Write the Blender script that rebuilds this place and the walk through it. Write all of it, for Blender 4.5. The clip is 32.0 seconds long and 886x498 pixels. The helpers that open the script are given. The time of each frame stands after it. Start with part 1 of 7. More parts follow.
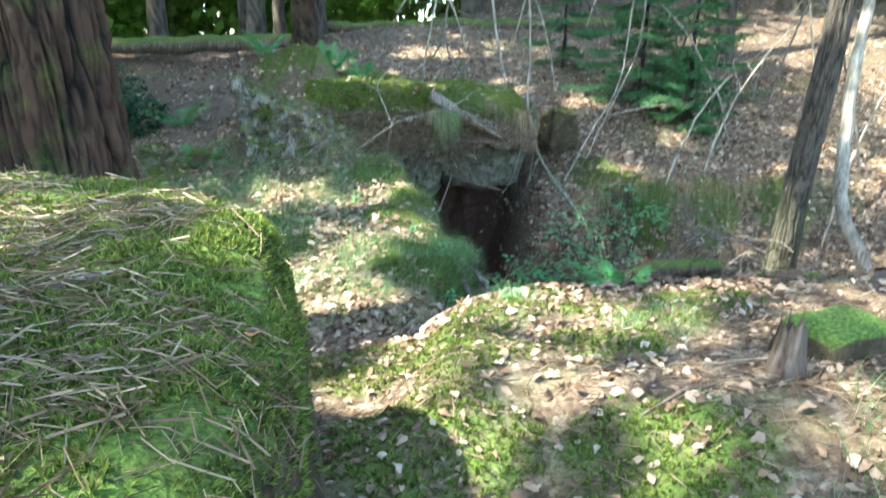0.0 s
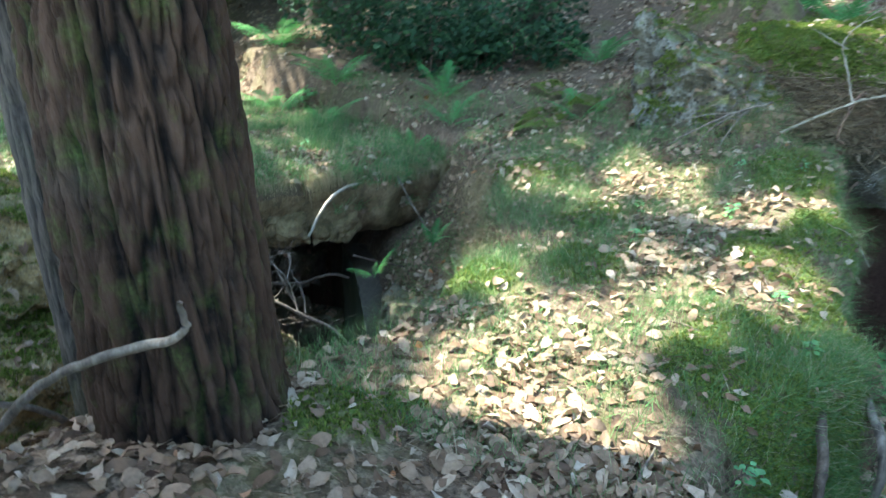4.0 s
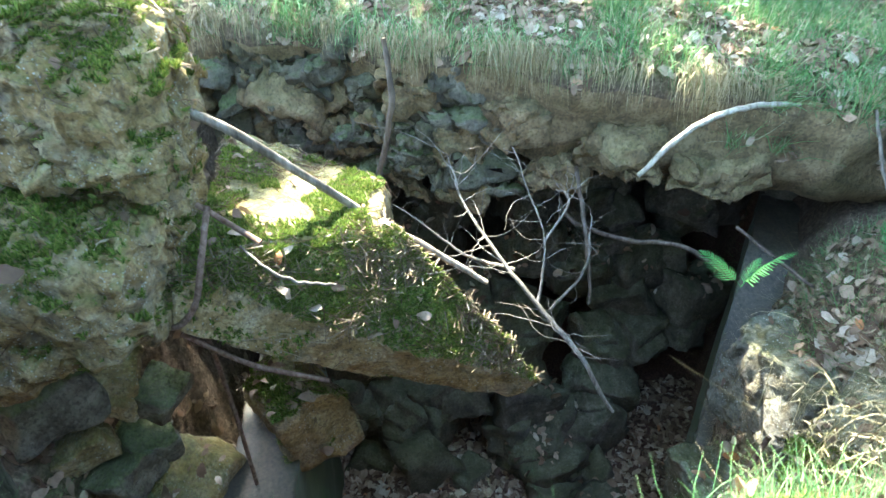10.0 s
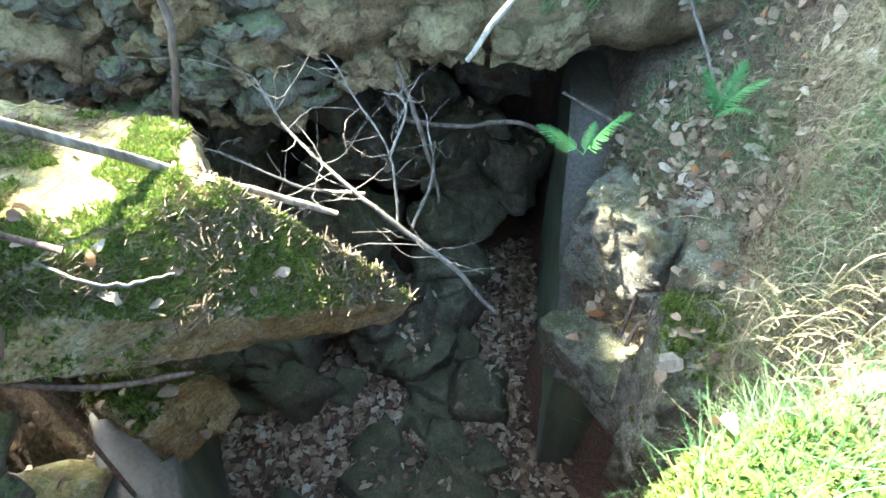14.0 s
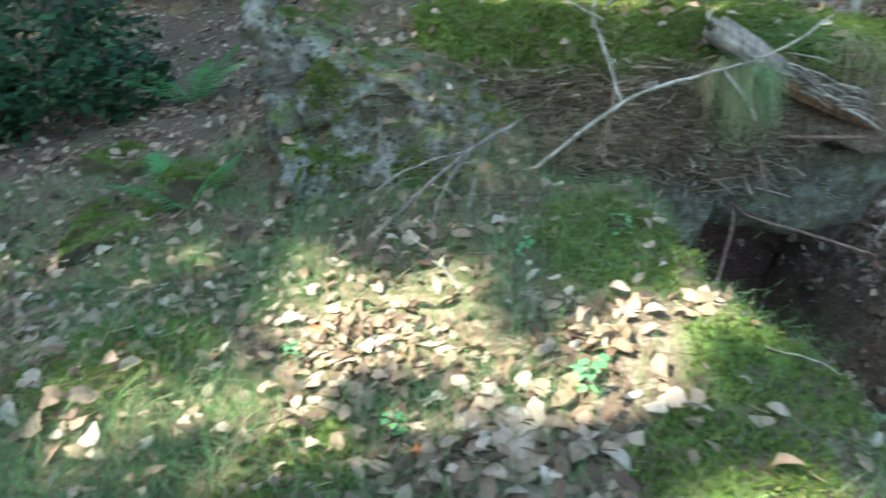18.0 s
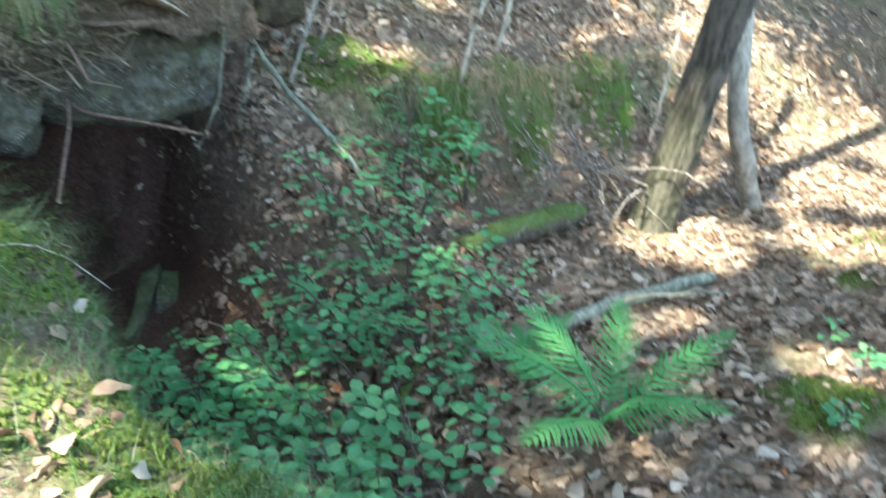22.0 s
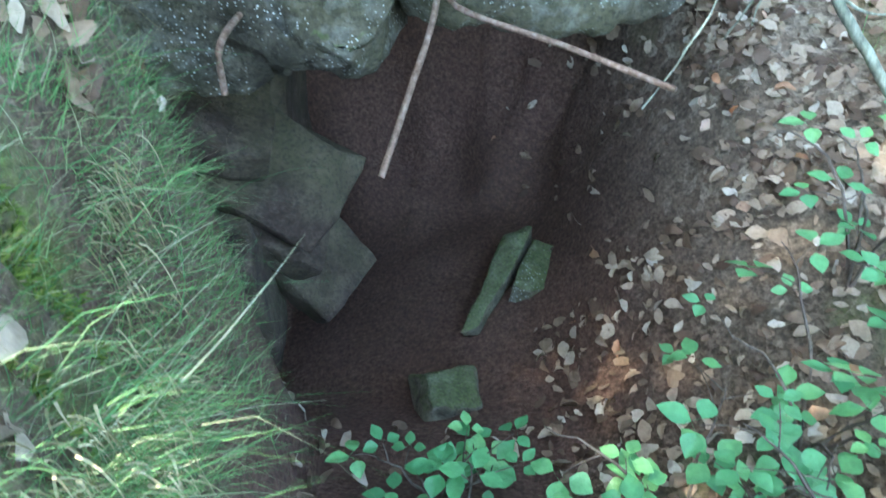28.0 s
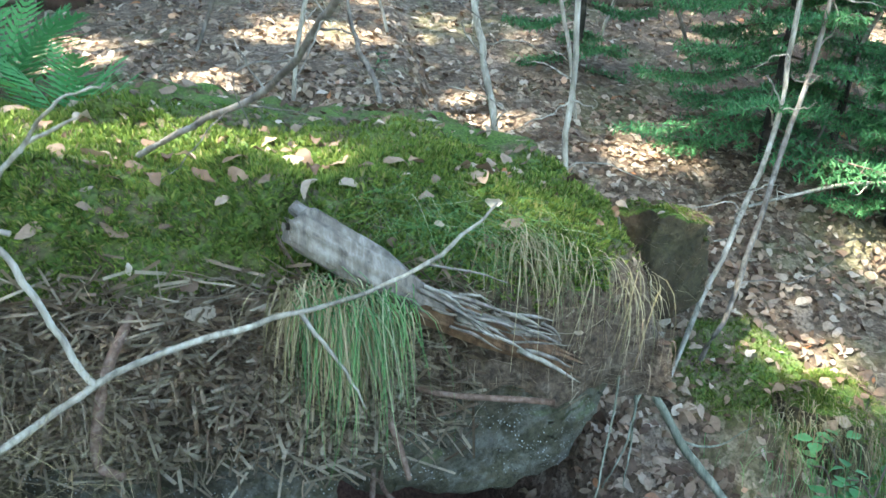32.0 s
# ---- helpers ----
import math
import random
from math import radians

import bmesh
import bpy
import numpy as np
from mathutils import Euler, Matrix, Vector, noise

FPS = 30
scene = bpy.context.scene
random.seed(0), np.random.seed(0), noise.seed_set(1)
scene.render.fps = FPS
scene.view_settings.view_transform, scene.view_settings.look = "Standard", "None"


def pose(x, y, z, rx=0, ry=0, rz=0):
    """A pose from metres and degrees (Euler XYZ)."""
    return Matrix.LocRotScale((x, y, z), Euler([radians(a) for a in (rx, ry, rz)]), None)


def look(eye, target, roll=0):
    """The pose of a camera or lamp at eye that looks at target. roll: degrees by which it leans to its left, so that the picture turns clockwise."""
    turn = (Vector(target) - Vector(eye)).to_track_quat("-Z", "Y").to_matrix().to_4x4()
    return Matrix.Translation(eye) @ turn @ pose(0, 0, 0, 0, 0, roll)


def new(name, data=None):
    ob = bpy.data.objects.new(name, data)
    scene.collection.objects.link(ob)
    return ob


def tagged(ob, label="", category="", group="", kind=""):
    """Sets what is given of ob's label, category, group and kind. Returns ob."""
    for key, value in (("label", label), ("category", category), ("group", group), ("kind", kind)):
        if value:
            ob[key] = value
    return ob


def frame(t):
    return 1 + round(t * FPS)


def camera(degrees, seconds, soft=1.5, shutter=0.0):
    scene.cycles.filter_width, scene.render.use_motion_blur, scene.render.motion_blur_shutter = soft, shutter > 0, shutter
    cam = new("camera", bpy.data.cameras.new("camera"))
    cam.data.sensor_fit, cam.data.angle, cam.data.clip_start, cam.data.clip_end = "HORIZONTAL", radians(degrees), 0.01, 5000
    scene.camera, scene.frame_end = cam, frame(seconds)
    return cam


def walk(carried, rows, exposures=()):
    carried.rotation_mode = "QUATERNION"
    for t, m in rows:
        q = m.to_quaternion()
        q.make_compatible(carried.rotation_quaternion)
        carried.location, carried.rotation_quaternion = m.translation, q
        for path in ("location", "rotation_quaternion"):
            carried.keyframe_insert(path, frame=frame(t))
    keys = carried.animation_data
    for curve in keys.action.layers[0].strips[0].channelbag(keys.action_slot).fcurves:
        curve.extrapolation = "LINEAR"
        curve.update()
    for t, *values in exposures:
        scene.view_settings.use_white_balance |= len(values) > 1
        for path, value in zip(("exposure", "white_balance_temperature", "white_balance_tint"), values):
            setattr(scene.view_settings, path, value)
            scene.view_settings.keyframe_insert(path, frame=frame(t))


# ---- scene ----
cam = camera(66.4, 32.0, soft=1.5, shutter=0.5)
EXPOSURES = [(t, stops, 6250, 0) for t, stops in ((0.0, 3.35), (1.0, 3.15), (2.5, 3.25), (4.0, 3.4), (7.0, 3.2), (9.0, 3.9), (10.0, 4.75), (11.0, 4.85), (13.0, 5.1), (14.5, 4.9), (16.0, 4.3), (17.0, 3.65), (18.0, 3.35), (19.0, 3.35), (20.0, 3.5), (21.0, 3.7), (23.0, 3.5), (25.0, 3.8), (26.0, 4.2), (29.0, 4.9), (30.5, 4.05), (32.0, 3.65))]
METRES, EYE, TILT, LEAN, TURN = 10.0, 1.2, -16.0, 0.0, 0.0
ROWS = [
    (0.0, 0.0, 0.0, 0.0, 0.0, 0.0, -0.0),
    (0.5, 0.0003, 0.0086, 0.0063, 1.28, -5.54, 0.07),
    (1.0, 0.0136, 0.0312, 0.0037, 6.38, -6.37, -1.76),
    (1.5, 0.0255, 0.0549, 0.0056, 18.5, -5.5, -0.7),
    (2.0, 0.0301, 0.0703, 0.0151, 24.74, -5.54, -4.61),
    (2.5, 0.0333, 0.0872, 0.0255, 22.77, -6.1, -7.86),
    (3.0, 0.0305, 0.1102, 0.0411, 23.36, -8.89, -10.76),
    (3.5, 0.0357, 0.1371, 0.0449, 28.17, -8.35, -11.99),
    (4.0, 0.038, 0.1617, 0.0596, 39.49, -11.06, -12.15),
    (4.5, 0.0333, 0.1836, 0.0657, 42.76, -15.03, -14.57),
    (6.5, 0.0201, 0.256, 0.0814, 50.92, -17.07, -16.39),
    (7.0, 0.005, 0.2744, 0.0848, 52.18, -18.28, -18.22),
    (7.5, -0.0091, 0.2908, 0.0829, 53.56, -20.0, -19.26),
    (8.0, -0.0289, 0.3126, 0.074, 63.61, -23.34, -17.0),
    (8.5, -0.0457, 0.3234, 0.0726, 68.67, -25.39, -16.49),
    (9.0, -0.0689, 0.3344, 0.064, 71.99, -27.01, -17.28),
    (9.5, -0.0865, 0.3465, 0.0631, 77.92, -31.82, -16.71),
    (10.0, -0.0987, 0.3685, 0.0612, 87.11, -34.87, -15.71),
    (10.5, -0.1105, 0.3735, 0.0643, 88.27, -36.6, -15.29),
    (11.0, -0.1198, 0.3648, 0.0649, 79.12, -34.7, -12.27),
    (11.5, -0.1265, 0.3595, 0.0629, 75.02, -34.55, -13.63),
    (12.0, -0.1311, 0.3615, 0.0607, 71.48, -35.06, -14.08),
    (12.5, -0.1339, 0.3599, 0.058, 70.08, -37.3, -15.22),
    (13.0, -0.1344, 0.358, 0.0565, 68.9, -40.39, -15.25),
    (13.5, -0.1331, 0.3582, 0.0564, 67.05, -40.77, -15.11),
    (15.5, -0.1264, 0.3736, 0.0655, 55.19, -28.95, -13.22),
    (16.0, -0.1251, 0.3783, 0.068, 46.79, -23.54, -12.26),
    (16.5, -0.1237, 0.3826, 0.0738, 38.53, -16.73, -11.41),
    (17.0, -0.1169, 0.3779, 0.0816, 24.68, -9.48, -8.78),
    (17.5, -0.1062, 0.3836, 0.0833, 15.47, -6.61, -4.98),
    (18.0, -0.0839, 0.3935, 0.0865, 8.48, -4.4, -0.31),
    (18.5, -0.073, 0.3895, 0.0899, 2.56, -4.03, 2.8),
    (19.0, -0.0595, 0.3832, 0.0939, -1.71, -2.86, 6.48),
    (19.5, -0.0504, 0.3791, 0.0984, -2.89, -2.73, 6.25),
    (20.0, -0.0436, 0.3752, 0.1, -4.13, -2.78, 6.76),
    (20.5, -0.0373, 0.3716, 0.0968, -7.11, -4.7, 6.73),
    (21.0, -0.0265, 0.3684, 0.0892, -15.03, -6.73, 8.72),
    (21.5, -0.0155, 0.3677, 0.0788, -24.93, -8.47, 7.02),
    (22.0, -0.011, 0.379, 0.0751, -31.57, -13.86, 5.6),
    (22.5, -0.0093, 0.3928, 0.0772, -41.41, -23.22, 9.24),
    (23.0, -0.0074, 0.4279, 0.0966, -49.68, -22.09, 6.89),
    (23.5, 0.0018, 0.4634, 0.0988, -43.42, -22.27, 5.94),
    (24.0, 0.0062, 0.4787, 0.1056, -45.41, -24.93, 7.28),
    (24.5, -0.0045, 0.5034, 0.1156, -51.61, -27.83, 7.21),
    (25.0, 0.001, 0.5246, 0.1021, -40.26, -30.96, 10.68),
    (25.5, 0.007, 0.5332, 0.0812, -25.76, -29.81, 12.42),
    (26.0, 0.014, 0.5372, 0.0708, -11.36, -25.69, 8.31),
    (26.5, 0.0164, 0.5431, 0.0736, -6.78, -24.35, 6.33),
    (28.5, 0.012, 0.5627, 0.0966, 2.23, -20.55, -0.16),
    (29.0, 0.0082, 0.553, 0.1232, -3.08, -18.19, 0.51),
    (29.5, 0.0055, 0.5428, 0.1403, -11.11, -15.93, 2.31),
    (30.0, 0.0017, 0.5387, 0.151, -15.11, -8.53, 3.33),
    (30.5, 0.002, 0.5394, 0.1551, -17.64, -4.82, 2.96),
    (31.0, -0.0005, 0.5409, 0.1572, -15.05, -2.74, 1.02),
    (31.5, 0.0, 0.5441, 0.1578, -10.39, -2.67, -0.25),
    (32.0, -0.0013, 0.5424, 0.1592, -8.72, -1.49, -0.2),
]
walk(cam, [(t, pose(0, 0, EYE, TILT, LEAN, TURN) @ pose(METRES * x, METRES * y, METRES * z, 90 + pitch, roll, yaw)) for t, x, y, z, yaw, pitch, roll in ROWS],
     exposures=EXPOSURES)

# ---- world, sun ----
SUN_DIR = Vector((-0.80, -0.30, 1.25)).normalized()      # towards the sun
world = bpy.data.worlds.new("world")
scene.world = world
world.use_nodes = True
wn = world.node_tree
sky = wn.nodes.new("ShaderNodeTexSky")
sky.sky_type = "NISHITA"
sky.sun_disc = False
sky.sun_elevation = math.asin(SUN_DIR.z)
sky.sun_rotation = math.atan2(SUN_DIR.x, SUN_DIR.y)
wn.links.new(sky.outputs[0], wn.nodes["Background"].inputs[0])
wn.nodes["Background"].inputs[1].default_value = 0.15
sun_data = bpy.data.lights.new("sun", "SUN")
sun_data.energy, sun_data.angle, sun_data.color = 3.0, radians(0.55), (1.0, 0.95, 0.86)
sun = new("sun", sun_data)
sun.matrix_world = look(SUN_DIR * 40, (0, 0, 0))


# ---- numpy noise ----
_rs = np.random.RandomState(7)
_perm = np.concatenate([_rs.permutation(256)] * 3)
_grad = _rs.normal(size=(256, 3))
_grad /= np.linalg.norm(_grad, axis=1)[:, None]


def pnoise(x, y, z=0.0, s=0):
    """Gradient noise, about -0.6 to 0.6."""
    x, y, z = np.broadcast_arrays(np.asarray(x, float) + 17.3 * s, np.asarray(y, float) - 9.1 * s, np.asarray(z, float) + 5.7 * s)
    xi, yi, zi = np.floor(x).astype(int), np.floor(y).astype(int), np.floor(z).astype(int)
    xf, yf, zf = x - xi, y - yi, z - zi
    u, v, w = [f * f * f * (f * (f * 6 - 15) + 10) for f in (xf, yf, zf)]
    out = 0
    for a in (0, 1):
        for b in (0, 1):
            for c in (0, 1):
                g = _grad[_perm[_perm[_perm[(xi + a) & 255] + ((yi + b) & 255)] + ((zi + c) & 255)]]
                d = g[..., 0] * (xf - a) + g[..., 1] * (yf - b) + g[..., 2] * (zf - c)
                out = out + d * (u if a else 1 - u) * (v if b else 1 - v) * (w if c else 1 - w)
    return out


def fbm(x, y, z=0.0, s=0, octaves=3):
    return sum(pnoise(np.asarray(x) * 2 ** k, np.asarray(y) * 2 ** k, np.asarray(z) * 2 ** k, s + k) / 2 ** k for k in range(octaves))


def step(a, b, v):
    t = np.clip((v - a) / (b - a), 0, 1)
    return t * t * (3 - 2 * t)

# ---- materials ----
class Nodes:
    """Short hand for building one node material."""

    def __init__(self, name, rough=0.9):
        self.m = bpy.data.materials.new(name)
        self.m.use_nodes = True
        self.t = self.m.node_tree
        self.b = self.t.nodes["Principled BSDF"]
        self.b.inputs["Roughness"].default_value = rough
        self.b.inputs["Specular IOR Level"].default_value = 0.25
        self.coord = self.add("ShaderNodeTexCoord").outputs["Object"]
        self.world = self.add("ShaderNodeNewGeometry").outputs["Position"]

    def add(self, kind):
        return self.t.nodes.new(kind)

    def link(self, a, b):
        self.t.links.new(a, b)

    def noise(self, scale, detail=6, rough=0.6, vec=None, stretch=None, distort=0.0):
        n = self.add("ShaderNodeTexNoise")
        n.inputs["Scale"].default_value, n.inputs["Detail"].default_value = scale, detail
        n.inputs["Roughness"].default_value, n.inputs["Distortion"].default_value = rough, distort
        v = vec or self.world
        if stretch:
            k = self.add("ShaderNodeMapping")
            k.inputs["Scale"].default_value = stretch
            self.link(v, k.inputs[0])
            v = k.outputs[0]
        self.link(v, n.inputs["Vector"])
        return n.outputs["Fac"]

    def voronoi(self, scale, feature="F1", out="Distance", stretch=None):
        n = self.add("ShaderNodeTexVoronoi")
        n.feature = feature
        n.inputs["Scale"].default_value = scale
        v = self.world
        if stretch:
            k = self.add("ShaderNodeMapping")
            k.inputs["Scale"].default_value = stretch
            self.link(v, k.inputs[0])
            v = k.outputs[0]
        self.link(v, n.inputs["Vector"])
        return n.outputs[out]

    def ramp(self, fac, stops, smooth=False):
        n = self.add("ShaderNodeValToRGB")
        e = n.color_ramp.elements
        while len(e) < len(stops):
            e.new(0.5)
        for el, (p, c) in zip(e, stops):
            el.position = p
            el.color = (*c, 1) if not isinstance(c, (int, float)) else (c, c, c, 1)
        if smooth:
            n.color_ramp.interpolation = "EASE"
        self.link(fac, n.inputs[0])
        return n.outputs[0]

    def mix(self, fac, a, b, blend="MIX"):
        n = self.add("ShaderNodeMix")
        n.data_type, n.blend_type = "RGBA", blend
        for sock, v in ((n.inputs[0], fac), (n.inputs[6], a), (n.inputs[7], b)):
            if isinstance(v, (int, float)):
                sock.default_value = v
            elif isinstance(v, tuple):
                sock.default_value = (*v, 1)
            else:
                self.link(v, sock)
        return n.outputs[2]

    def math(self, op, a, b=0.0):
        n = self.add("ShaderNodeMath")
        n.operation = op
        n.use_clamp = op in ("ADD", "SUBTRACT", "MULTIPLY")
        for sock, v in ((n.inputs[0], a), (n.inputs[1], b)):
            if isinstance(v, (int, float)):
                sock.default_value = v
            else:
                self.link(v, sock)
        return n.outputs[0]

    def attr(self, name):
        n = self.add("ShaderNodeAttribute")
        n.attribute_name = name
        return n.outputs["Fac"]

    def up(self):
        n = self.add("ShaderNodeSeparateXYZ")
        self.link(self.add("ShaderNodeNewGeometry").outputs["Normal"], n.inputs[0])
        return n.outputs[2]

    def island(self):
        return self.add("ShaderNodeNewGeometry").outputs["Random Per Island"]

    def random(self):
        return self.add("ShaderNodeObjectInfo").outputs["Random"]

    def color(self, c):
        if isinstance(c, tuple):
            self.b.inputs["Base Color"].default_value = (*c, 1)
        else:
            self.link(c, self.b.inputs["Base Color"])

    def bump(self, fac, strength, dist=0.01, before=None):
        n = self.add("ShaderNodeBump")
        n.inputs["Strength"].default_value, n.inputs["Distance"].default_value = strength, dist
        self.link(fac, n.inputs["Height"])
        if before:
            self.link(before, n.inputs["Normal"])
        self.link(n.outputs[0], self.b.inputs["Normal"])
        return n.outputs[0]

    def leafy(self, amount=0.35, tint=None):
        """Lets light through a thin leaf."""
        tr = self.add("ShaderNodeBsdfTranslucent")
        src = self.b.inputs["Base Color"]
        if src.is_linked:
            self.link(src.links[0].from_socket, tr.inputs[0])
        else:
            tr.inputs[0].default_value = src.default_value
        mx = self.add("ShaderNodeMixShader")
        mx.inputs[0].default_value = amount
        self.link(self.b.outputs[0], mx.inputs[1])
        self.link(tr.outputs[0], mx.inputs[2])
        self.link(mx.outputs[0], self.t.nodes["Material Output"].inputs[0])


def moss_colour(n, big=3.0):
    a = n.noise(90, 4)
    b = n.noise(big, 5)
    fine = n.ramp(a, [(0.30, (0.022, 0.042, 0.010)), (0.52, (0.075, 0.130, 0.022)), (0.75, (0.17, 0.25, 0.05))])
    return n.mix(n.ramp(b, [(0.42, 0.0), (0.68, 0.75)]), fine, n.mix(0.5, fine, (0.13, 0.10, 0.035)))


def make_ground():
    n = Nodes("forest_ground")
    fine = n.noise(55, 8, 0.7)
    mid = n.noise(9, 6, 0.65)
    big = n.noise(1.6, 5)
    soil = n.ramp(fine, [(0.28, (0.020, 0.013, 0.009)), (0.5, (0.085, 0.058, 0.038)), (0.72, (0.21, 0.155, 0.105))])
    leafbits = n.ramp(n.voronoi(26, out="Color"), [(0.2, (0.10, 0.062, 0.038)), (0.5, (0.24, 0.17, 0.115)), (0.8, (0.40, 0.31, 0.23))])
    lit = n.math("MULTIPLY", n.attr("litter"), n.ramp(mid, [(0.36, 0.15), (0.56, 1.0)]))
    base = n.mix(lit, soil, n.mix(n.ramp(fine, [(0.35, 0.85), (0.6, 0.1)]), leafbits, soil))
    moss = n.math("MULTIPLY", n.attr("moss"), n.ramp(n.math("ADD", n.math("MULTIPLY", mid, 0.6), n.math("MULTIPLY", big, 0.4)), [(0.40, 0.0), (0.53, 1.0)]))
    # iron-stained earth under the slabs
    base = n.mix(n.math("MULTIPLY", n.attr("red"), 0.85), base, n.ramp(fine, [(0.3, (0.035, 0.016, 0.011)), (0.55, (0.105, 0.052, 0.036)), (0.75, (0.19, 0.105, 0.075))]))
    n.color(n.mix(moss, base, moss_colour(n)))
    n.bump(n.noise(120, 5, 0.7), 0.7, 0.012, n.bump(mid, 0.6, 0.05))
    return n.m


def make_moss():
    n = Nodes("moss", 1.0)
    n.color(moss_colour(n, 5))
    n.bump(n.noise(160, 5, 0.7), 0.9, 0.012)
    return n.m


def make_moss_tuft():
    n = Nodes("moss_tuft", 0.9)
    c = n.ramp(n.island(), [(0.0, (0.045, 0.080, 0.014)), (0.45, (0.115, 0.165, 0.028)), (0.85, (0.22, 0.27, 0.052)), (1.0, (0.28, 0.22, 0.10))])
    n.color(n.mix(n.ramp(n.noise(3.5, 4), [(0.4, 0.0), (0.7, 0.7)]), c, n.mix(0.5, c, (0.05, 0.09, 0.012))))
    n.leafy(0.25)
    return n.m


def make_concrete(name, tone=(0.30, 0.25, 0.17), pale=(0.48, 0.44, 0.36), dark=(0.10, 0.085, 0.06), moss=0.5, lichen=0.0):
    """Weathered rubble concrete: pebbles, pits, stains, moss on what faces up."""
    n = Nodes(name, 0.95)
    big, mid, fine = n.noise(2.2, 6), n.noise(11, 7, 0.68), n.noise(70, 6, 0.7)
    base = n.ramp(mid, [(0.30, dark), (0.5, tone), (0.70, pale)])
    base = n.mix(n.ramp(big, [(0.38, 0.65), (0.62, 0.0)]), base, n.mix(0.5, base, (0.16, 0.15, 0.07)))
    stone = n.voronoi(38, out="Color")
    cell = n.voronoi(38)
    base = n.mix(n.ramp(cell, [(0.20, 0.40), (0.36, 0.0)]), base, n.ramp(stone, [(0.2, tuple(1.5 * v for v in dark)), (0.8, tuple(1.15 * v for v in pale))]))
    base = n.mix(n.ramp(fine, [(0.36, 0.8), (0.52, 0.0)]), base, n.mix(0.75, base, (0.03, 0.026, 0.02)))
    if lichen:
        spots = n.ramp(n.math("MULTIPLY", n.noise(16, 5, 0.7), n.noise(4, 3)), [(0.24, 0.0), (0.31, lichen)])
        speck = n.math("MULTIPLY", n.ramp(n.voronoi(75), [(0.16, 0.8), (0.26, 0.0)]), n.ramp(n.noise(6, 4), [(0.45, 0.0), (0.58, 1.0)]))
        base = n.mix(speck, base, (0.50, 0.49, 0.45))
        base = n.mix(spots, base, n.ramp(fine, [(0.35, (0.24, 0.24, 0.21)), (0.65, (0.54, 0.53, 0.49))]))
        if lichen > 0.4:
            holes = n.math("MULTIPLY", n.ramp(n.voronoi(30), [(0.20, 0.95), (0.34, 0.0)]), n.ramp(n.noise(9, 4), [(0.42, 0.0), (0.52, 1.0)]))
            base = n.mix(holes, base, (0.012, 0.010, 0.008))
    on_top = n.ramp(n.math("ADD", n.math("MULTIPLY", n.up(), 0.62), n.math("MULTIPLY", mid, 0.55)), [(0.50, 0.0), (0.64, moss)])
    n.color(n.mix(on_top, base, moss_colour(n, 5)))
    pits = n.math("ADD", n.math("MULTIPLY", fine, 0.75), n.math("MULTIPLY", n.ramp(cell, [(0.0, 1.0), (0.4, 0.0)]), 0.25))
    n.bump(pits, 0.9, 0.014, n.bump(n.math("MULTIPLY", mid, n.noise(5, 3)), 0.8, 0.04))
    return n.m


def make_bark(name, ridge, groove, mossy=0.0):
    n = Nodes(name, 0.95)
    f = n.noise(26, 7, 0.7, stretch=(1, 1, 0.35))
    big = n.noise(3, 4)
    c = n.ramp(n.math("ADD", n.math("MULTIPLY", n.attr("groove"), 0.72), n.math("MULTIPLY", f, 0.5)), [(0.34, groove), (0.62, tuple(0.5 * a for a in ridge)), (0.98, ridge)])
    c = n.mix(n.ramp(n.noise(8, 6, 0.7), [(0.50, 0.0), (0.66, 0.65)]), c, n.mix(0.5, c, tuple(1.4 * a + 0.012 for a in ridge)))
    c = n.mix(n.ramp(big, [(0.52, 0.0), (0.72, 0.45)]), c, n.mix(0.35, c, (0.11, 0.115, 0.085)))
    if mossy:
        sep = n.add("ShaderNodeSeparateXYZ")
        n.link(n.world, sep.inputs[0])
        low = n.ramp(n.math("ADD", n.math("MULTIPLY", sep.outputs[2], -0.9), n.math("MULTIPLY", n.noise(9, 5), 1.0)), [(0.52, 0.0), (0.72, mossy)])
        c = n.mix(low, c, moss_colour(n, 6))
    n.color(c)
    n.bump(f, 1.0, 0.02, n.bump(n.noise(120, 4, stretch=(1, 1, 0.3)), 0.7, 0.006))
    return n.m


def make_leaf(name, stops, trans, bump=0.4, per="island", rough=0.6, gloss=0.25):
    n = Nodes(name, rough)
    n.b.inputs["Specular IOR Level"].default_value = gloss
    c = n.ramp(n.island() if per == "island" else n.random(), stops)
    n.color(n.mix(n.ramp(n.noise(60, 4), [(0.35, 0.45), (0.6, 0.0)]), c, n.mix(0.6, c, tuple(0.45 * v for v in stops[0][1]))))
    n.bump(n.noise(45, 4), bump, 0.01)
    if trans:
        n.leafy(trans)
    return n.m


def make_wood(name, a, b, moss=0.0):
    n = Nodes(name, 0.85)
    f = n.noise(30, 7, 0.7, vec=n.coord, stretch=(1, 1, 0.18))
    c = n.ramp(f, [(0.32, tuple(0.3 * v for v in a)), (0.5, a), (0.7, b)])
    c = n.mix(n.ramp(n.noise(7, 5), [(0.45, 0.0), (0.65, 0.6)]), c, tuple(0.45 * v for v in a))
    if moss:
        on_top = n.ramp(n.math("ADD", n.math("MULTIPLY", n.up(), 0.5), n.math("MULTIPLY", n.noise(6, 5), 0.6)), [(0.38, 0.0), (0.55, moss)])
        c = n.mix(on_top, c, moss_colour(n, 6))
    n.color(c)
    n.bump(f, 0.6, 0.008)
    return n.m


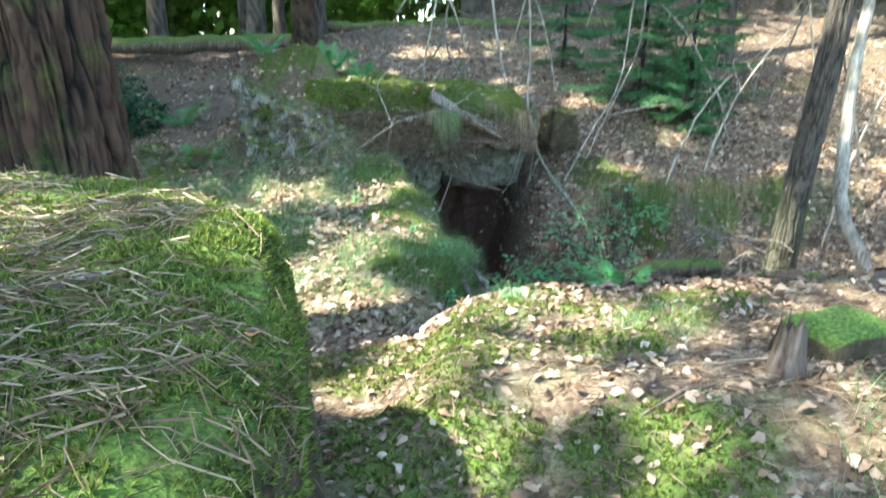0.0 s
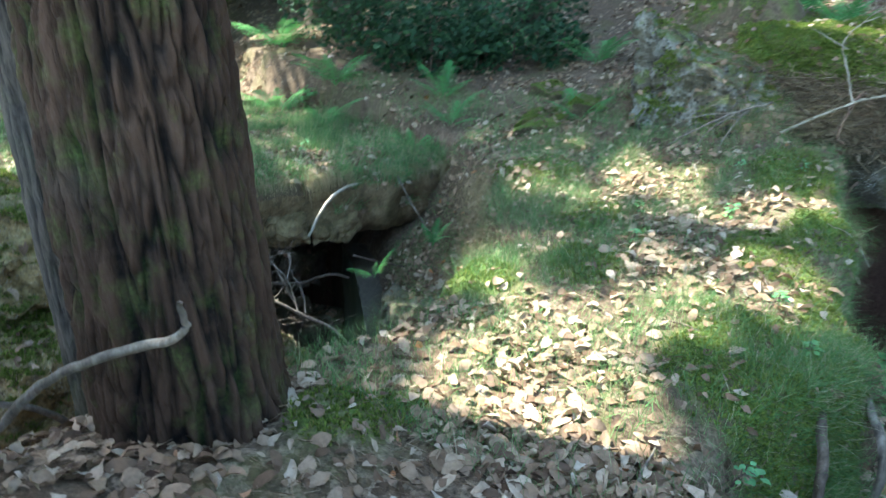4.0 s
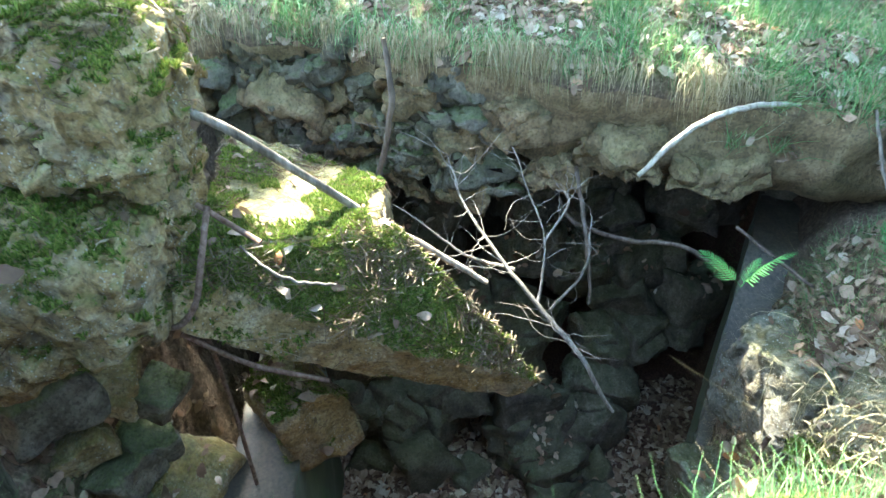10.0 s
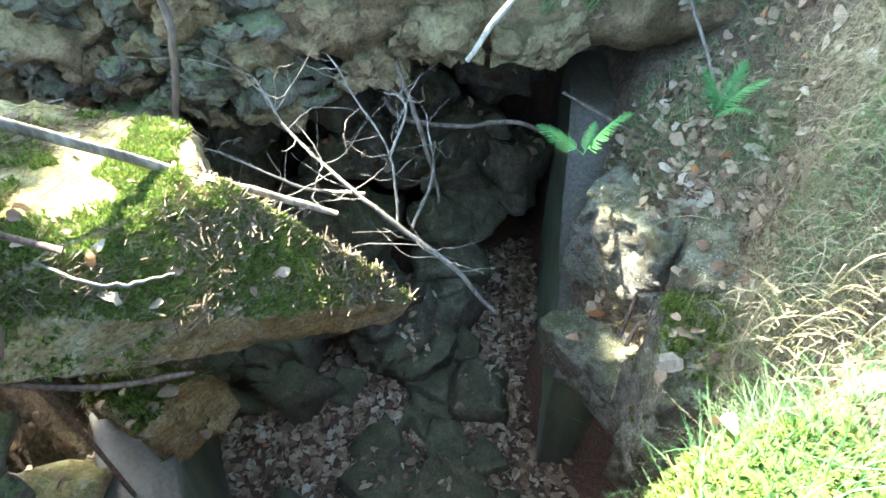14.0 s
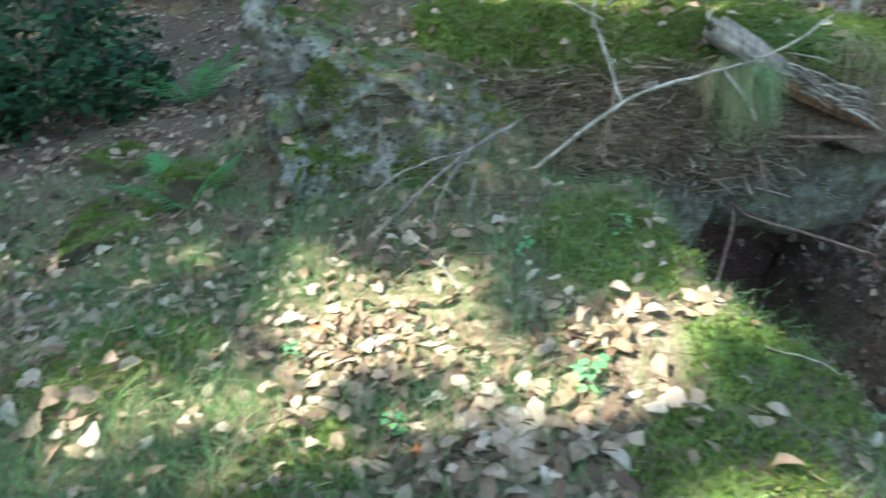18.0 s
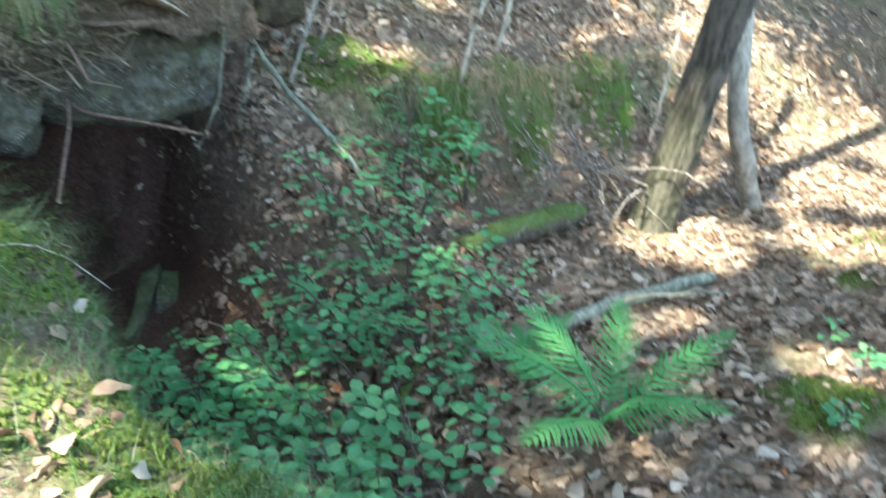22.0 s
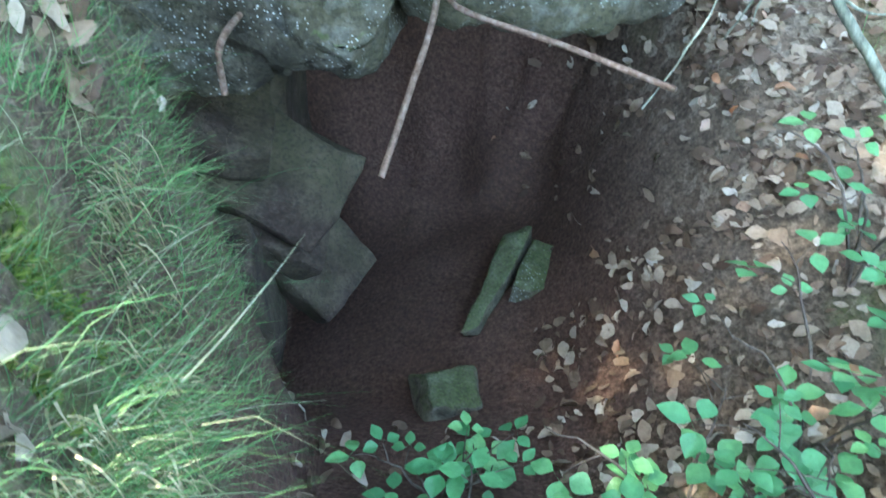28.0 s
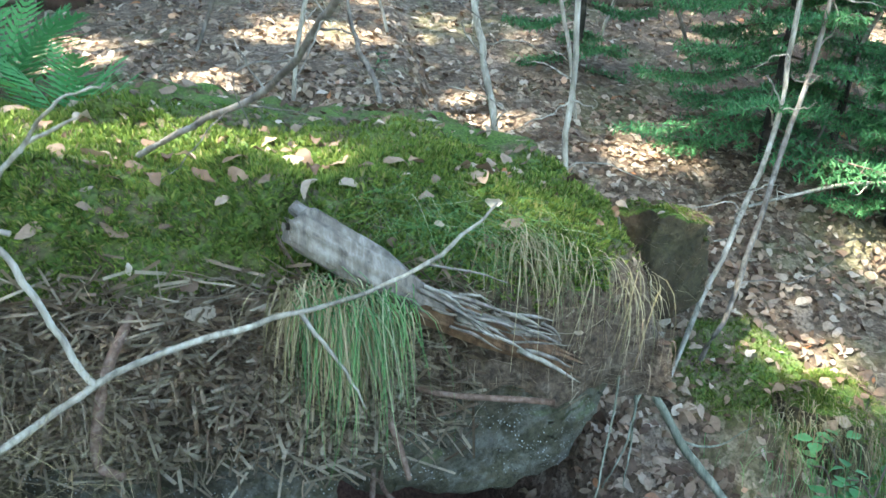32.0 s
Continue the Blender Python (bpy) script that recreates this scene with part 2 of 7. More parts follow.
def make_smooth_concrete():
    n = Nodes("cast_concrete", 0.62)
    n.b.inputs["Specular IOR Level"].default_value = 0.5
    big, run = n.noise(2.5, 6), n.noise(7, 6, stretch=(1, 1, 0.12))
    c = n.ramp(run, [(0.3, (0.048, 0.054, 0.038)), (0.55, (0.095, 0.108, 0.076)), (0.75, (0.17, 0.185, 0.135))])
    c = n.mix(n.ramp(big, [(0.42, 0.0), (0.66, 0.7)]), c, n.mix(0.6, c, (0.15, 0.17, 0.07)))
    # up-facing tops: dirt, with the shade they lie in darkening its colour
    n.color(n.mix(n.ramp(n.up(), [(0.35, 0.0), (0.7, 0.9)]), c, n.ramp(n.noise(60, 5), [(0.3, (0.03, 0.022, 0.015)), (0.7, (0.10, 0.075, 0.05))])))
    n.bump(n.noise(40, 6), 0.4, 0.006, n.bump(run, 0.3, 0.02))
    return n.m


def make_rust():
    n = Nodes("rusted_steel", 0.8)
    n.color(n.ramp(n.noise(60, 6), [(0.3, (0.075, 0.043, 0.028)), (0.52, (0.17, 0.11, 0.08)), (0.75, (0.27, 0.20, 0.16))]))
    n.b.inputs["Metallic"].default_value = 0.25
    n.bump(n.noise(180, 4), 0.5, 0.003)
    return n.m


M = dict(
    ground=make_ground(), moss=make_moss(), tuft=make_moss_tuft(),
    tan=make_concrete("tan_rubble_concrete", (0.32, 0.215, 0.092), (0.56, 0.445, 0.255), (0.085, 0.056, 0.027), 0.35, 0.16),
    earthface=make_concrete("earth_and_mortar", (0.180, 0.120, 0.062), (0.31, 0.22, 0.125), (0.055, 0.036, 0.019), 0.10),
    grey=make_concrete("grey_rubble_concrete", (0.068, 0.056, 0.038), (0.135, 0.116, 0.086), (0.018, 0.014, 0.009), 0.3, 0.14),
    lichen=make_concrete("lichen_rock", (0.085, 0.075, 0.058), (0.19, 0.175, 0.145), (0.014, 0.012, 0.009), 0.6, 0.42),
    mossrock=make_concrete("mossy_rock", (0.046, 0.030, 0.017), (0.105, 0.078, 0.047), (0.012, 0.008, 0.005), 1.0),
    stone=make_concrete("rubble_stone", (0.155, 0.135, 0.10), (0.29, 0.26, 0.205), (0.05, 0.042, 0.032), 0.45),
    darkstone=make_concrete("dark_stone", (0.088, 0.073, 0.055), (0.18, 0.158, 0.125), (0.030, 0.024, 0.019), 0.15),
    debris=make_concrete("debris_conglomerate", (0.105, 0.085, 0.060), (0.23, 0.20, 0.155), (0.03, 0.024, 0.017), 0.15, 0.2),
    # reddish stone, its colour lowered to stand for the opening's shade
    shaded_redstone=make_concrete("iron_stained_shaded_stone", (0.060, 0.037, 0.027), (0.11, 0.078, 0.060), (0.022, 0.013, 0.009), 0.0),
    cast=make_smooth_concrete(), rust=make_rust(),
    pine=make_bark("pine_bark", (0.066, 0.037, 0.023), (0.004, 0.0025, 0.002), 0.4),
    bark=make_bark("grey_bark", (0.105, 0.085, 0.068), (0.022, 0.018, 0.015), 0.12),
    palebark=make_bark("pale_bark", (0.52, 0.48, 0.42), (0.16, 0.14, 0.11), 0.3),
    twig=make_wood("grey_twig", (0.18, 0.15, 0.12), (0.34, 0.305, 0.26)),
    paletwig=make_wood("pale_peeled_wood", (0.34, 0.295, 0.23), (0.54, 0.49, 0.41)),
    darktwig=make_wood("brown_twig", (0.11, 0.082, 0.062), (0.20, 0.16, 0.13)),
    greentwig=make_wood("algae_covered_branch", (0.21, 0.21, 0.15), (0.40, 0.40, 0.31)),
    rotten=make_wood("rotten_wood", (0.21, 0.175, 0.14), (0.40, 0.36, 0.31)),
    redrot=make_wood("rotten_heartwood", (0.14, 0.078, 0.042), (0.27, 0.17, 0.10)),
    mosslog=make_wood("mossy_log", (0.11, 0.085, 0.06), (0.23, 0.19, 0.14), 0.85),
    litter=make_leaf("dead_leaf", [(0.0, (0.085, 0.050, 0.032)), (0.3, (0.19, 0.120, 0.075)), (0.6, (0.31, 0.215, 0.145)), (0.85, (0.40, 0.30, 0.215)), (0.975, (0.51, 0.42, 0.33)), (1.0, (0.40, 0.15, 0.05))], 0.15),
    needle=make_leaf("dead_needle", [(0.0, (0.09, 0.055, 0.032)), (0.6, (0.19, 0.13, 0.08)), (1.0, (0.33, 0.26, 0.18))], 0.0),
    straw=make_leaf("dry_straw", [(0.0, (0.10, 0.065, 0.04)), (0.5, (0.19, 0.14, 0.09)), (1.0, (0.33, 0.27, 0.19))], 0.0),
    grass=make_leaf("grass_blade", [(0.0, (0.06, 0.13, 0.048)), (0.45, (0.12, 0.25, 0.085)), (0.8, (0.21, 0.34, 0.115)), (0.9, (0.36, 0.37, 0.20)), (1.0, (0.46, 0.42, 0.29))], 0.35),
    drygrass=make_leaf("dry_grass_blade", [(0.0, (0.14, 0.125, 0.05)), (0.4, (0.26, 0.205, 0.105)), (1.0, (0.43, 0.345, 0.205))], 0.2),
    fern=make_leaf("fern_frond", [(0.0, (0.075, 0.24, 0.075)), (1.0, (0.14, 0.36, 0.11))], 0.4, per="random"),
    bush=make_leaf("bush_leaf", [(0.0, (0.085, 0.25, 0.095)), (0.6, (0.13, 0.33, 0.125)), (1.0, (0.20, 0.42, 0.15))], 0.35, per="random", rough=0.38, gloss=0.5),
    # green cut very low: the dark of the hollow is put into the leaves
    bushfar=make_leaf("shade_dark_undergrowth_leaf", [(0.0, (0.014, 0.045, 0.020)), (0.6, (0.028, 0.078, 0.034)), (1.0, (0.06, 0.13, 0.05))], 0.35),
    spruce=make_leaf("spruce_needle", [(0.0, (0.05, 0.15, 0.06)), (0.6, (0.085, 0.23, 0.085)), (1.0, (0.15, 0.33, 0.12))], 0.25),
    # leaf green brightened to carry the light shining through the far foliage
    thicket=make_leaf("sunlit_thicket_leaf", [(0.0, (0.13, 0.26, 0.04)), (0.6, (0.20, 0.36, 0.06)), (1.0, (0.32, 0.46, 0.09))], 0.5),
    canopy=make_leaf("canopy_leaf", [(0.0, (0.05, 0.12, 0.02)), (0.6, (0.08, 0.18, 0.03)), (1.0, (0.13, 0.25, 0.04))], 0.3),
)

# ---- mesh helpers ----
RNG = np.random.RandomState(11)


def mesh_of(name, verts, faces, material, smooth=True):
    """A mesh from arrays of vertices and of equally long faces."""
    verts, faces = np.asarray(verts, np.float32), np.asarray(faces, np.int32)
    me = bpy.data.meshes.new(name)
    me.vertices.add(len(verts))
    me.vertices.foreach_set("co", verts.ravel())
    k = faces.shape[1]
    me.loops.add(faces.size)
    me.loops.foreach_set("vertex_index", faces.ravel())
    me.polygons.add(len(faces))
    me.polygons.foreach_set("loop_start", np.arange(0, faces.size, k, dtype=np.int32))
    me.polygons.foreach_set("loop_total", np.full(len(faces), k, np.int32))
    me.polygons.foreach_set("use_smooth", np.full(len(faces), smooth))
    me.materials.append(material)
    me.update(calc_edges=True)
    me.validate()
    return me


def thing(name, verts, faces, material, label, category, group="", kind="", smooth=True):
    return tagged(new(name, mesh_of(name, verts, faces, material, smooth)), label, category, group, kind)


def part(name, verts, faces, material, parent, label="", smooth=True):
    ob = new(name, mesh_of(name, verts, faces, material, smooth))
    ob.parent = parent
    return tagged(ob, label)


def add_attr(ob, name, values):
    a = ob.data.attributes.new(name, "FLOAT", "POINT")
    a.data.foreach_set("value", np.asarray(values, np.float32))


def grid_faces(nu, nv, closed=False):
    i, j = np.meshgrid(np.arange(nu - 1), np.arange(nv if closed else nv - 1), indexing="ij")
    k = (j + 1) % nv
    return np.stack([i * nv + j, (i + 1) * nv + j, (i + 1) * nv + k, i * nv + k], -1).reshape(-1, 4)


def normals_of(verts, faces):
    v = np.asarray(verts)
    n = np.cross(v[faces[:, 2]] - v[faces[:, 0]], v[faces[:, -1]] - v[faces[:, 1]] if faces.shape[1] == 4 else v[faces[:, 1]] - v[faces[:, 0]])
    return n


def hexa(corners, n=14, rough=0.05, seed=0, fine=0.35, freq=2.2, bulge=0.0, chip=0.0, round_=0.055):
    """A broken block: eight corners (four below, four above, both anticlockwise), faces divided n times and roughened. Vertices, quads."""
    c = np.array(corners, float)
    verts, faces, index = [], [], {}
    ids = -np.ones((n + 1, n + 1, n + 1), int)
    rng = np.arange(n + 1)
    i, j, k = np.meshgrid(rng, rng, rng, indexing="ij")
    shell = (i == 0) | (i == n) | (j == 0) | (j == n) | (k == 0) | (k == n)
    ids[shell] = np.arange(shell.sum())
    u, v, w = i[shell] / n, j[shell] / n, k[shell] / n
    # rounded corners: pull the parameters together near the edges
    cu, cv, cw = 2 * u - 1, 2 * v - 1, 2 * w - 1
    r = round_ + chip * 0.1
    su, sv, sw = (np.sqrt(np.clip(1 - r * (b ** 8 + d ** 8), 0, 1)) for b, d in ((cv, cw), (cu, cw), (cu, cv)))
    u, v, w = (cu * su + 1) / 2, (cv * sv + 1) / 2, (cw * sw + 1) / 2
    low = ((1 - u) * (1 - v))[:, None] * c[0] + (u * (1 - v))[:, None] * c[1] + (u * v)[:, None] * c[2] + ((1 - u) * v)[:, None] * c[3]
    top = ((1 - u) * (1 - v))[:, None] * c[4] + (u * (1 - v))[:, None] * c[5] + (u * v)[:, None] * c[6] + ((1 - u) * v)[:, None] * c[7]
    p = low * (1 - w)[:, None] + top * w[:, None]
    mid = p.mean(0)
    if bulge:
        p = p + (p - mid) * (bulge * (1 - np.maximum(np.abs(cu), np.maximum(np.abs(cv), np.abs(cw))) * 0 - (cu ** 2 + cv ** 2 + cw ** 2) / 3))[:, None]
    off = np.stack([fbm(p[:, 0] * freq, p[:, 1] * freq, p[:, 2] * freq, seed + 3 * a, 3) for a in range(3)], -1)
    off2 = np.stack([pnoise(p[:, 0] * freq * 5, p[:, 1] * freq * 5, p[:, 2] * freq * 5, seed + 20 + a) for a in range(3)], -1)
    step_ = np.stack([np.round(2.2 * pnoise(p[:, 0] * freq * 1.7, p[:, 1] * freq * 1.7, p[:, 2] * freq * 1.7, seed + 40 + a)) for a in range(3)], -1)
    off3 = np.stack([pnoise(p[:, 0] * freq * 13, p[:, 1] * freq * 13, p[:, 2] * freq * 13, seed + 60 + a) for a in range(3)], -1)
    p = p + rough * 1.6 * off + rough * fine * (off2 + 0.5 * off3) + rough * chip * step_
    g = np.arange(n)
    a, b = np.meshgrid(g, g, indexing="ij")
    a, b = a.ravel(), b.ravel()
    q = []
    for pick, flip in ((lambda s, t: ids[0, s, t], 1), (lambda s, t: ids[n, s, t], 0), (lambda s, t: ids[s, 0, t], 0),
                       (lambda s, t: ids[s, n, t], 1), (lambda s, t: ids[s, t, 0], 1), (lambda s, t: ids[s, t, n], 0)):
        f = np.stack([pick(a, b), pick(a + 1, b), pick(a + 1, b + 1), pick(a, b + 1)], -1)
        q.append(f[:, ::-1] if flip else f)
    return p, np.concatenate(q)


def box8(cx, cy, cz, sx, sy, sz, turn=0, tilt=0, lean=0, taper=0.0, jitter=0.0, seed=0):
    """The eight corners of a turned, tapered, uneven block round its centre."""
    rs = np.random.RandomState(seed)
    k = np.array([(-1, -1, -1), (1, -1, -1), (1, 1, -1), (-1, 1, -1), (-1, -1, 1), (1, -1, 1), (1, 1, 1), (-1, 1, 1)], float)
    k[4:, :2] *= 1 - taper
    k += rs.uniform(-jitter, jitter, k.shape)
    k *= np.array([sx, sy, sz]) / 2
    m = np.array(pose(0, 0, 0, tilt, lean, turn).to_3x3())
    return k @ m.T + (cx, cy, cz)


def smooth_line(points, per=6):
    """Catmull-Rom through the points; extra columns (radius) go along."""
    p = np.asarray(points, float)
    p = np.vstack([2 * p[0] - p[1], p, 2 * p[-1] - p[-2]])
    out = []
    for a, b, c, d in zip(p[:-3], p[1:-2], p[2:-1], p[3:]):
        for t in np.arange(per) / per:
            out.append(0.5 * (2 * b + (c - a) * t + (2 * a - 5 * b + 4 * c - d) * t * t + (3 * b - a - 3 * c + d) * t ** 3))
    out.append(p[-2])
    return np.array(out)


def tube(points, sides=6, per=6, wiggle=0.0, seed=0, knots=0.0):
    """A tapering round branch through points (x, y, z, radius), closed at both ends. Vertices, quads."""
    line = smooth_line(points, per)
    c, r = line[:, :3].copy(), np.maximum(line[:, 3], 0.0008)
    if wiggle:
        s = np.arange(len(c)) * 0.55
        c += wiggle * np.stack([pnoise(s, 0.3 + a * 7, 0.7, seed + a) for a in range(3)], -1)
    d = np.gradient(c, axis=0)
    d /= np.linalg.norm(d, axis=1)[:, None] + 1e-9
    ref = np.where(np.abs(d[:, 2:3]) > 0.9, np.array([[1.0, 0, 0]]), np.array([[0, 0, 1.0]]))
    e1 = np.cross(d, ref)
    e1 /= np.linalg.norm(e1, axis=1)[:, None] + 1e-9
    e2 = np.cross(d, e1)
    ang = np.arange(sides) * 2 * math.pi / sides
    rr = r[:, None] * np.ones(sides)
    if knots:
        rr = rr * (1 + knots * pnoise(np.arange(len(c))[:, None] * 0.6, ang[None] * 1.3, 0.2, seed))
    ring = c[:, None] + rr[..., None] * (np.cos(ang)[None, :, None] * e1[:, None] + np.sin(ang)[None, :, None] * e2[:, None])
    v = ring.reshape(-1, 3)
    f = grid_faces(len(c), sides, True)
    n = len(v)
    v = np.vstack([v, c[:1] - d[:1] * r[0] * 0.3, c[-1:] + d[-1:] * r[-1] * 0.3])
    a = np.arange(0, sides - 1, 2)
    last = (len(c) - 1) * sides
    cap0 = np.stack([a * 0 + n, (a + 2) % sides, a + 1, a], -1)
    cap1 = np.stack([a * 0 + n + 1, last + a, last + a + 1, last + (a + 2) % sides], -1)
    return v, np.concatenate([f, cap0, cap1])


def join(pieces):
    """Several (vertices, faces) of one face length as one."""
    vs, fs, k = [], [], 0
    for v, f in pieces:
        vs.append(np.asarray(v))
        fs.append(np.asarray(f) + k)
        k += len(v)
    return np.concatenate(vs), np.concatenate(fs)


def sample(verts, faces, count, weight=None, rng=RNG):
    """Random places on a mesh: points, normals. weight(p, n) gives 0 to 1."""
    v, f = np.asarray(verts, float), np.asarray(faces)
    tri = f if f.shape[1] == 3 else np.concatenate([f[:, :3], f[:, [0, 2, 3]]])
    a, b, c = v[tri[:, 0]], v[tri[:, 1]], v[tri[:, 2]]
    n = np.cross(b - a, c - a)
    area = np.linalg.norm(n, axis=1)
    n = n / (area[:, None] + 1e-12)
    w = area if weight is None else area * weight((a + b + c) / 3, n)
    if w.sum() <= 0:
        return np.zeros((0, 3)), np.zeros((0, 3))
    t = rng.choice(len(tri), count, p=w / w.sum())
    u, s = rng.rand(count), rng.rand(count)
    k = u + s > 1
    u[k], s[k] = 1 - u[k], 1 - s[k]
    return a[t] + u[:, None] * (b - a)[t] + s[:, None] * (c - a)[t], n[t]


def scatter(templates, pts, nrm, size, align=1.0, spin=None, tilt=0.0, lift=0.0, rng=RNG):
    """Copies of small templates (x, y on the ground, z up) at the places, turned at random and set to the normal. Vertices, faces."""
    pts, nrm = np.asarray(pts, float), np.asarray(nrm, float)
    n = len(pts)
    size = np.broadcast_to(np.asarray(size, float), (n,))
    up = nrm * align + np.array([0, 0, 1.0]) * (1 - align) + rng.normal(size=(n, 3)) * tilt
    up /= np.linalg.norm(up, axis=1)[:, None]
    yaw = rng.rand(n) * 2 * math.pi if spin is None else spin
    h = np.stack([np.cos(yaw), np.sin(yaw), np.zeros(n)], -1)
    ex = h - up * (h * up).sum(1)[:, None]
    ex /= np.linalg.norm(ex, axis=1)[:, None] + 1e-9
    ey = np.cross(up, ex)
    which = rng.randint(len(templates), size=n)
    out = []
    for k, (tv, tf) in enumerate(templates):
        m = which == k
        if not m.any():
            continue
        tv = np.asarray(tv, float)
        p = pts[m][:, None] + size[m][:, None, None] * (tv[None, :, :1] * ex[m][:, None] + tv[None, :, 1:2] * ey[m][:, None] + tv[None, :, 2:] * up[m][:, None]) + lift * up[m][:, None]
        f = np.asarray(tf)[None] + (np.arange(m.sum()) * len(tv))[:, None, None]
        out.append((p.reshape(-1, 3), f.reshape(-1, f.shape[-1])))
    return join(out)


def leaf_templates(count=6, width=0.30, curl=0.5, rng=RNG):
    """Dry, curled leaves of unit length with uneven, lobed rims: 10 quads each."""
    out = []
    for _ in range(count):
        xs = np.array([-0.5, -0.3, -0.08, 0.14, 0.34, 0.5])
        w = np.array([0.22, 0.80, 1.0, 0.98, 0.72, 0.20]) * width * rng.uniform(0.7, 1.25)
        bend, fold, twist = rng.uniform(-1, 1) * curl * 1.6, rng.uniform(-0.3, 1) * curl * 1.4, rng.uniform(-1, 1) * curl
        v = []
        for x, ww in zip(xs, w):
            for s in (-1, 0, 1):
                e = ww * (1 + 0.26 * rng.uniform(-1, 1)) if s else 0
                v.append((x + 0.06 * rng.uniform(-1, 1) * abs(s), s * e, abs(s) * e * fold * 2 - bend * (0.25 - x * x) + s * twist * x * e * 3 + curl * 0.3 + 0.05 * rng.uniform(-1, 1)))
        out.append((np.array(v), grid_faces(6, 3)))
    return out


def blade_templates(count=5, bend=0.55, width=0.012, rng=RNG):
    """Grass blades of unit height that bow over: 3 quads each."""
    out = []
    for _ in range(count):
        b = bend * rng.uniform(0.3, 1.4)
        v = []
        for t in (0, 0.35, 0.7, 1.0):
            w = width * (1 - 0.85 * t)
            v += [(b * t * t, -w, t * (1 - 0.35 * b * t)), (b * t * t, w, t * (1 - 0.35 * b * t))]
        out.append((np.array(v), grid_faces(4, 2)))
    return out


def tuft_templates(count=5, spikes=7, rng=RNG):
    """Little moss stars of unit height."""
    out = []
    for _ in range(count):
        v, f = [], []
        for s in range(spikes):
            a, l = rng.rand() * 6.283, rng.uniform(0.2, 0.75)
            h = rng.uniform(0.6, 1.0)
            k = len(v)
            px, py = -math.sin(a) * 0.11, math.cos(a) * 0.11
            v += [(px, py, 0), (-px, -py, 0), (math.cos(a) * l * 0.6 - px * 0.8, math.sin(a) * l * 0.6 - py * 0.8, h * 0.7), (math.cos(a) * l, math.sin(a) * l, h)]
            f.append((k, k + 1, k + 2, k + 3))
        out.append((np.array(v), np.array(f)))
    return out


def needle_templates(count=4, rng=RNG):
    out = []
    for _ in range(count):
        b = rng.uniform(-0.2, 0.2)
        v = [(x, s * 0.007 + b * (0.25 - x * x), 0.02 + 0.02 * s) for x in (-0.5, 0, 0.5) for s in (-1, 1)]
        out.append((np.array(v), grid_faces(3, 2)))
    return out


LEAVES, BLADES, TUFTS, NEEDLES = leaf_templates(14), blade_templates(6), tuft_templates(6), needle_templates(4)


def hang_blades(roots, out, length, rng, bow=0.32, wild=0.35, width=0.0018):
    """Long blades that rise a little, bow outwards and hang straight down. Vertices, quads."""
    n = len(roots)
    a = out + rng.normal(size=n) * wild
    d = np.stack([np.cos(a), np.sin(a), np.zeros(n)], -1)
    w = np.stack([-np.sin(a), np.cos(a), np.zeros(n)], -1)
    l = (length * rng.uniform(0.45, 1.15, n))[:, None]
    b = (bow * rng.uniform(0.3, 1.5, n))[:, None]
    sway = rng.normal(size=(n, 1)) * 0.10
    v = []
    for t in (0, 0.15, 0.35, 0.6, 0.82, 1.0):
        c = roots + d * l * b * (1 - (1 - t) ** 2.4) + w * l * sway * t * t + np.array([0, 0, 1.0]) * l * (0.32 * t - 1.15 * t ** 1.6)
        k = width * (1 - 0.75 * t)
        v += [c - w * k, c + w * k]
    v = np.stack(v, 1).reshape(-1, 3)
    f = grid_faces(6, 2)
    return v, (f[None] + (np.arange(n) * 12)[:, None, None]).reshape(-1, 4)


LONG_BLADES = blade_templates(6, 1.1, 0.006)
STRAW_BLADES = blade_templates(6, 1.3, 0.0028)

# ---- the ground ----
def ramp1(v, xs, ys):
    return np.interp(v, xs, ys)


def lip_x(y):
    """Where the roof over the pit ends."""
    return ramp1(y, [2.0, 3.3, 3.6, 4.3, 5.0, 6.0, 6.6], [-4.45, -4.22, -4.02, -3.80, -3.62, -3.46, -3.3])


def plateau(x, y):
    z = ramp1(y, [-20, 2, 4, 6.4, 7.2, 9, 13.5, 20], [-0.2, -0.2, -0.22, -0.42, -0.4, 0.25, 0.9, 1.0])
    return z + 0.06 * fbm(x * 0.8, y * 0.8, 0, 3)


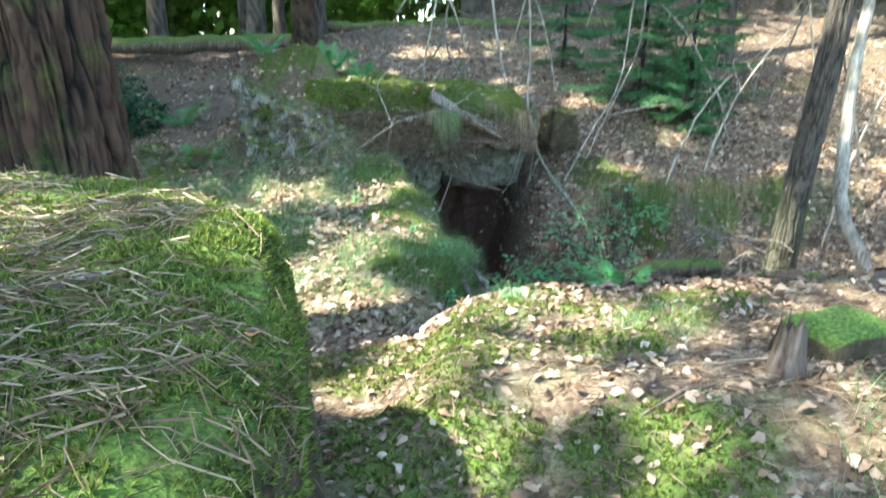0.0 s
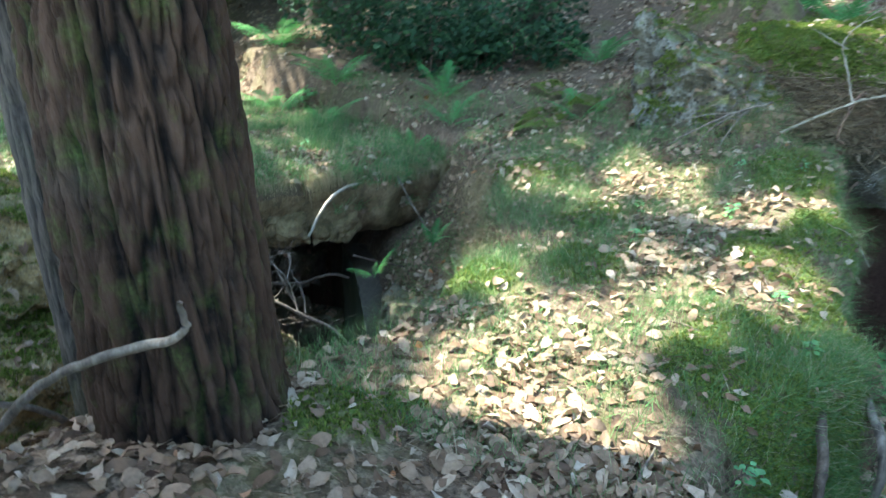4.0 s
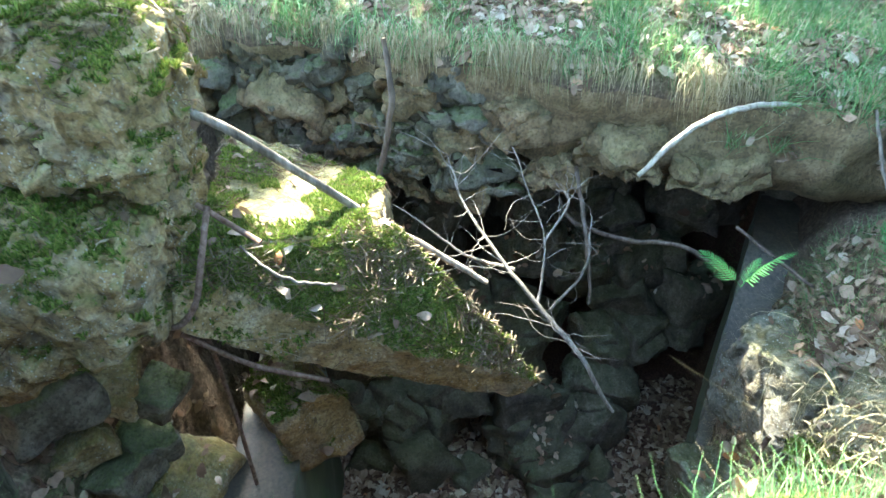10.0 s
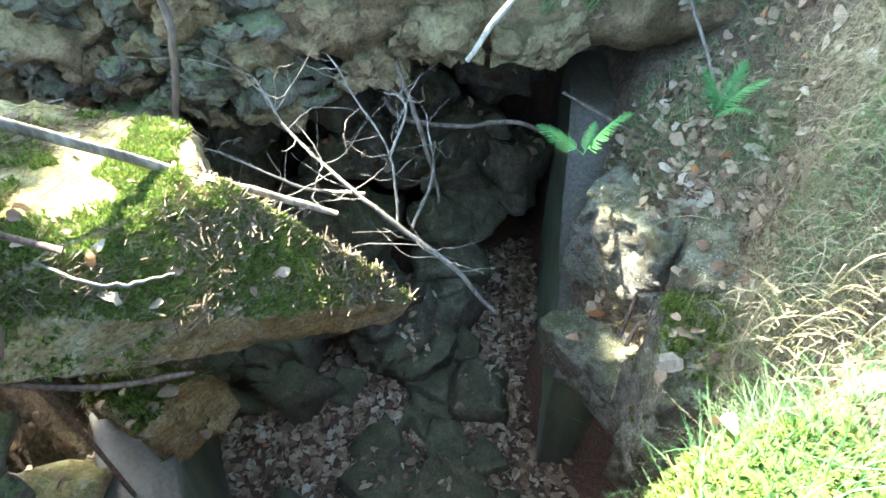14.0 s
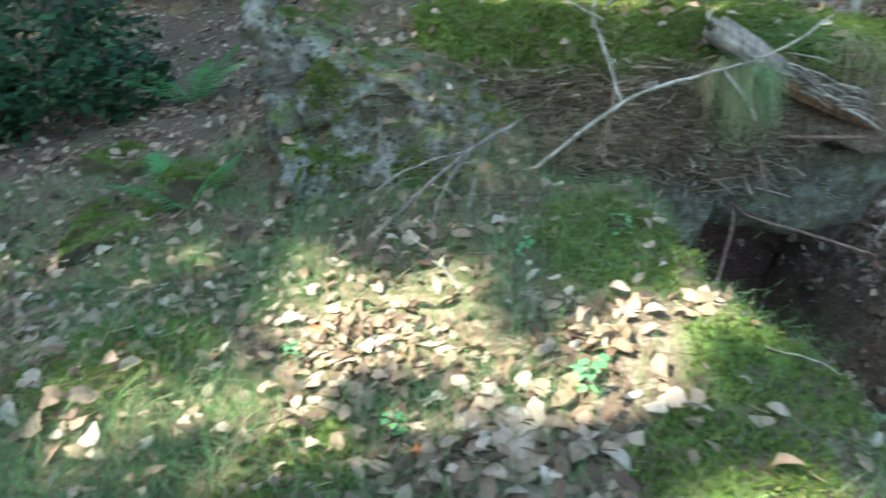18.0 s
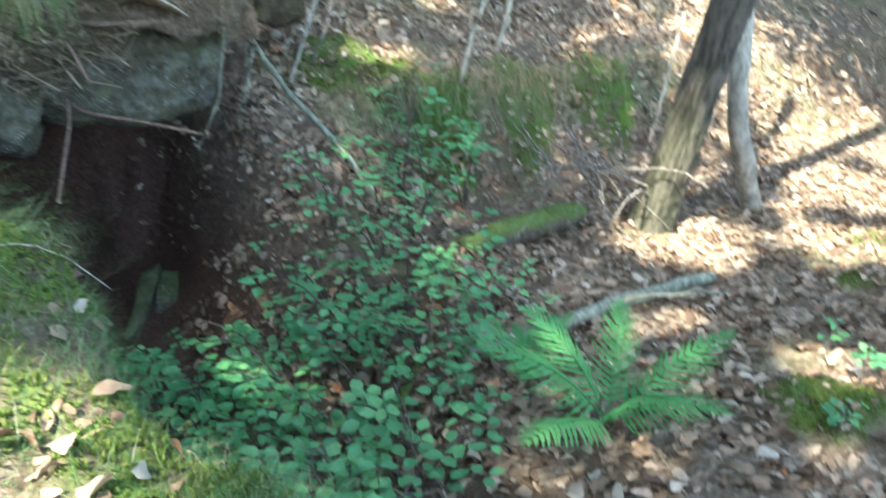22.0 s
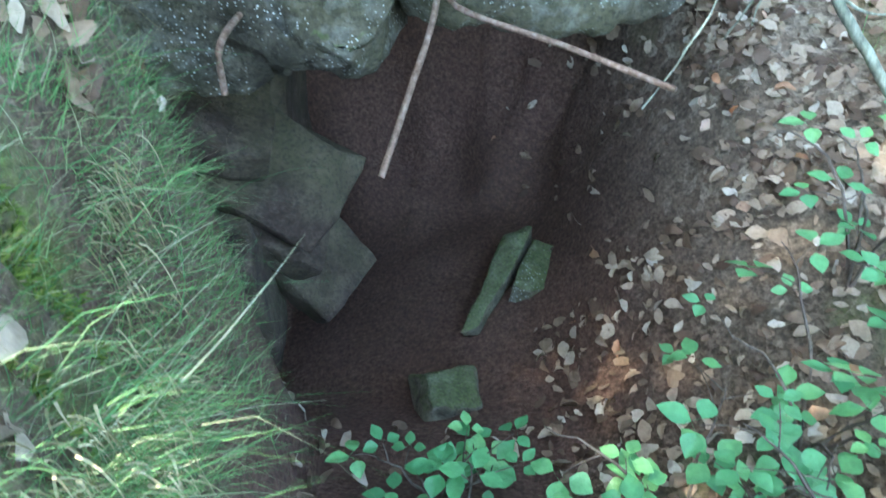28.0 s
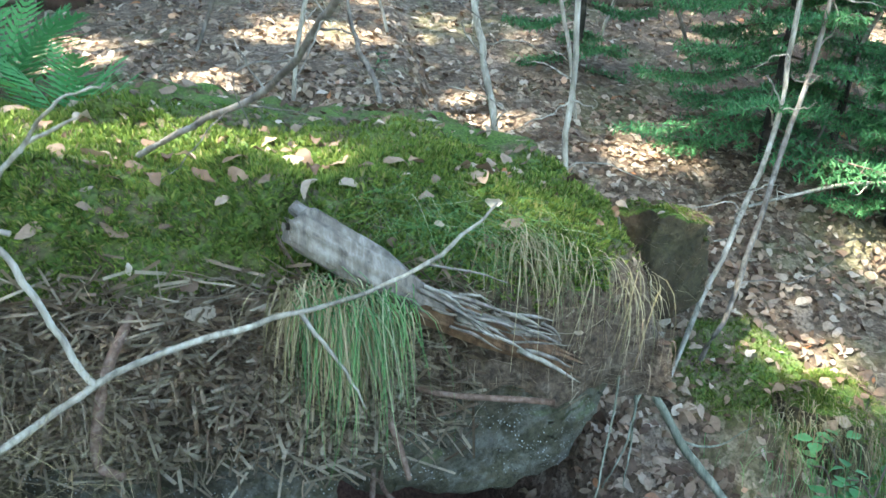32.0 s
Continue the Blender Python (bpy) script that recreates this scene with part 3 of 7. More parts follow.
def height(x, y):
    x, y = np.asarray(x, float), np.asarray(y, float)
    wx = x + 0.16 * fbm(x * 1.2, y * 1.2, 0, 1) + 0.04 * pnoise(x * 5, y * 5, 0, 2)
    wy = y + 0.16 * fbm(x * 1.2, y * 1.2, 9, 4) + 0.04 * pnoise(x * 5, y * 5, 9, 5)
    # terrace where the walk begins, and the trench beyond it
    ter = 0.42 - 0.16 * np.clip(y - 1.1, 0, 3) - 0.26 * step(0.9, -0.8, y) + 0.05 * np.clip(x, 0, 3)
    trench = ramp1(wy, [2.6, 3.2, 4.0, 5.0, 5.9, 7.0, 7.5, 8.3, 8.9, 9.4, 13.5, 20], [0.12, -0.3, -0.55, -0.78, -1.06, -1.06, -0.75, -0.32, 0.12, 0.38, 1.75, 3.4])
    trench = trench - 0.18 * step(1.6, 0.7, wx) * step(4.6, 5.9, wy) * step(8.2, 7.4, wy)
    bank = ramp1(wy, [7.0, 7.62, 7.95, 8.3, 8.9], [-1.08, -1.0, -0.3, -0.18, 0.12])
    k = step(1.5, 2.0, wx) * step(6.9, 7.1, wy) * step(9.0, 8.8, wy)
    trench = trench * (1 - k) + bank * k
    ter = ter - 0.22 * step(1.1, 0.55, np.hypot(x - 0.25, y - 0.6))
    crest = 3.02 + 0.1 * np.clip(wx, -0.3, 4)
    a = step(crest - 0.2, crest + 0.4, wy)
    right = ter * (1 - a) + trench * a
    # the mound between the two openings
    mound = ramp1(wy, [0.5, 1.5, 2.1, 2.6, 3.0, 4.0, 5.5, 6.2, 6.7, 7.3, 9.0, 13.5, 16, 30], [0.42, 0.26, 0.06, -0.01, -0.09, -0.12, -0.01, 0.12, 0.28, 0.46, 0.7, 1.75, 1.7, 1.2])
    mound = mound - 0.16 * np.exp(-((x - 0.1) / 0.3) ** 2 - ((y - 5.0) / 0.45) ** 2)
    mound = mound - 0.13 * np.clip(-1.0 - wx, 0, 3)
    mound = mound + 0.20 * np.exp(-((x + 2.15) / 0.3) ** 2 - ((y - 5.45) / 0.38) ** 2)
    hump = np.exp(-((x + 1.75) / 0.62) ** 4 - ((y - 7.95) / 0.62) ** 2)
    mound = mound + 0.80 * hump
    xr = ramp1(wy, [2.6, 3.4, 3.8, 4.2, 4.7, 5.0, 5.3, 5.6, 5.8, 6.3, 7.0, 7.6, 9.0, 9.8], [-0.1, 0.05, 0.05, 0.14, 0.24, 0.13, 0.01, -0.06, -0.12, -0.28, -0.48, -0.7, -0.7, 0.5])
    sharp = step(3.9, 4.4, wy) * step(7.4, 7.0, wy)
    b = step(xr - 0.1 + 0.06 * sharp, xr + 0.2 - 0.10 * sharp, wx)
    z = mound * (1 - b) + right * b
    # hollow under the broken slab in the trench
    cav = step(-0.95, -0.75, x) * step(1.30, 0.42, x) * step(6.45, 7.55, y + 0.25 * x) * step(9.9, 8.5, y + 0.35 * fbm(x * 2.2, y * 2.2, 0, 14))
    z = z * (1 - cav) + (-1.72 + 0.32 * x + 0.06 * (y - 8)) * cav
    # the pit and its debris slope
    xl = ramp1(wy, [0, 1.5, 1.9, 2.2, 2.8, 3.4, 3.7, 4.1, 4.4, 4.67, 4.92, 5.35, 5.9, 6.3, 6.7, 7.5], [-3.6, -2.25, -1.72, -1.60, -1.66, -1.46, -1.42, -1.62, -1.62, -1.70, -1.98, -2.34, -2.75, -3.5, -4.6, -9])
    skew = wy - 0.56 * np.clip(-2.85 - x, 0, 2.0) - 0.10 * step(-2.95, -2.72, x)
    hollow = ramp1(np.where(wy > 4, skew, wy), [-4, 0.5, 1.8, 2.4, 2.8, 3.05, 4.9, 5.0, 5.15, 5.3, 5.6, 5.95, 6.2, 7], [-0.2, -0.2, -0.75, -1.2, -1.9, -3.05, -3.05, -1.95, -1.35, -1.0, -0.85, -0.62, -0.45, -0.35])
    width = ramp1(wy, [1, 1.7, 3, 4.7, 5.2, 6], [0.9, 0.45, 0.32, 0.24, 0.16, 0.2])
    c = step(xl + 0.08, xl - width, wx)
    # level ground west of the pit; under the roof the chamber's floor goes on
    back = step(-6.0, -6.25, x)
    over = step(6.05, 6.3, wy)
    low = step(2.9, 2.6, wy) * step(-3.6, -4.4, wx)
    west = np.clip(back + over + low, 0, 1) * step(-2.6, -3.2, x)
    hollow = hollow * (1 - west) + (plateau(x, y) - 0.06) * west
    z = z * (1 - c) + hollow * c
    rough = 0.035 * fbm(x * 3, y * 3, 0, 8) + 0.012 * pnoise(x * 14, y * 14, 0, 9)
    far = np.hypot(x, y - 4)
    return z + rough + step(12, 40, far) * 0.8 * fbm(x * 0.08, y * 0.08, 0, 13) + 0.08 * np.clip(far - 18, 0, 60) * step(0, 12, y) * step(-1, 5, x)


def axis(lo, hi, d, reach):
    mid = np.arange(lo, hi + d / 2, d)
    grow, s, p = [], d, 0.0
    while p < reach:
        s *= 1.22
        p += s
        grow.append(p)
    grow = np.array(grow)
    return np.concatenate([lo - grow[::-1], mid, hi + grow])


GX, GY = axis(-6.4, 5.4, 0.05, 90), axis(-0.6, 10.6, 0.05, 90)
gx, gy = np.meshgrid(GX, GY, indexing="ij")
gz = height(gx, gy)
GV = np.stack([gx, gy, gz], -1).reshape(-1, 3)
GF = grid_faces(len(GX), len(GY))
ground = thing("ground", GV, GF, M["ground"], "forest floor of soil, dead leaves and moss", "ground", kind="structure")


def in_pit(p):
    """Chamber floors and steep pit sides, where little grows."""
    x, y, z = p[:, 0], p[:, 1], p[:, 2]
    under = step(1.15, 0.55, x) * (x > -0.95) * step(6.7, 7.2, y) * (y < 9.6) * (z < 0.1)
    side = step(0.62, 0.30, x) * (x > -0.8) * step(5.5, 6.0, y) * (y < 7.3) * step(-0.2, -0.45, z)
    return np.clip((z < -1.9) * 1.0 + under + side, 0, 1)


def blob(p, *spots):
    """1 inside any of the spots (x, y, radius), uneven at the rim."""
    d = 0.6 * fbm(p[:, 0] * 2.5, p[:, 1] * 2.5, 0, 31)
    out = np.zeros(len(p))
    for x, y, r in spots:
        out = np.maximum(out, step(1.15, 0.7, np.hypot(p[:, 0] - x, p[:, 1] - y) / r + d))
    return out


def moss_mask(p):
    spots = blob(p, (-0.05, 4.25, 0.5), (-1.5, 4.15, 0.24), (0.1, 2.5, 0.35), (-0.35, 2.35, 0.25), (0.45, 2.6, 0.3), (0.1, 1.9, 0.22), (0.5, 2.0, 0.2),
                 (-0.1, 1.45, 0.3), (0.55, 1.35, 0.25), (0.9, 2.5, 0.3), (-2.1, 5.6, 0.3), (-1.4, 5.2, 0.22), (-0.4, 5.2, 0.25), (-1.0, 2.95, 0.2),
                 (0.1, 5.0, 0.3), (-0.15, 5.7, 0.3), (2.2, 4.7, 0.2), (3.6, 5.3, 0.2), (4.6, 5.5, 0.4), (2.4, 7.85, 0.3), (3.2, 7.85, 0.3), (-1.5, 7.9, 0.3), (-2.1, 8.1, 0.25), (-1.85, 7.7, 0.2), (4.0, 7.9, 0.3), (1.9, 8.3, 0.3), (-0.6, 6.2, 0.3), (1.5, 3.3, 0.4), (-1.1, 4.6, 0.25))
    return np.clip(spots + 0.25 * (fbm(p[:, 0] * 1.5, p[:, 1] * 1.5, 0, 41) > 0.2), 0, 1) * (1 - in_pit(p))


def litter_mask(p):
    strong = blob(p, (-0.95, 2.95, 0.75), (-1.1, 5.6, 0.6), (-0.7, 4.9, 0.5), (-0.9, 3.7, 0.6), (0.6, 2.2, 0.9), (-0.2, 2.5, 0.8), (0.0, 3.15, 0.5), (-0.3, 1.9, 0.5), (-2.4, 5.15, 0.5), (-2.3, 4.8, 0.4), (0.4, 1.3, 0.6), (5.0, 8.0, 2.0), (6.5, 6.0, 2.0), (2.5, 5.5, 1.6), (4.2, 6.0, 1.8), (0.5, 10.8, 3.0), (3, 9.0, 1.5), (1.8, 7.9, 0.7), (-1.6, 1.9, 0.5), (1.5, 4.4, 0.8))
    return np.clip(0.30 + 0.7 * strong, 0, 1) * (1 - 0.6 * in_pit(p))


ground_moss_ = moss_mask(GV)
GV[:, 2] += 0.05 * ground_moss_ * step(1.0, 1.3, GV[:, 1]) * (0.6 + fbm(GV[:, 0] * 5, GV[:, 1] * 5, 0, 33))
ground.data.vertices.foreach_set("co", GV.astype(np.float32).ravel())
ground.data.update()
add_attr(ground, "moss", ground_moss_)
add_attr(ground, "litter", litter_mask(GV))
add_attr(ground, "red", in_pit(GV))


# ---- roof of earth and stones over the pit ----
def roof_mesh():
    ys = np.arange(2.2, 6.75, 0.05)
    rows = []
    for y in ys:
        lx = float(lip_x(y)) + 0.10 * float(fbm(y * 1.3, 2.1, 0, 51)) + 0.04 * float(pnoise(y * 6, 1.0, 0, 52))
        ends = float(step(2.2, 2.6, y) * step(6.75, 6.2, y))
        thick = 0.12 + 0.42 * ends
        prof = [(-7.0, 0.02)] + [(t, 0.02 + 0.05 * ends) for t in np.linspace(-6.7, lx - 0.25, 40)]
        prof += [(lx - 0.12, 0.03 * ends), (lx - 0.03, -0.04), (lx + 0.02, -0.12), (lx + 0.01, -0.2), (lx - 0.03, -0.28), (lx - 0.02, -0.36), (lx - 0.06, -0.43),
                 (lx - 0.13, -thick), (lx - 0.3, -thick - 0.03), (lx - 0.8, -thick - 0.05), (lx - 1.6, -thick - 0.06), (-6.9, -thick - 0.06)]
        rows.append([(px, y, float(plateau(px, y)) + dz) for px, dz in prof])
    v = np.array(rows)
    n = v.shape[1]
    flat = v.reshape(-1, 3)
    k = 0.07 * np.stack([fbm(flat[:, 0] * 3, flat[:, 1] * 3, flat[:, 2] * 3, 55 + a) for a in range(3)], -1)
    k += 0.014 * np.stack([pnoise(flat[:, 0] * 12, flat[:, 1] * 12, flat[:, 2] * 12, 58 + a) for a in range(3)], -1)
    # ledges: beds of earth and mortar that run along the face
    bed = np.round(3.0 * pnoise(flat[:, 1] * 1.1, flat[:, 2] * 9.0, 0.3, 64)) * 0.030
    k[:, 0] += bed * step(-0.08, -0.16, flat[:, 2] - plateau(flat[:, 0], flat[:, 1]))
    return flat + k, grid_faces(len(ys), n)[:, ::-1]


RV, RF = roof_mesh()
roof = thing("bunker_roof", RV, RF, M["ground"], "grassy earth and stone roof over the collapsed chamber", "roof", kind="structure")
rn = RV[:, 2] - plateau(RV[:, 0], RV[:, 1])
add_attr(roof, "moss", 0.5 * step(-0.1, 0.0, rn))
add_attr(roof, "litter", 0.5 * step(-0.1, 0.0, rn))
roof.data.materials.append(M["earthface"])
roof.data.polygons.foreach_set("material_index", (rn[RF].max(1) < -0.05).astype(np.int32))

# ---- concrete of the two openings ----
ROCKS = []          # (vertices, faces) of all that moss, needles and leaves may lie on


def rock(name, corners, material, label, category="rock", group="", n=14, exact=False, **shape):
    size = float(np.mean(np.ptp(np.array(corners), axis=0)))
    if not exact:
        shape = {**shape, "rough": shape.get("rough", 0.05) * 0.5 + 0.07 * size, "freq": shape.get("freq", 1.1 / size + 0.6), "fine": shape.get("fine", 0.5)}
    v, f = hexa(corners, n, **shape)
    ROCKS.append((v, f))
    return thing(name, v, f, M[material], label, category, group)


# thick slab over the trench opening: lower concrete, upper earth cap
trench_slab = tagged(new("trench_slab"), "thick broken concrete slab over the dark opening, moss and grass on top", "concrete slab")
sv1, sf1 = hexa([(-0.95, 7.45, -0.42), (-0.03, 7.34, -0.30), (0.15, 9.6, -0.25), (-1.1, 9.6, -0.3),
                 (-0.98, 7.30, 0.30), (-0.03, 7.28, 0.35), (0.15, 9.6, 0.4), (-1.1, 9.6, 0.4)], 56, 0.042, 5, 0.55, 2.4, chip=0.45, round_=0.03)
part("concrete", sv1, sf1, M["grey"], trench_slab)
sv2, sf2 = hexa([(-0.06, 7.50, -0.25), (0.80, 7.66, -0.30), (0.98, 9.6, -0.15), (-0.05, 9.6, -0.2),
                 (-0.06, 7.40, 0.36), (0.98, 7.58, 0.26), (1.0, 9.6, 0.4), (-0.05, 9.6, 0.4)], 56, 0.042, 8, 0.55, 2.2, chip=0.45, round_=0.05)
part("concrete", sv2, sf2, M["grey"], trench_slab)


def cap_mesh():
    """Rounded earth cap with moss, higher towards the west."""
    us, vs = np.linspace(-1.45, 1.02, 150), np.linspace(0, 1, 100)
    u, v = np.meshgrid(us, vs, indexing="ij")
    front = 7.36 + 0.05 * np.sin(u * 3) + 0.10 * step(0.6, 1.0, u) - 0.2 * step(-0.7, -1.3, u)
    top = 0.84 - 0.12 * step(0.0, 0.9, u) + 0.04 * fbm(u * 2, v * 3, 0, 61) - 0.35 * step(0.82, 1.02, u) + 0.06 * step(-0.3, -0.9, u)
    # along v: up the front, over the shoulder, back to the bank
    y = np.where(v < 0.45, front + 0.20 * (v / 0.45) ** 2, front + 0.20 + (v - 0.45) / 0.55 * 2.2)
    z = np.where(v < 0.45, 0.30 + (top - 0.30) * np.sin(np.clip(v / 0.45, 0, 1) * 1.57), top + 0.10 * np.sin((v - 0.45) / 0.55 * 3.14) * 0.5)
    p = np.stack([u, y, z], -1).reshape(-1, 3)
    p += 0.09 * np.stack([fbm(p[:, 0] * 4, p[:, 1] * 4, p[:, 2] * 4, 63 + a, 4) for a in range(3)], -1)
    p[:, 2] -= 0.10 * step(0.2, 0.0, v.ravel()) * (1 + fbm(p[:, 0] * 5, 0.5, 0, 67))
    return p, grid_faces(150, 100)


CV, CF = cap_mesh()
cap = part("earth_cap", CV, CF, M["ground"], trench_slab, "earth cap with cushions of green moss")
add_attr(cap, "moss", step(0.52, 0.68, CV[:, 2] + 0.12 * fbm(CV[:, 0] * 3, CV[:, 1] * 3, 0, 66)))
add_attr(cap, "litter", np.full(len(CV), 0.25))

# lichen boulder on the mound
rock("lichen_boulder", [(-1.90, 6.62, 0.0), (-1.05, 6.60, 0.0), (-0.9, 7.6, 0.2), (-1.95, 7.7, 0.2),
                        (-2.16, 6.80, 0.95), (-1.20, 6.74, 0.60), (-0.95, 7.75, 0.74), (-2.10, 7.75, 0.85)], "lichen", "big grey boulder crusted with lichen, moss on top", "boulder", n=40, rough=0.1, seed=21, fine=0.5, freq=1.7, chip=0.3)
rock("mossy_square_rock", box8(1.43, 8.48, 0.30, 0.36, 0.36, 0.46, 20, 4, 6, 0.1, 0.08, 4), "mossrock", "squarish rock covered in dull moss", rough=0.03, seed=25)
for q, (bx, by, bz, s, sd) in enumerate([(-2.75, 6.75, -0.1, 0.5, 1), (-3.3, 7.0, -0.15, 0.42, 2), (-2.45, 6.95, 0.1, 0.4, 3), (-3.0, 7.3, 0.05, 0.42, 4)] + [(2.15, 8.1, -0.35, 0.4, 6), (-2.15, 7.6, 0.25, 0.5, 8)]):
    rock("mossy_rock", box8(bx, by, bz, s * 1.2, s, s * 0.8, 40 * sd, 6, -5, 0.15, 0.2, sd), "mossrock", "low dark rock half covered in moss", group="mossy rocks on the slopes", rough=0.06, seed=30 + sd, n=10)

# mossy block beside the first steps
rock("mossy_block", [(-1.7, 0.0, -0.1), (-0.04, 0.0, -0.1), (-0.32, 1.50, -0.1), (-1.7, 1.9, -0.6),
                     (-1.65, 0.0, 0.84), (-0.06, 0.0, 0.82), (-0.35, 1.60, 0.90), (-1.5, 1.9, 0.92)], "mossrock", "large dark block with a thick cushion of green moss", "boulder", n=52, rough=0.055, seed=41, fine=0.25, freq=1.8, exact=True, round_=0.13)

# pit: tilted wedge of slab, blocks beside it, walls
rock("broken_slab", [(-2.54, 2.95, -0.62), (-2.80, 3.55, -1.12), (-2.85, 4.09, -1.32), (-3.35, 3.30, -0.95),
                     (-2.60, 2.98, -0.42), (-2.70, 3.50, -0.83), (-2.86, 4.19, -1.24), (-3.03, 3.64, -0.58)], "tan", "tilted wedge of broken concrete slab with moss on top", "concrete slab", n=48, rough=0.016, seed=51, fine=0.8, freq=2.6, exact=True, round_=0.02)
rock("slab_ledge", [(-2.62, 2.95, -0.75), (-3.00, 3.58, -0.85), (-3.42, 3.62, -0.95), (-3.75, 2.9, -0.95),
                    (-2.66, 2.98, -0.42), (-3.02, 3.58, -0.56), (-3.40, 3.60, -0.60), (-3.72, 2.92, -0.52)], "tan", "level ledge of concrete behind the wedge, strewn with leaves and moss", "concrete slab", n=30, rough=0.03, seed=53, fine=0.6, freq=3.0, exact=True, round_=0.05)
rock("concrete_block", [(-2.60, 2.35, -0.13), (-2.50, 3.10, -0.20), (-3.2, 3.05, -0.15), (-3.3, 2.3, -0.1),
                        (-2.66, 2.40, 0.36), (-2.60, 3.02, 0.16), (-3.1, 3.0, 0.24), (-3.2, 2.4, 0.38)], "tan", "upper block of broken concrete, moss on top", "concrete block", "blocks beside the pit", n=56, rough=0.045, seed=55, chip=0.6, freq=2.4, fine=1.0, exact=True, round_=0.05)
rock("concrete_block", [(-2.44, 2.2, -0.85), (-2.40, 2.92, -0.62), (-3.1, 3.0, -0.7), (-3.2, 2.2, -0.85),
                        (-2.36, 2.25, -0.28), (-2.30, 3.00, -0.24), (-3.0, 3.05, -0.18), (-3.1, 2.25, -0.2)], "tan", "lower block of broken concrete with a mossy ledge", "concrete block", "blocks beside the pit", n=56, rough=0.045, seed=57, chip=0.6, freq=2.4, fine=1.0, exact=True, round_=0.05)
rock("rubble_chunk", box8(-2.98, 3.18, -1.44, 0.40, 0.34, 0.42, 30, 15, 10, 0.2, 0.15, 9), "tan", "sunlit chunk of broken concrete under the slab", "concrete chunk", rough=0.05, seed=59)
prs = np.random.RandomState(12)
for k in range(26):
    # loose masonry below the blocks
    z = -2.7 + 1.75 * (k + 0.5) / 26
    e = prs.uniform(0.14, 0.34)
    rock("masonry_stone", box8(prs.uniform(-2.9, -2.45), prs.uniform(2.35, 2.75), z, e * 1.2, e, e * 0.75, prs.uniform(0, 180), prs.uniform(-20, 20), prs.uniform(-20, 20), 0.12, 0.3, 700 + k), "stone" if k % 3 else "tan", "rough stone of the fallen masonry below the blocks",
         "stone", "fallen masonry below the blocks", n=9, rough=0.03, seed=720 + k, chip=0.4, exact=True, freq=4.0, round_=0.04)


def wall_part(name, x0, x1, y0, y1, z0, z1, label, seed, notch=None, material="cast"):
    v, f = hexa([(x0, y0, z0), (x1, y0, z0), (x1, y1, z0), (x0, y1, z0), (x0, y0, z1), (x1, y0, z1), (x1, y1, z1), (x0, y1, z1)], 24, 0.014, seed, 0.6, 3, round_=0.004)
    if notch:
        v = notch(v)
    return thing(name, v, f, M[material], label, "wall", kind="structure")


CHAMBER = np.array([-0.87, 0.49])          # the way into the chamber, seen from above


def slope_top(v):
    """The broken top of the wall, rising into the chamber, with debris on it."""
    along = (v[:, :2] - (-2.8, 4.88)) @ CHAMBER
    lim = np.interp(along, [-0.1, 0.0, 0.3, 0.55, 0.85, 1.2], [-2.2, -2.12, -2.04, -1.85, -1.6, -1.3]) + 0.03 * pnoise(v[:, 0] * 9, v[:, 1] * 9, 0, 3)
    v[:, 2] = np.minimum(v[:, 2], lim)
    return v


def wall_along(name, start, length, thick, z0, z1, label, seed, notch=None, material="cast"):
    """A wall that runs into the chamber from a corner, thick towards the north."""
    a = np.array(start)
    n_ = np.array([CHAMBER[1], -CHAMBER[0]]) * thick
    e = a + CHAMBER * length
    base = [tuple(e), tuple(a), tuple(a + n_), tuple(e + n_)]
    v, f = hexa([(*p, z0) for p in base] + [(*p, z1) for p in base], 40, 0.010, seed, 0.6, 3, round_=0.002)
    return thing(name, notch(v) if notch else v, f, M[material], label, "wall", kind="structure")


wall_along("wall_chamber_north", (-2.8, 4.88), 1.75, 0.62, -3.2, -0.9, "smooth cast concrete wall of the chamber, stained green", 71, slope_top)
wall_along("wall_chamber_deep_north", (-4.32, 5.76), 2.4, 0.3, -3.2, -0.55, "dark inner rubble wall of the chamber", 72, material="darkstone")
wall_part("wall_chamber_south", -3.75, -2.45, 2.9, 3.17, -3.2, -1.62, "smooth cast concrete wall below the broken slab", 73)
wall_part("wall_chamber_deep_south", -6.2, -4.3, 2.6, 2.85, -3.2, -0.7, "dark inner rubble wall", 74, material="darkstone")
wall_part("wall_chamber_west", -6.25, -6.0, 2.6, 7.1, -3.2, -0.6, "dark end wall of the chamber", 75, material="darkstone")
wall_part("wall_opening_west", -1.15, -0.9, 7.0, 9.7, -2.4, 0.0, "rubble side wall under the slab", 76, material="shaded_redstone")
wall_part("wall_opening_north", -1.2, 1.2, 9.35, 9.7, -2.4, 0.2, "reddish dark earth wall under the slab", 77, material="ground")
wall_part("wall_opening_east", 1.05, 1.35, 8.7, 9.7, -2.4, 0.1, "dark earth side under the slab", 78, material="ground")

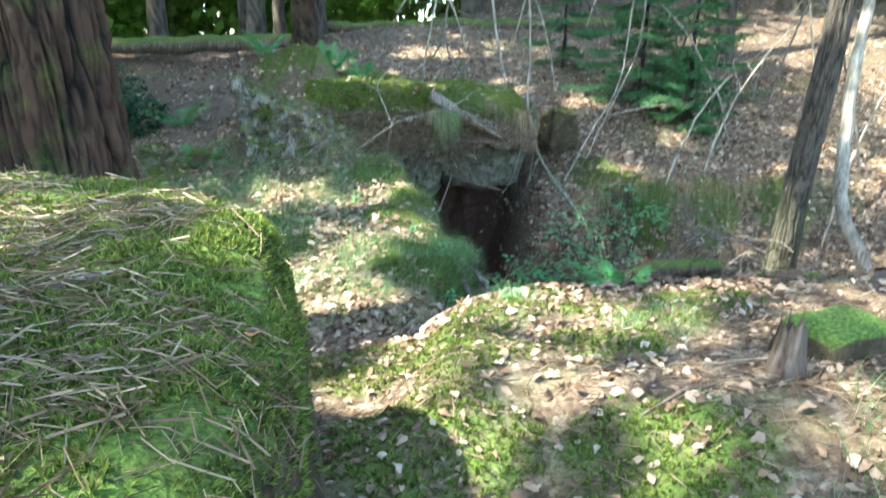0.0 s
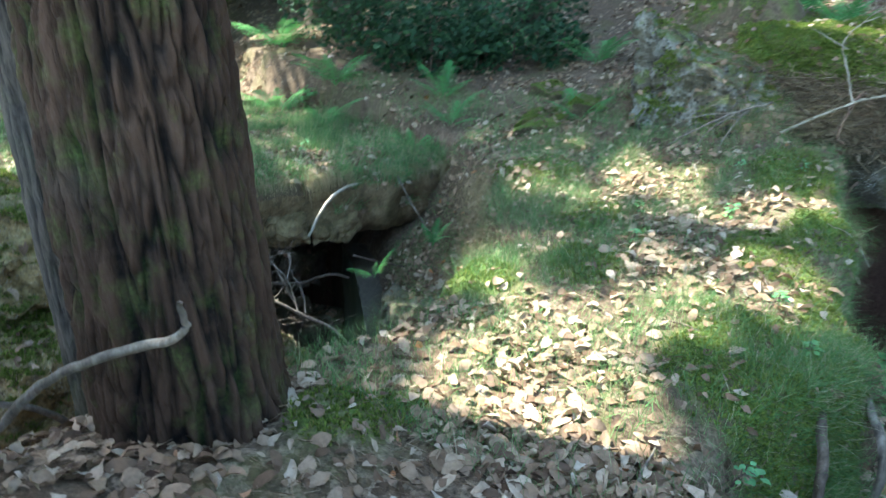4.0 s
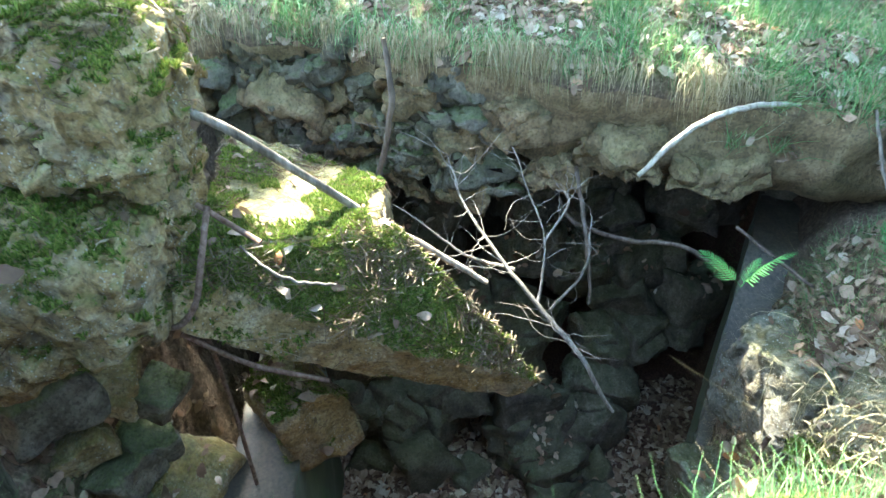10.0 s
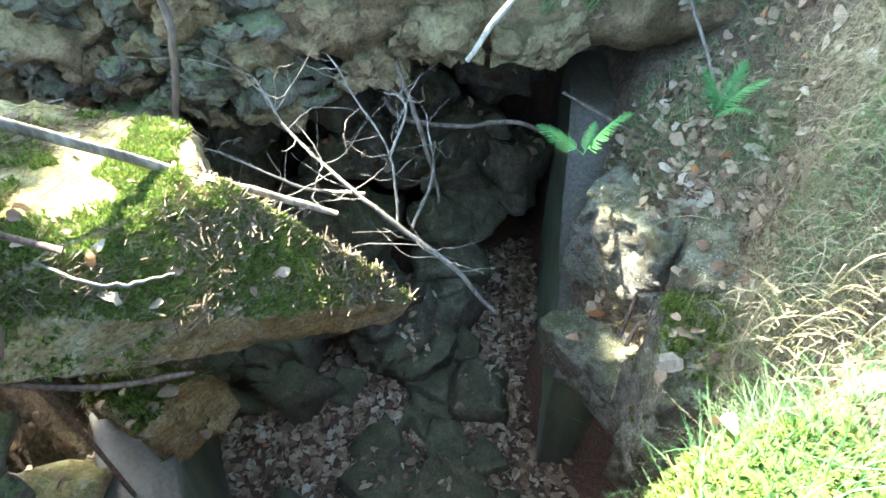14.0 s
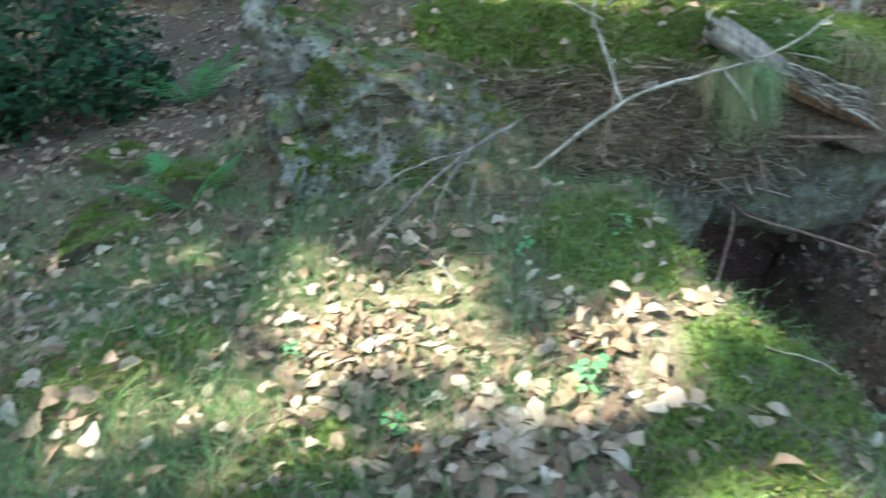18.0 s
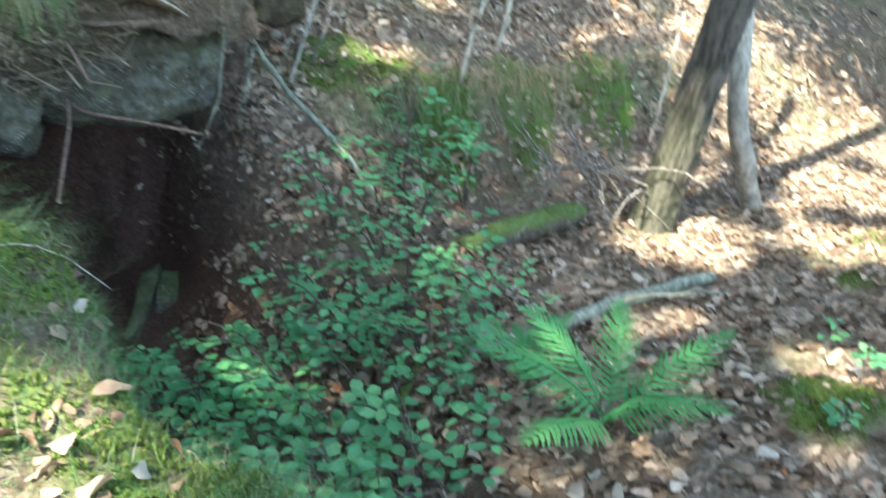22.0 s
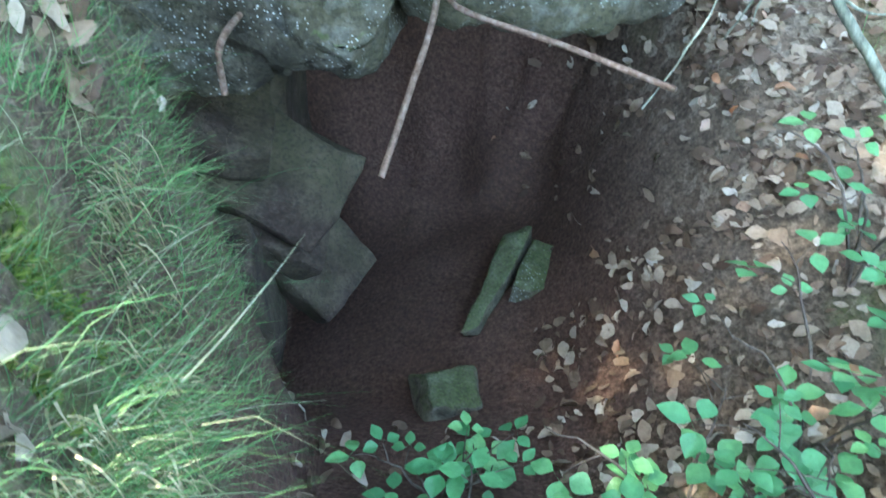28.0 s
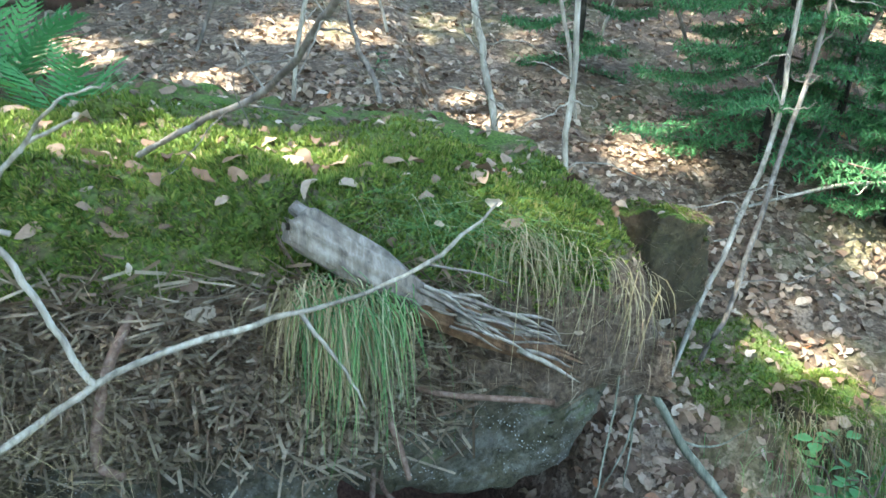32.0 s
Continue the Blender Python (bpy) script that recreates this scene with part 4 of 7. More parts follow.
# rubble face under the roof's lip
rs = np.random.RandomState(5)
for k in range(120):
    # dark stones left standing where the roof's earth has fallen away
    y, e = rs.uniform(2.25, 4.05), rs.uniform(0.07, 0.22) * (1.3 if k < 20 else 1.0)
    zc = -0.30 - 0.75 * rs.rand()
    rock("rubble_stone", box8(float(lip_x(y)) - 0.06 + rs.uniform(-0.07, 0.05) - 0.10 * (-zc - 0.3), y, zc, 0.22, e * rs.uniform(1.0, 1.7), e * rs.uniform(0.5, 0.9), rs.uniform(-25, 25), rs.uniform(-16, 16), rs.uniform(-25, 25), 0.1, 0.35, 600 + k), ("stone", "darkstone", "earthface")[k % 3],
         "dark rough stone of the rubble wall under the grass", group="stones under the roof", n=9, rough=0.04, seed=100 + k, chip=0.5, fine=0.9, exact=True, freq=5.0, round_=0.02)
for k, (y, dz, sy, sz, t) in enumerate(((5.12, -0.40, 0.48, 0.13, 4), (4.66, -0.42, 0.38, 0.22, -6), (4.22, -0.34, 0.34, 0.16, 8), (3.98, -0.50, 0.30, 0.18, -8), (4.42, -0.56, 0.26, 0.12, -4))):
    # larger stones bedded in the roof's edge
    x = float(lip_x(y)) - 0.145
    rock("rubble_stone", box8(x, y, float(plateau(x, y)) + dz, 0.34, sy, sz, t - 14, 2 * (k % 3) - 2, 14 - 5 * (k % 4), 0.2, 0.3, 70 + k), "earthface", "flat tan stone bedded in the earth of the roof's edge", group="stones under the roof", n=22, rough=0.05, seed=90 + k, chip=0.5, fine=0.9, exact=True, freq=3.6, round_=0.10)
for k in range(30):
    x, y = rs.uniform(-5.0, -2.5), rs.uniform(3.1, 4.85)
    s = rs.uniform(0.14, 0.42) * (1.0 if x > -3.7 else 0.8)
    rock("fallen_stone", box8(x, y, -3.1 + s * 0.22, s * 1.2, s, s * 0.7, rs.uniform(0, 180), rs.uniform(-15, 15), rs.uniform(-15, 15), 0.15, 0.2, k + 60), "darkstone",
         "dark stone on the chamber floor", group="stones on the chamber floor", n=7, rough=0.05, seed=200 + k)
for k in range(80):
    # heap that closes the chamber's back
    x = rs.uniform(-5.4, -3.75)
    y = rs.uniform(3.2, 4.7 + 0.56 * (-2.85 - x))
    s = rs.uniform(0.2, 0.42)
    rock("fallen_stone", box8(x, y, -3.0 + (-(x + 3.8)) * 1.0 + s * 0.1, s * 1.2, s, s * 0.75, rs.uniform(0, 180), rs.uniform(-25, 25), rs.uniform(-25, 25), 0.15, 0.3, k + 160), "darkstone",
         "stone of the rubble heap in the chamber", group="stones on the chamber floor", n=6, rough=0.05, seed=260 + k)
for k, (x, y, z, sx, sy, sz, t) in enumerate([(-2.92, 5.32, -1.42, 0.62, 0.46, 0.50, 12), (-2.62, 5.20, -1.96, 0.86, 0.56, 0.34, 8), (-2.45, 5.45, -1.40, 0.6, 0.5, 0.6, 40), (-2.60, 5.62, -1.6, 0.6, 0.5, 0.6, 10), (-2.15, 5.05, -1.45, 0.5, 0.5, 0.7, 60), (-2.18, 5.25, -2.1, 0.6, 0.6, 0.6, 20)]):
    rock("debris_rock", box8(x, y, z, sx, sy, sz, t, 8, -6, 0.15, 0.15, 300 + k), "debris", "brown-grey conglomerate rock in the debris slope", group="rocks on the debris slope", n=22, rough=0.03, seed=310 + k, chip=0.5, fine=1.0, freq=3.0, exact=True, round_=0.02)
rock("opening_stone", [(0.16, 7.74, -1.66), (0.24, 7.76, -1.66), (0.50, 8.26, -1.60), (0.34, 8.24, -1.62), (0.14, 7.72, -1.62), (0.22, 7.74, -1.60), (0.50, 8.24, -1.42), (0.36, 8.24, -1.46)], "stone", "pale pointed stone lying under the slab", group="stones under the slab", n=12, rough=0.02, seed=340, exact=True, freq=4)
rock("opening_stone", box8(0.50, 8.02, -1.56, 0.20, 0.34, 0.16, -20, 18, 10, 0.25, 0.2, 331), "grey", "pale crusted stone lying under the slab", group="stones under the slab", n=12, rough=0.03, seed=341, exact=True, freq=4)
rock("opening_stone", box8(0.10, 7.42, -1.68, 0.30, 0.26, 0.18, 10, 10, 10, 0.25, 0.2, 335), "stone", "greenish stone half sunk in the earth under the slab", group="stones under the slab", n=12, rough=0.03, seed=345, exact=True, freq=4)
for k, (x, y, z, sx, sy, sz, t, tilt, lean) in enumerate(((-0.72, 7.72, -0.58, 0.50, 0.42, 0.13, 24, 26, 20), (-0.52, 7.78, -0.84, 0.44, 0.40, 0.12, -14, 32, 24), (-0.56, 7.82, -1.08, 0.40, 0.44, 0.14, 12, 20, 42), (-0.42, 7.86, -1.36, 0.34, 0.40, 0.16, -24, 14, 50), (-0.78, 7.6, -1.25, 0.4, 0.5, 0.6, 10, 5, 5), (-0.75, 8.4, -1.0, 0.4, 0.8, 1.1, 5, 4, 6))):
    rock("opening_stone", box8(x, y, z, sx, sy, sz, t, tilt, lean, 0.15, 0.22, 350 + k), "shaded_redstone", "flat angular stone stacked beside the opening", group="stones under the slab", n=10, rough=0.018, seed=352 + k, chip=0.3, exact=True, freq=3.5, round_=0.02)
# ---- trees ----
def bark_cells(A, Z, r, freq):
    """Plates of bark round a trunk: 0 in the furrows that wander up it to 1 on the plates, and a level for each plate."""
    k = r * freq
    c, q = np.cos(A), np.sin(A)
    wide = fbm(c * 13 * k, q * 13 * k, Z * 1.5 * freq, 82, 2)
    thin = fbm(c * 30 * k, q * 30 * k, Z * 4.2 * freq, 88, 2)
    furrow = np.clip(np.abs(wide) * 6.5, 0, 1) * (0.35 + 0.65 * np.clip(np.abs(thin) * 6.0, 0, 1))
    level = np.round(3 * pnoise(c * 22 * k, q * 22 * k, Z * 6 * freq, 84)) / 3
    return furrow ** 0.8, level


def pine_trunk(x, y, z0, r, h, lean, material, name, label, segs=340, rings=560, depth=0.030, flare=0.25, cat="tree", freq=1.0):
    """A trunk with deep plates of bark. lean: metres that the top moves by in x and y."""
    t = np.linspace(0, 1, rings) ** 1.6
    zz = z0 + t * h
    ang = np.arange(segs) * 2 * math.pi / segs
    rad = r * (1 - 0.45 * t) + r * flare * np.exp(-(zz - z0) / 0.35)
    A, Z = np.meshgrid(ang, zz, indexing="xy")
    R = rad[:, None] * np.ones(segs)
    R = R * (1 + 0.10 * fbm(np.cos(A) * 1.2, np.sin(A) * 1.2, Z * 0.6, 81))
    g, level = bark_cells(A, Z, r, freq)
    R = R + depth * (g - 0.8) + depth * 0.5 * level * g + depth * 0.30 * fbm(np.cos(A) * 60 * r * freq, np.sin(A) * 60 * r * freq, Z * 16 * freq, 85)
    tt = t[:, None]
    v = np.stack([x + lean[0] * tt + R * np.cos(A), y + lean[1] * tt + R * np.sin(A), Z], -1).reshape(-1, 3)
    ob = part("trunk", v, grid_faces(rings, segs, True)[:, ::-1], M[material], None)
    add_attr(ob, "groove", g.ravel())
    tree = tagged(new(name), label, cat)
    ob.parent = tree
    return tree


def crown(tree, centre, radius, count, rng, size=0.24, floor=None):
    """Clumps of leaves in an uneven crown; gaps let sun patches through."""
    count = int(count * 1.45)
    p = rng.normal(size=(count, 3))
    p = p / np.linalg.norm(p, axis=1)[:, None] * rng.rand(count, 1) ** 0.45
    p = p * np.array(radius) + np.array(centre)
    k = p[:, :2] - np.array(SUN_DIR)[:2] / SUN_DIR.z * p[:, 2:3]
    p = p[~sun_gap(k[:, 0], k[:, 1])]
    v, f = scatter(CLUMPS, p, np.tile([0, 0, 1.0], (len(p), 1)), rng.uniform(0.7, 1.3, len(p)) * size, 1.0, tilt=0.5, rng=rng)
    part("crown", v, f, M["canopy"], tree)


def clump_templates(count=5, leaves=8, rng=np.random.RandomState(77)):
    out = []
    quad = np.array([(-0.5, 0, 0), (0, -0.3, 0.08), (0.5, 0, 0), (0, 0.3, 0.08)])
    for _ in range(count):
        pcs = []
        for _ in range(leaves):
            m = np.array(pose(0, 0, 0, rng.uniform(-50, 50), rng.uniform(-50, 50), rng.uniform(0, 360)).to_3x3())
            pcs.append(((quad * rng.uniform(0.5, 0.85)) @ m.T + rng.uniform(-0.55, 0.55, 3), np.array([(0, 1, 2, 3)])))
        out.append(join(pcs))
    return out


CLUMPS = clump_templates()
# single openings cut in the unseen leaf roof, named by the ground they light
SUN_SPOTS = [(-3.34, 3.29, 0.10), (-3.52, 3.50, 0.12), (-3.60, 3.85, 0.10), (-0.20, 5.45, -0.04), (-0.27, 5.80, -0.05), (-0.15, 5.12, -0.02), (-0.32, 6.05, -0.04), (-0.14, 4.85, 0.0), (0.9, 4.7, -0.02), (1.25, 5.0, 0.0), (1.0, 5.15, -0.06), (1.5, 4.4, 0.0), (1.5, 5.35, -0.04), (0.25, 2.9, 0.14), (0.55, 2.7, 0.1), (-0.05, 2.5, 0.1), (-0.2, 3.0, 0.06), (-0.28, 5.2, 0.1), (-0.18, 4.8, 0.08), (-0.5, 5.6, 0.06), (-1.55, 4.15, 0.18), (-1.3, 5.85, 0.12), (-0.95, 3.3, 0.12), (-0.75, 4.7, 0.05), (-1.05, 3.65, 0.13), (-0.8, 4.0, 0.10), (-0.5, 3.55, 0.10), (-0.55, 4.35, 0.12), (-0.3, 3.1, 0.08), (1.9, 5.4, 0.1), (2.0, 4.7, 0.1), (-1.2, 5.2, 0.03), (-1.9, 5.3, 0.08), (-5.1, 3.7, 0.5), (-2.9, 3.2, 0.1), (-3.6, 4.6, 0.2),
             (2.8, 6.1, 0.3), (3.6, 5.5, 0.35), (4.8, 6.2, 0.6), (6.2, 7.0, 0.9), (2.35, 10.0, 0.22), (2.1, 8.2, 0.14), (-0.2, 8.0, 0.10), (0.1, 8.1, 0.12), (0.4, 8.15, 0.10), (-0.45, 7.95, 0.06), (1.5, 10.6, 0.2), (-0.2, 10.2, 0.15), (3.3, 9.0, 0.15), (0.6, 11.5, 0.4), (-1.2, 11.0, 0.4), (-9, 9, 1.2), (-6, 14, 1.0)]


def sun_gap(x, y):
    """Where the unseen leaf roof is cut open: thin over terrace, mound and pit, close over the trench and the bank."""
    n_ = fbm(x * 5.2, y * 5.2, 0, 93) + 0.4 * fbm(x * 0.7, y * 0.7, 0, 95)
    thin = step(0.1, -0.5, x) * step(6.9, 6.3, y) * step(-9, -7, x) + 0.46 * step(2.4, 3.0, x) * step(3.5, 4.5, y) * step(7.6, 6.6, y) + 0.92 * step(3.3, 2.6, y)
    trench = step(-0.4, -0.1, x) * step(2.2, 1.8, y * 0 + x) * step(4.3, 4.7, y) * step(7.6, 7.2, y)
    out = n_ > 0.50 - 0.34 * trench - 0.62 * np.clip(thin, 0, 1)
    out &= ~((x > 0.0) & (x < np.where(y < 5.3, 0.5, 1.2)) & (y > 4.5) & (y < 7.6) & (n_ < 0.5))
    out &= ~((x > -1.0) & (x < -0.45) & (y > 5.95) & (y < 6.7) & (n_ < 0.5))
    out &= np.hypot(x + 3.80, y - 2.85) > 0.30
    out &= ~((x > -2.6) & (x < -0.85) & (y > 0.8) & (y < 2.8))
    out &= ~((x > -3.7) & (x < -1.95) & (y > 4.25) & (y < 6.2) & (n_ < 0.42))
    out &= np.hypot(x + 3.72, y - 2.2) > 0.42
    for sx, sy, sr in SUN_SPOTS:
        out |= np.hypot(x - sx, y - sy) < (sr + 0.18) * (1 + 0.6 * fbm(x * 4, y * 4, 0, 91))
    return out


trs = np.random.RandomState(19)
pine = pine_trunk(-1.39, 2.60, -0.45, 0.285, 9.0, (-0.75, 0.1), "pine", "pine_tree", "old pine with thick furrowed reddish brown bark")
crown(pine, (-2.0, 2.8, 9.5), (3.2, 3.2, 1.8), 1500, trs)
second = pine_trunk(-2.02, 2.55, float(height(-2.02, 2.55)) - 0.1, 0.10, 8.5, (-0.5, 0.0), "bark", "forest_tree", "slender dark tree with lichen behind the old pine", 90, 260, 0.012, 0.3, freq=1.6)
crown(second, (-2.5, 2.6, 8.2), (1.8, 1.8, 1.2), 300, trs)
lean_tree = pine_trunk(3.42, 6.64, -1.1, 0.13, 7.5, (0.15, -1.1), "bark", "leaning_tree", "slender grey tree with moss at its foot", 90, 260, 0.016, 0.35, freq=1.4)
crown(lean_tree, (4.3, 6.2, 7.5), (2.6, 2.6, 1.6), 1000, trs)
for k, (x, y, r, h, lx, ly, mat_, cr) in enumerate([(-5.3, 13.2, 0.17, 12, 0.2, 0, "bark", 3.0), (-3.7, 13.4, 0.13, 12, -0.1, 0.1, "bark", 2.6), (-3.3, 14.4, 0.12, 12, 0.0, 0, "bark", 2.6), (-2.3, 13.3, 0.12, 12, 0.1, 0, "bark", 2.6),
                                                    (-2.45, 12.6, 0.2, 13, -0.2, 0.3, "pine", 3.2), (-6.3, 12.2, 0.25, 13, 0.1, 0, "bark", 3.4), (-4.75, 4.9, 0.16, 10, -0.5, 0.2, "bark", 0), (-8.5, 9.0, 0.2, 12, 0, 0, "bark", 3.2),
                                                    (4.6, 11.6, 0.16, 12, 0, 0, "bark", 3.0), (7.5, 9.5, 0.2, 12, 0.3, 0, "bark", 3.4), (2.8, 14.5, 0.18, 12, 0, 0, "bark", 3.2), (0.6, 15.0, 0.2, 13, 0, 0, "bark", 3.4), (9.0, 4.0, 0.22, 12, 0, 0, "bark", 3.4),
                                                    (-11.0, 3.0, 0.2, 12, 0, 0, "bark", 3.2), (-6.5, -1.5, 0.22, 12, 0, 0, "bark", 3.6), (1.5, -4.0, 0.25, 13, 0, 0, "bark", 3.8), (6.0, -1.5, 0.22, 12, 0, 0, "bark", 3.6), (-2.5, -6.5, 0.25, 13, 0, 0, "bark", 4.0),
                                                    (-9.5, 15.5, 0.2, 12, 0, 0, "bark", 3.2), (7.0, 14.5, 0.22, 13, 0, 0, "bark", 3.6), (-13.5, 9.5, 0.22, 12, 0, 0, "bark", 3.4), (11.5, 10.5, 0.2, 12, 0, 0, "bark", 3.4)]):
    if k == 6:
        continue
    z0 = float(height(x, y)) - 0.15
    tr_ = pine_trunk(x, y, z0, r, h, (lx, ly), mat_, "forest_tree", "brown rough-barked tree trunk on the bank" if mat_ == "pine" else "dark straight forest tree trunk", 20, 60, 0.012, 0.3, freq=1.5)
    crown(tr_, (x + lx, y + ly, z0 + h - 1.5), (cr, cr, 2.0), int(95 * cr * cr), trs)
# trees added to the west so that their unseen crowns shade the clearing
for x, y, r, h, cr in ((-6.9, 0.8, 0.24, 9.5, 3.4), (-8.2, 5.2, 0.24, 9.5, 3.4), (-7.4, 8.6, 0.2, 10, 3.2), (-5.2, -3.6, 0.24, 10, 3.4), (-3.4, 12.9, 0.17, 10, 2.8), (-11.0, 6.5, 0.25, 12, 3.6), (-9.3, 2.2, 0.2, 10, 3.2)):
    z0 = float(height(x, y)) - 0.15
    tr_ = pine_trunk(x, y, z0, r, h, (0.3, 0.1), "bark", "forest_tree", "dark forest tree added so its broad crown shades the clearing", 20, 60, 0.012, 0.3, freq=1.5)
    crown(tr_, (x + 0.3, y, z0 + h - 1.2), (cr, cr, 1.8), int(125 * cr * cr), trs)

# taller tree added south-west of the roof, its crown shading the trench slab
slab_shade = pine_trunk(-9.2, 6.0, -0.5, 0.26, 17.0, (0.9, -0.6), "bark", "forest_tree", "tall dark tree added behind the roof to shade the trench", 20, 60, 0.012, 0.3, freq=1.5)
crown(slab_shade, (-8.3, 5.4, 15.5), (3.0, 3.0, 1.8), 1150, trs)
# another added tree: its crown keeps the sun off the trench shrubs
low_shade = pine_trunk(-9.6, 2.8, -0.5, 0.24, 15.5, (1.1, -0.6), "bark", "forest_tree", "tall dark tree added behind the roof to shade the trench", 20, 60, 0.012, 0.3, freq=1.5)
crown(low_shade, (-8.5, 2.2, 14.0), (2.3, 2.3, 1.3), 900, trs)
# unseen crown set aside from its trunk to shade the upper bank
bank_shade = pine_trunk(-5.0, 9.7, 0.2, 0.15, 13.0, (1.2, -1.7), "bark", "forest_tree", "dark slender forest tree on the far bank", 20, 60, 0.012, 0.3, freq=1.5)
crown(bank_shade, (-3.8, 7.9, 12.0), (2.8, 2.8, 1.5), 1100, trs)

# ---- sticks, logs, rods ----
def stick(name, pts, material, label, category="branch", group="", twigs=(), sides=6, wiggle=0.012, knots=0.25, seed=0, per=6):
    """A branch through points (x, y, z, radius); twigs are further such lines, each a part."""
    v, f = tube(pts, sides, per, wiggle, seed, knots)
    ob = thing(name, v, f, M[material], label, category, group)
    for k, t in enumerate(twigs):
        tv, tf = tube(t, 5, per, wiggle, seed + k + 1, knots)
        part("twig", tv, tf, M[material], ob)
    return ob


def g(x, y, up=0.0):
    return (x, y, float(height(x, y)) + up)


def side_twigs(line, count, rng, length, droop=0.0, r=0.004):
    """Random thin twigs that leave a line of points."""
    line = smooth_line(line, 6)
    out = []
    for _ in range(count):
        k = rng.randint(len(line) // 4, len(line))
        p, d = line[k, :3], rng.normal(size=3)
        d[2] = d[2] * 0.6 + 0.25
        d /= np.linalg.norm(d)
        l = length * rng.uniform(0.4, 1.0)
        q = p + d * l * 0.5 + rng.normal(size=3) * l * 0.1
        e = p + d * l + rng.normal(size=3) * l * 0.16 - np.array([0, 0, droop * l])
        out.append([(*p, r), (*q, r * 0.75), (*e, r * 0.3)])
    return out


wr = np.random.RandomState(23)
# by the pine
stick("dead_branch", [(-0.93, 2.36, 0.60, 0.007), (-0.945, 2.37, 0.52, 0.010), (-1.02, 2.34, 0.465, 0.012), (-1.17, 2.24, 0.40, 0.013), (-1.34, 2.14, 0.27, 0.014), (-1.52, 2.02, 0.05, 0.015), (-1.75, 1.9, -0.2, 0.02)], "twig",
      "bare grey curved branch leaning against the pine", seed=3)
stick("fallen_stick", [(-1.5, 1.95, 0.25, 0.010), (-1.75, 2.25, -0.05, 0.012), (-2.0, 2.5, -0.5, 0.012)], "twig", "grey stick leaning behind the pine")
# pit
stick("peeled_stick", [(-2.80, 2.98, 0.02, 0.015), (-2.90, 3.18, -0.15, 0.016), (-3.10, 3.50, -0.56, 0.016), (-3.1, 3.75, -0.74, 0.014), (-3.08, 3.98, -0.90, 0.010)], "twig", "pale peeled stick lying across the broken slab", seed=5, wiggle=0.006)
main = [(-2.66, 4.42, -1.21, 0.008), (-2.76, 4.30, -1.02, 0.012), (-2.92, 4.18, -0.92, 0.013), (-3.10, 4.02, -0.78, 0.010), (-3.30, 3.90, -0.66, 0.007), (-3.55, 3.85, -0.58, 0.003)]
tw = [[(-2.95, 4.16, -0.9, 0.008), (-3.1, 4.2, -0.72, 0.006), (-3.3, 4.15, -0.6, 0.005), (-3.5, 4.12, -0.52, 0.004)],
      [(-3.05, 4.08, -0.82, 0.010), (-3.2, 3.9, -0.85, 0.008), (-3.3, 3.72, -0.74, 0.005), (-3.4, 3.6, -0.72, 0.003)],
      [(-2.92, 4.2, -0.92, 0.009), (-3.2, 4.4, -0.95, 0.008), (-3.45, 4.48, -0.85, 0.004)],
      [(-3.1, 4.2, -0.72, 0.007), (-3.2, 4.3, -0.6, 0.006), (-3.45, 4.3, -0.7, 0.004)]] + side_twigs(main, 26, wr, 0.38, r=0.003)
for t in list(tw[:4]):
    tw += side_twigs(t, 11, wr, 0.24, r=0.0022)
main = [(a, b, c, 0.8 * d) for a, b, c, d in main]
tw = [[(a, b, c, 0.75 * d) for a, b, c, d in t] for t in tw]
stick("dead_bough", main, "twig", "bare dead bough with many forked twigs hanging over the pit", twigs=tw, seed=6)
stick("white_stick", [(-3.40, 4.63, -0.62, 0.010), (-3.42, 4.78, -0.46, 0.013), (-3.47, 4.95, -0.385, 0.013), (-3.53, 5.17, -0.375, 0.012), (-3.58, 5.34, -0.40, 0.009)], "paletwig", "white bleached stick resting on the roof's edge", seed=7, wiggle=0.008)
stick("thin_stick", [(-3.28, 5.45, -0.30, 0.006), (-3.18, 5.5, -0.5, 0.007), (-3.02, 5.54, -0.72, 0.006)], "twig", "thin grey stick on the debris slope")
for pts, lab in (([(-3.72, 4.45, -0.75, 0.010), (-3.62, 4.48, -0.92, 0.011), (-3.48, 4.5, -1.1, 0.010), (-3.36, 4.5, -1.28, 0.006)], "root hanging from the roof's edge"),
                 ([(-3.85, 4.42, -1.0, 0.008), (-3.78, 4.5, -1.1, 0.012), (-3.68, 4.75, -1.14, 0.012), (-3.56, 4.95, -1.1, 0.011), (-3.48, 5.08, -1.14, 0.009)], "root running along under the roof"),
                 ([(-3.62, 3.60, -0.1, 0.010), (-3.55, 3.62, -0.35, 0.013), (-3.6, 3.55, -0.7, 0.013), (-3.72, 3.48, -1.0, 0.010)], "root hanging down the rubble face"),
                 ([(-3.55, 5.2, -1.0, 0.008), (-3.3, 5.3, -1.02, 0.008), (-3.1, 5.35, -1.0, 0.006)], "root running along under the roof")):
    stick("root", pts, "darktwig", "bare brown " + lab, "root", "roots under the roof", seed=8)
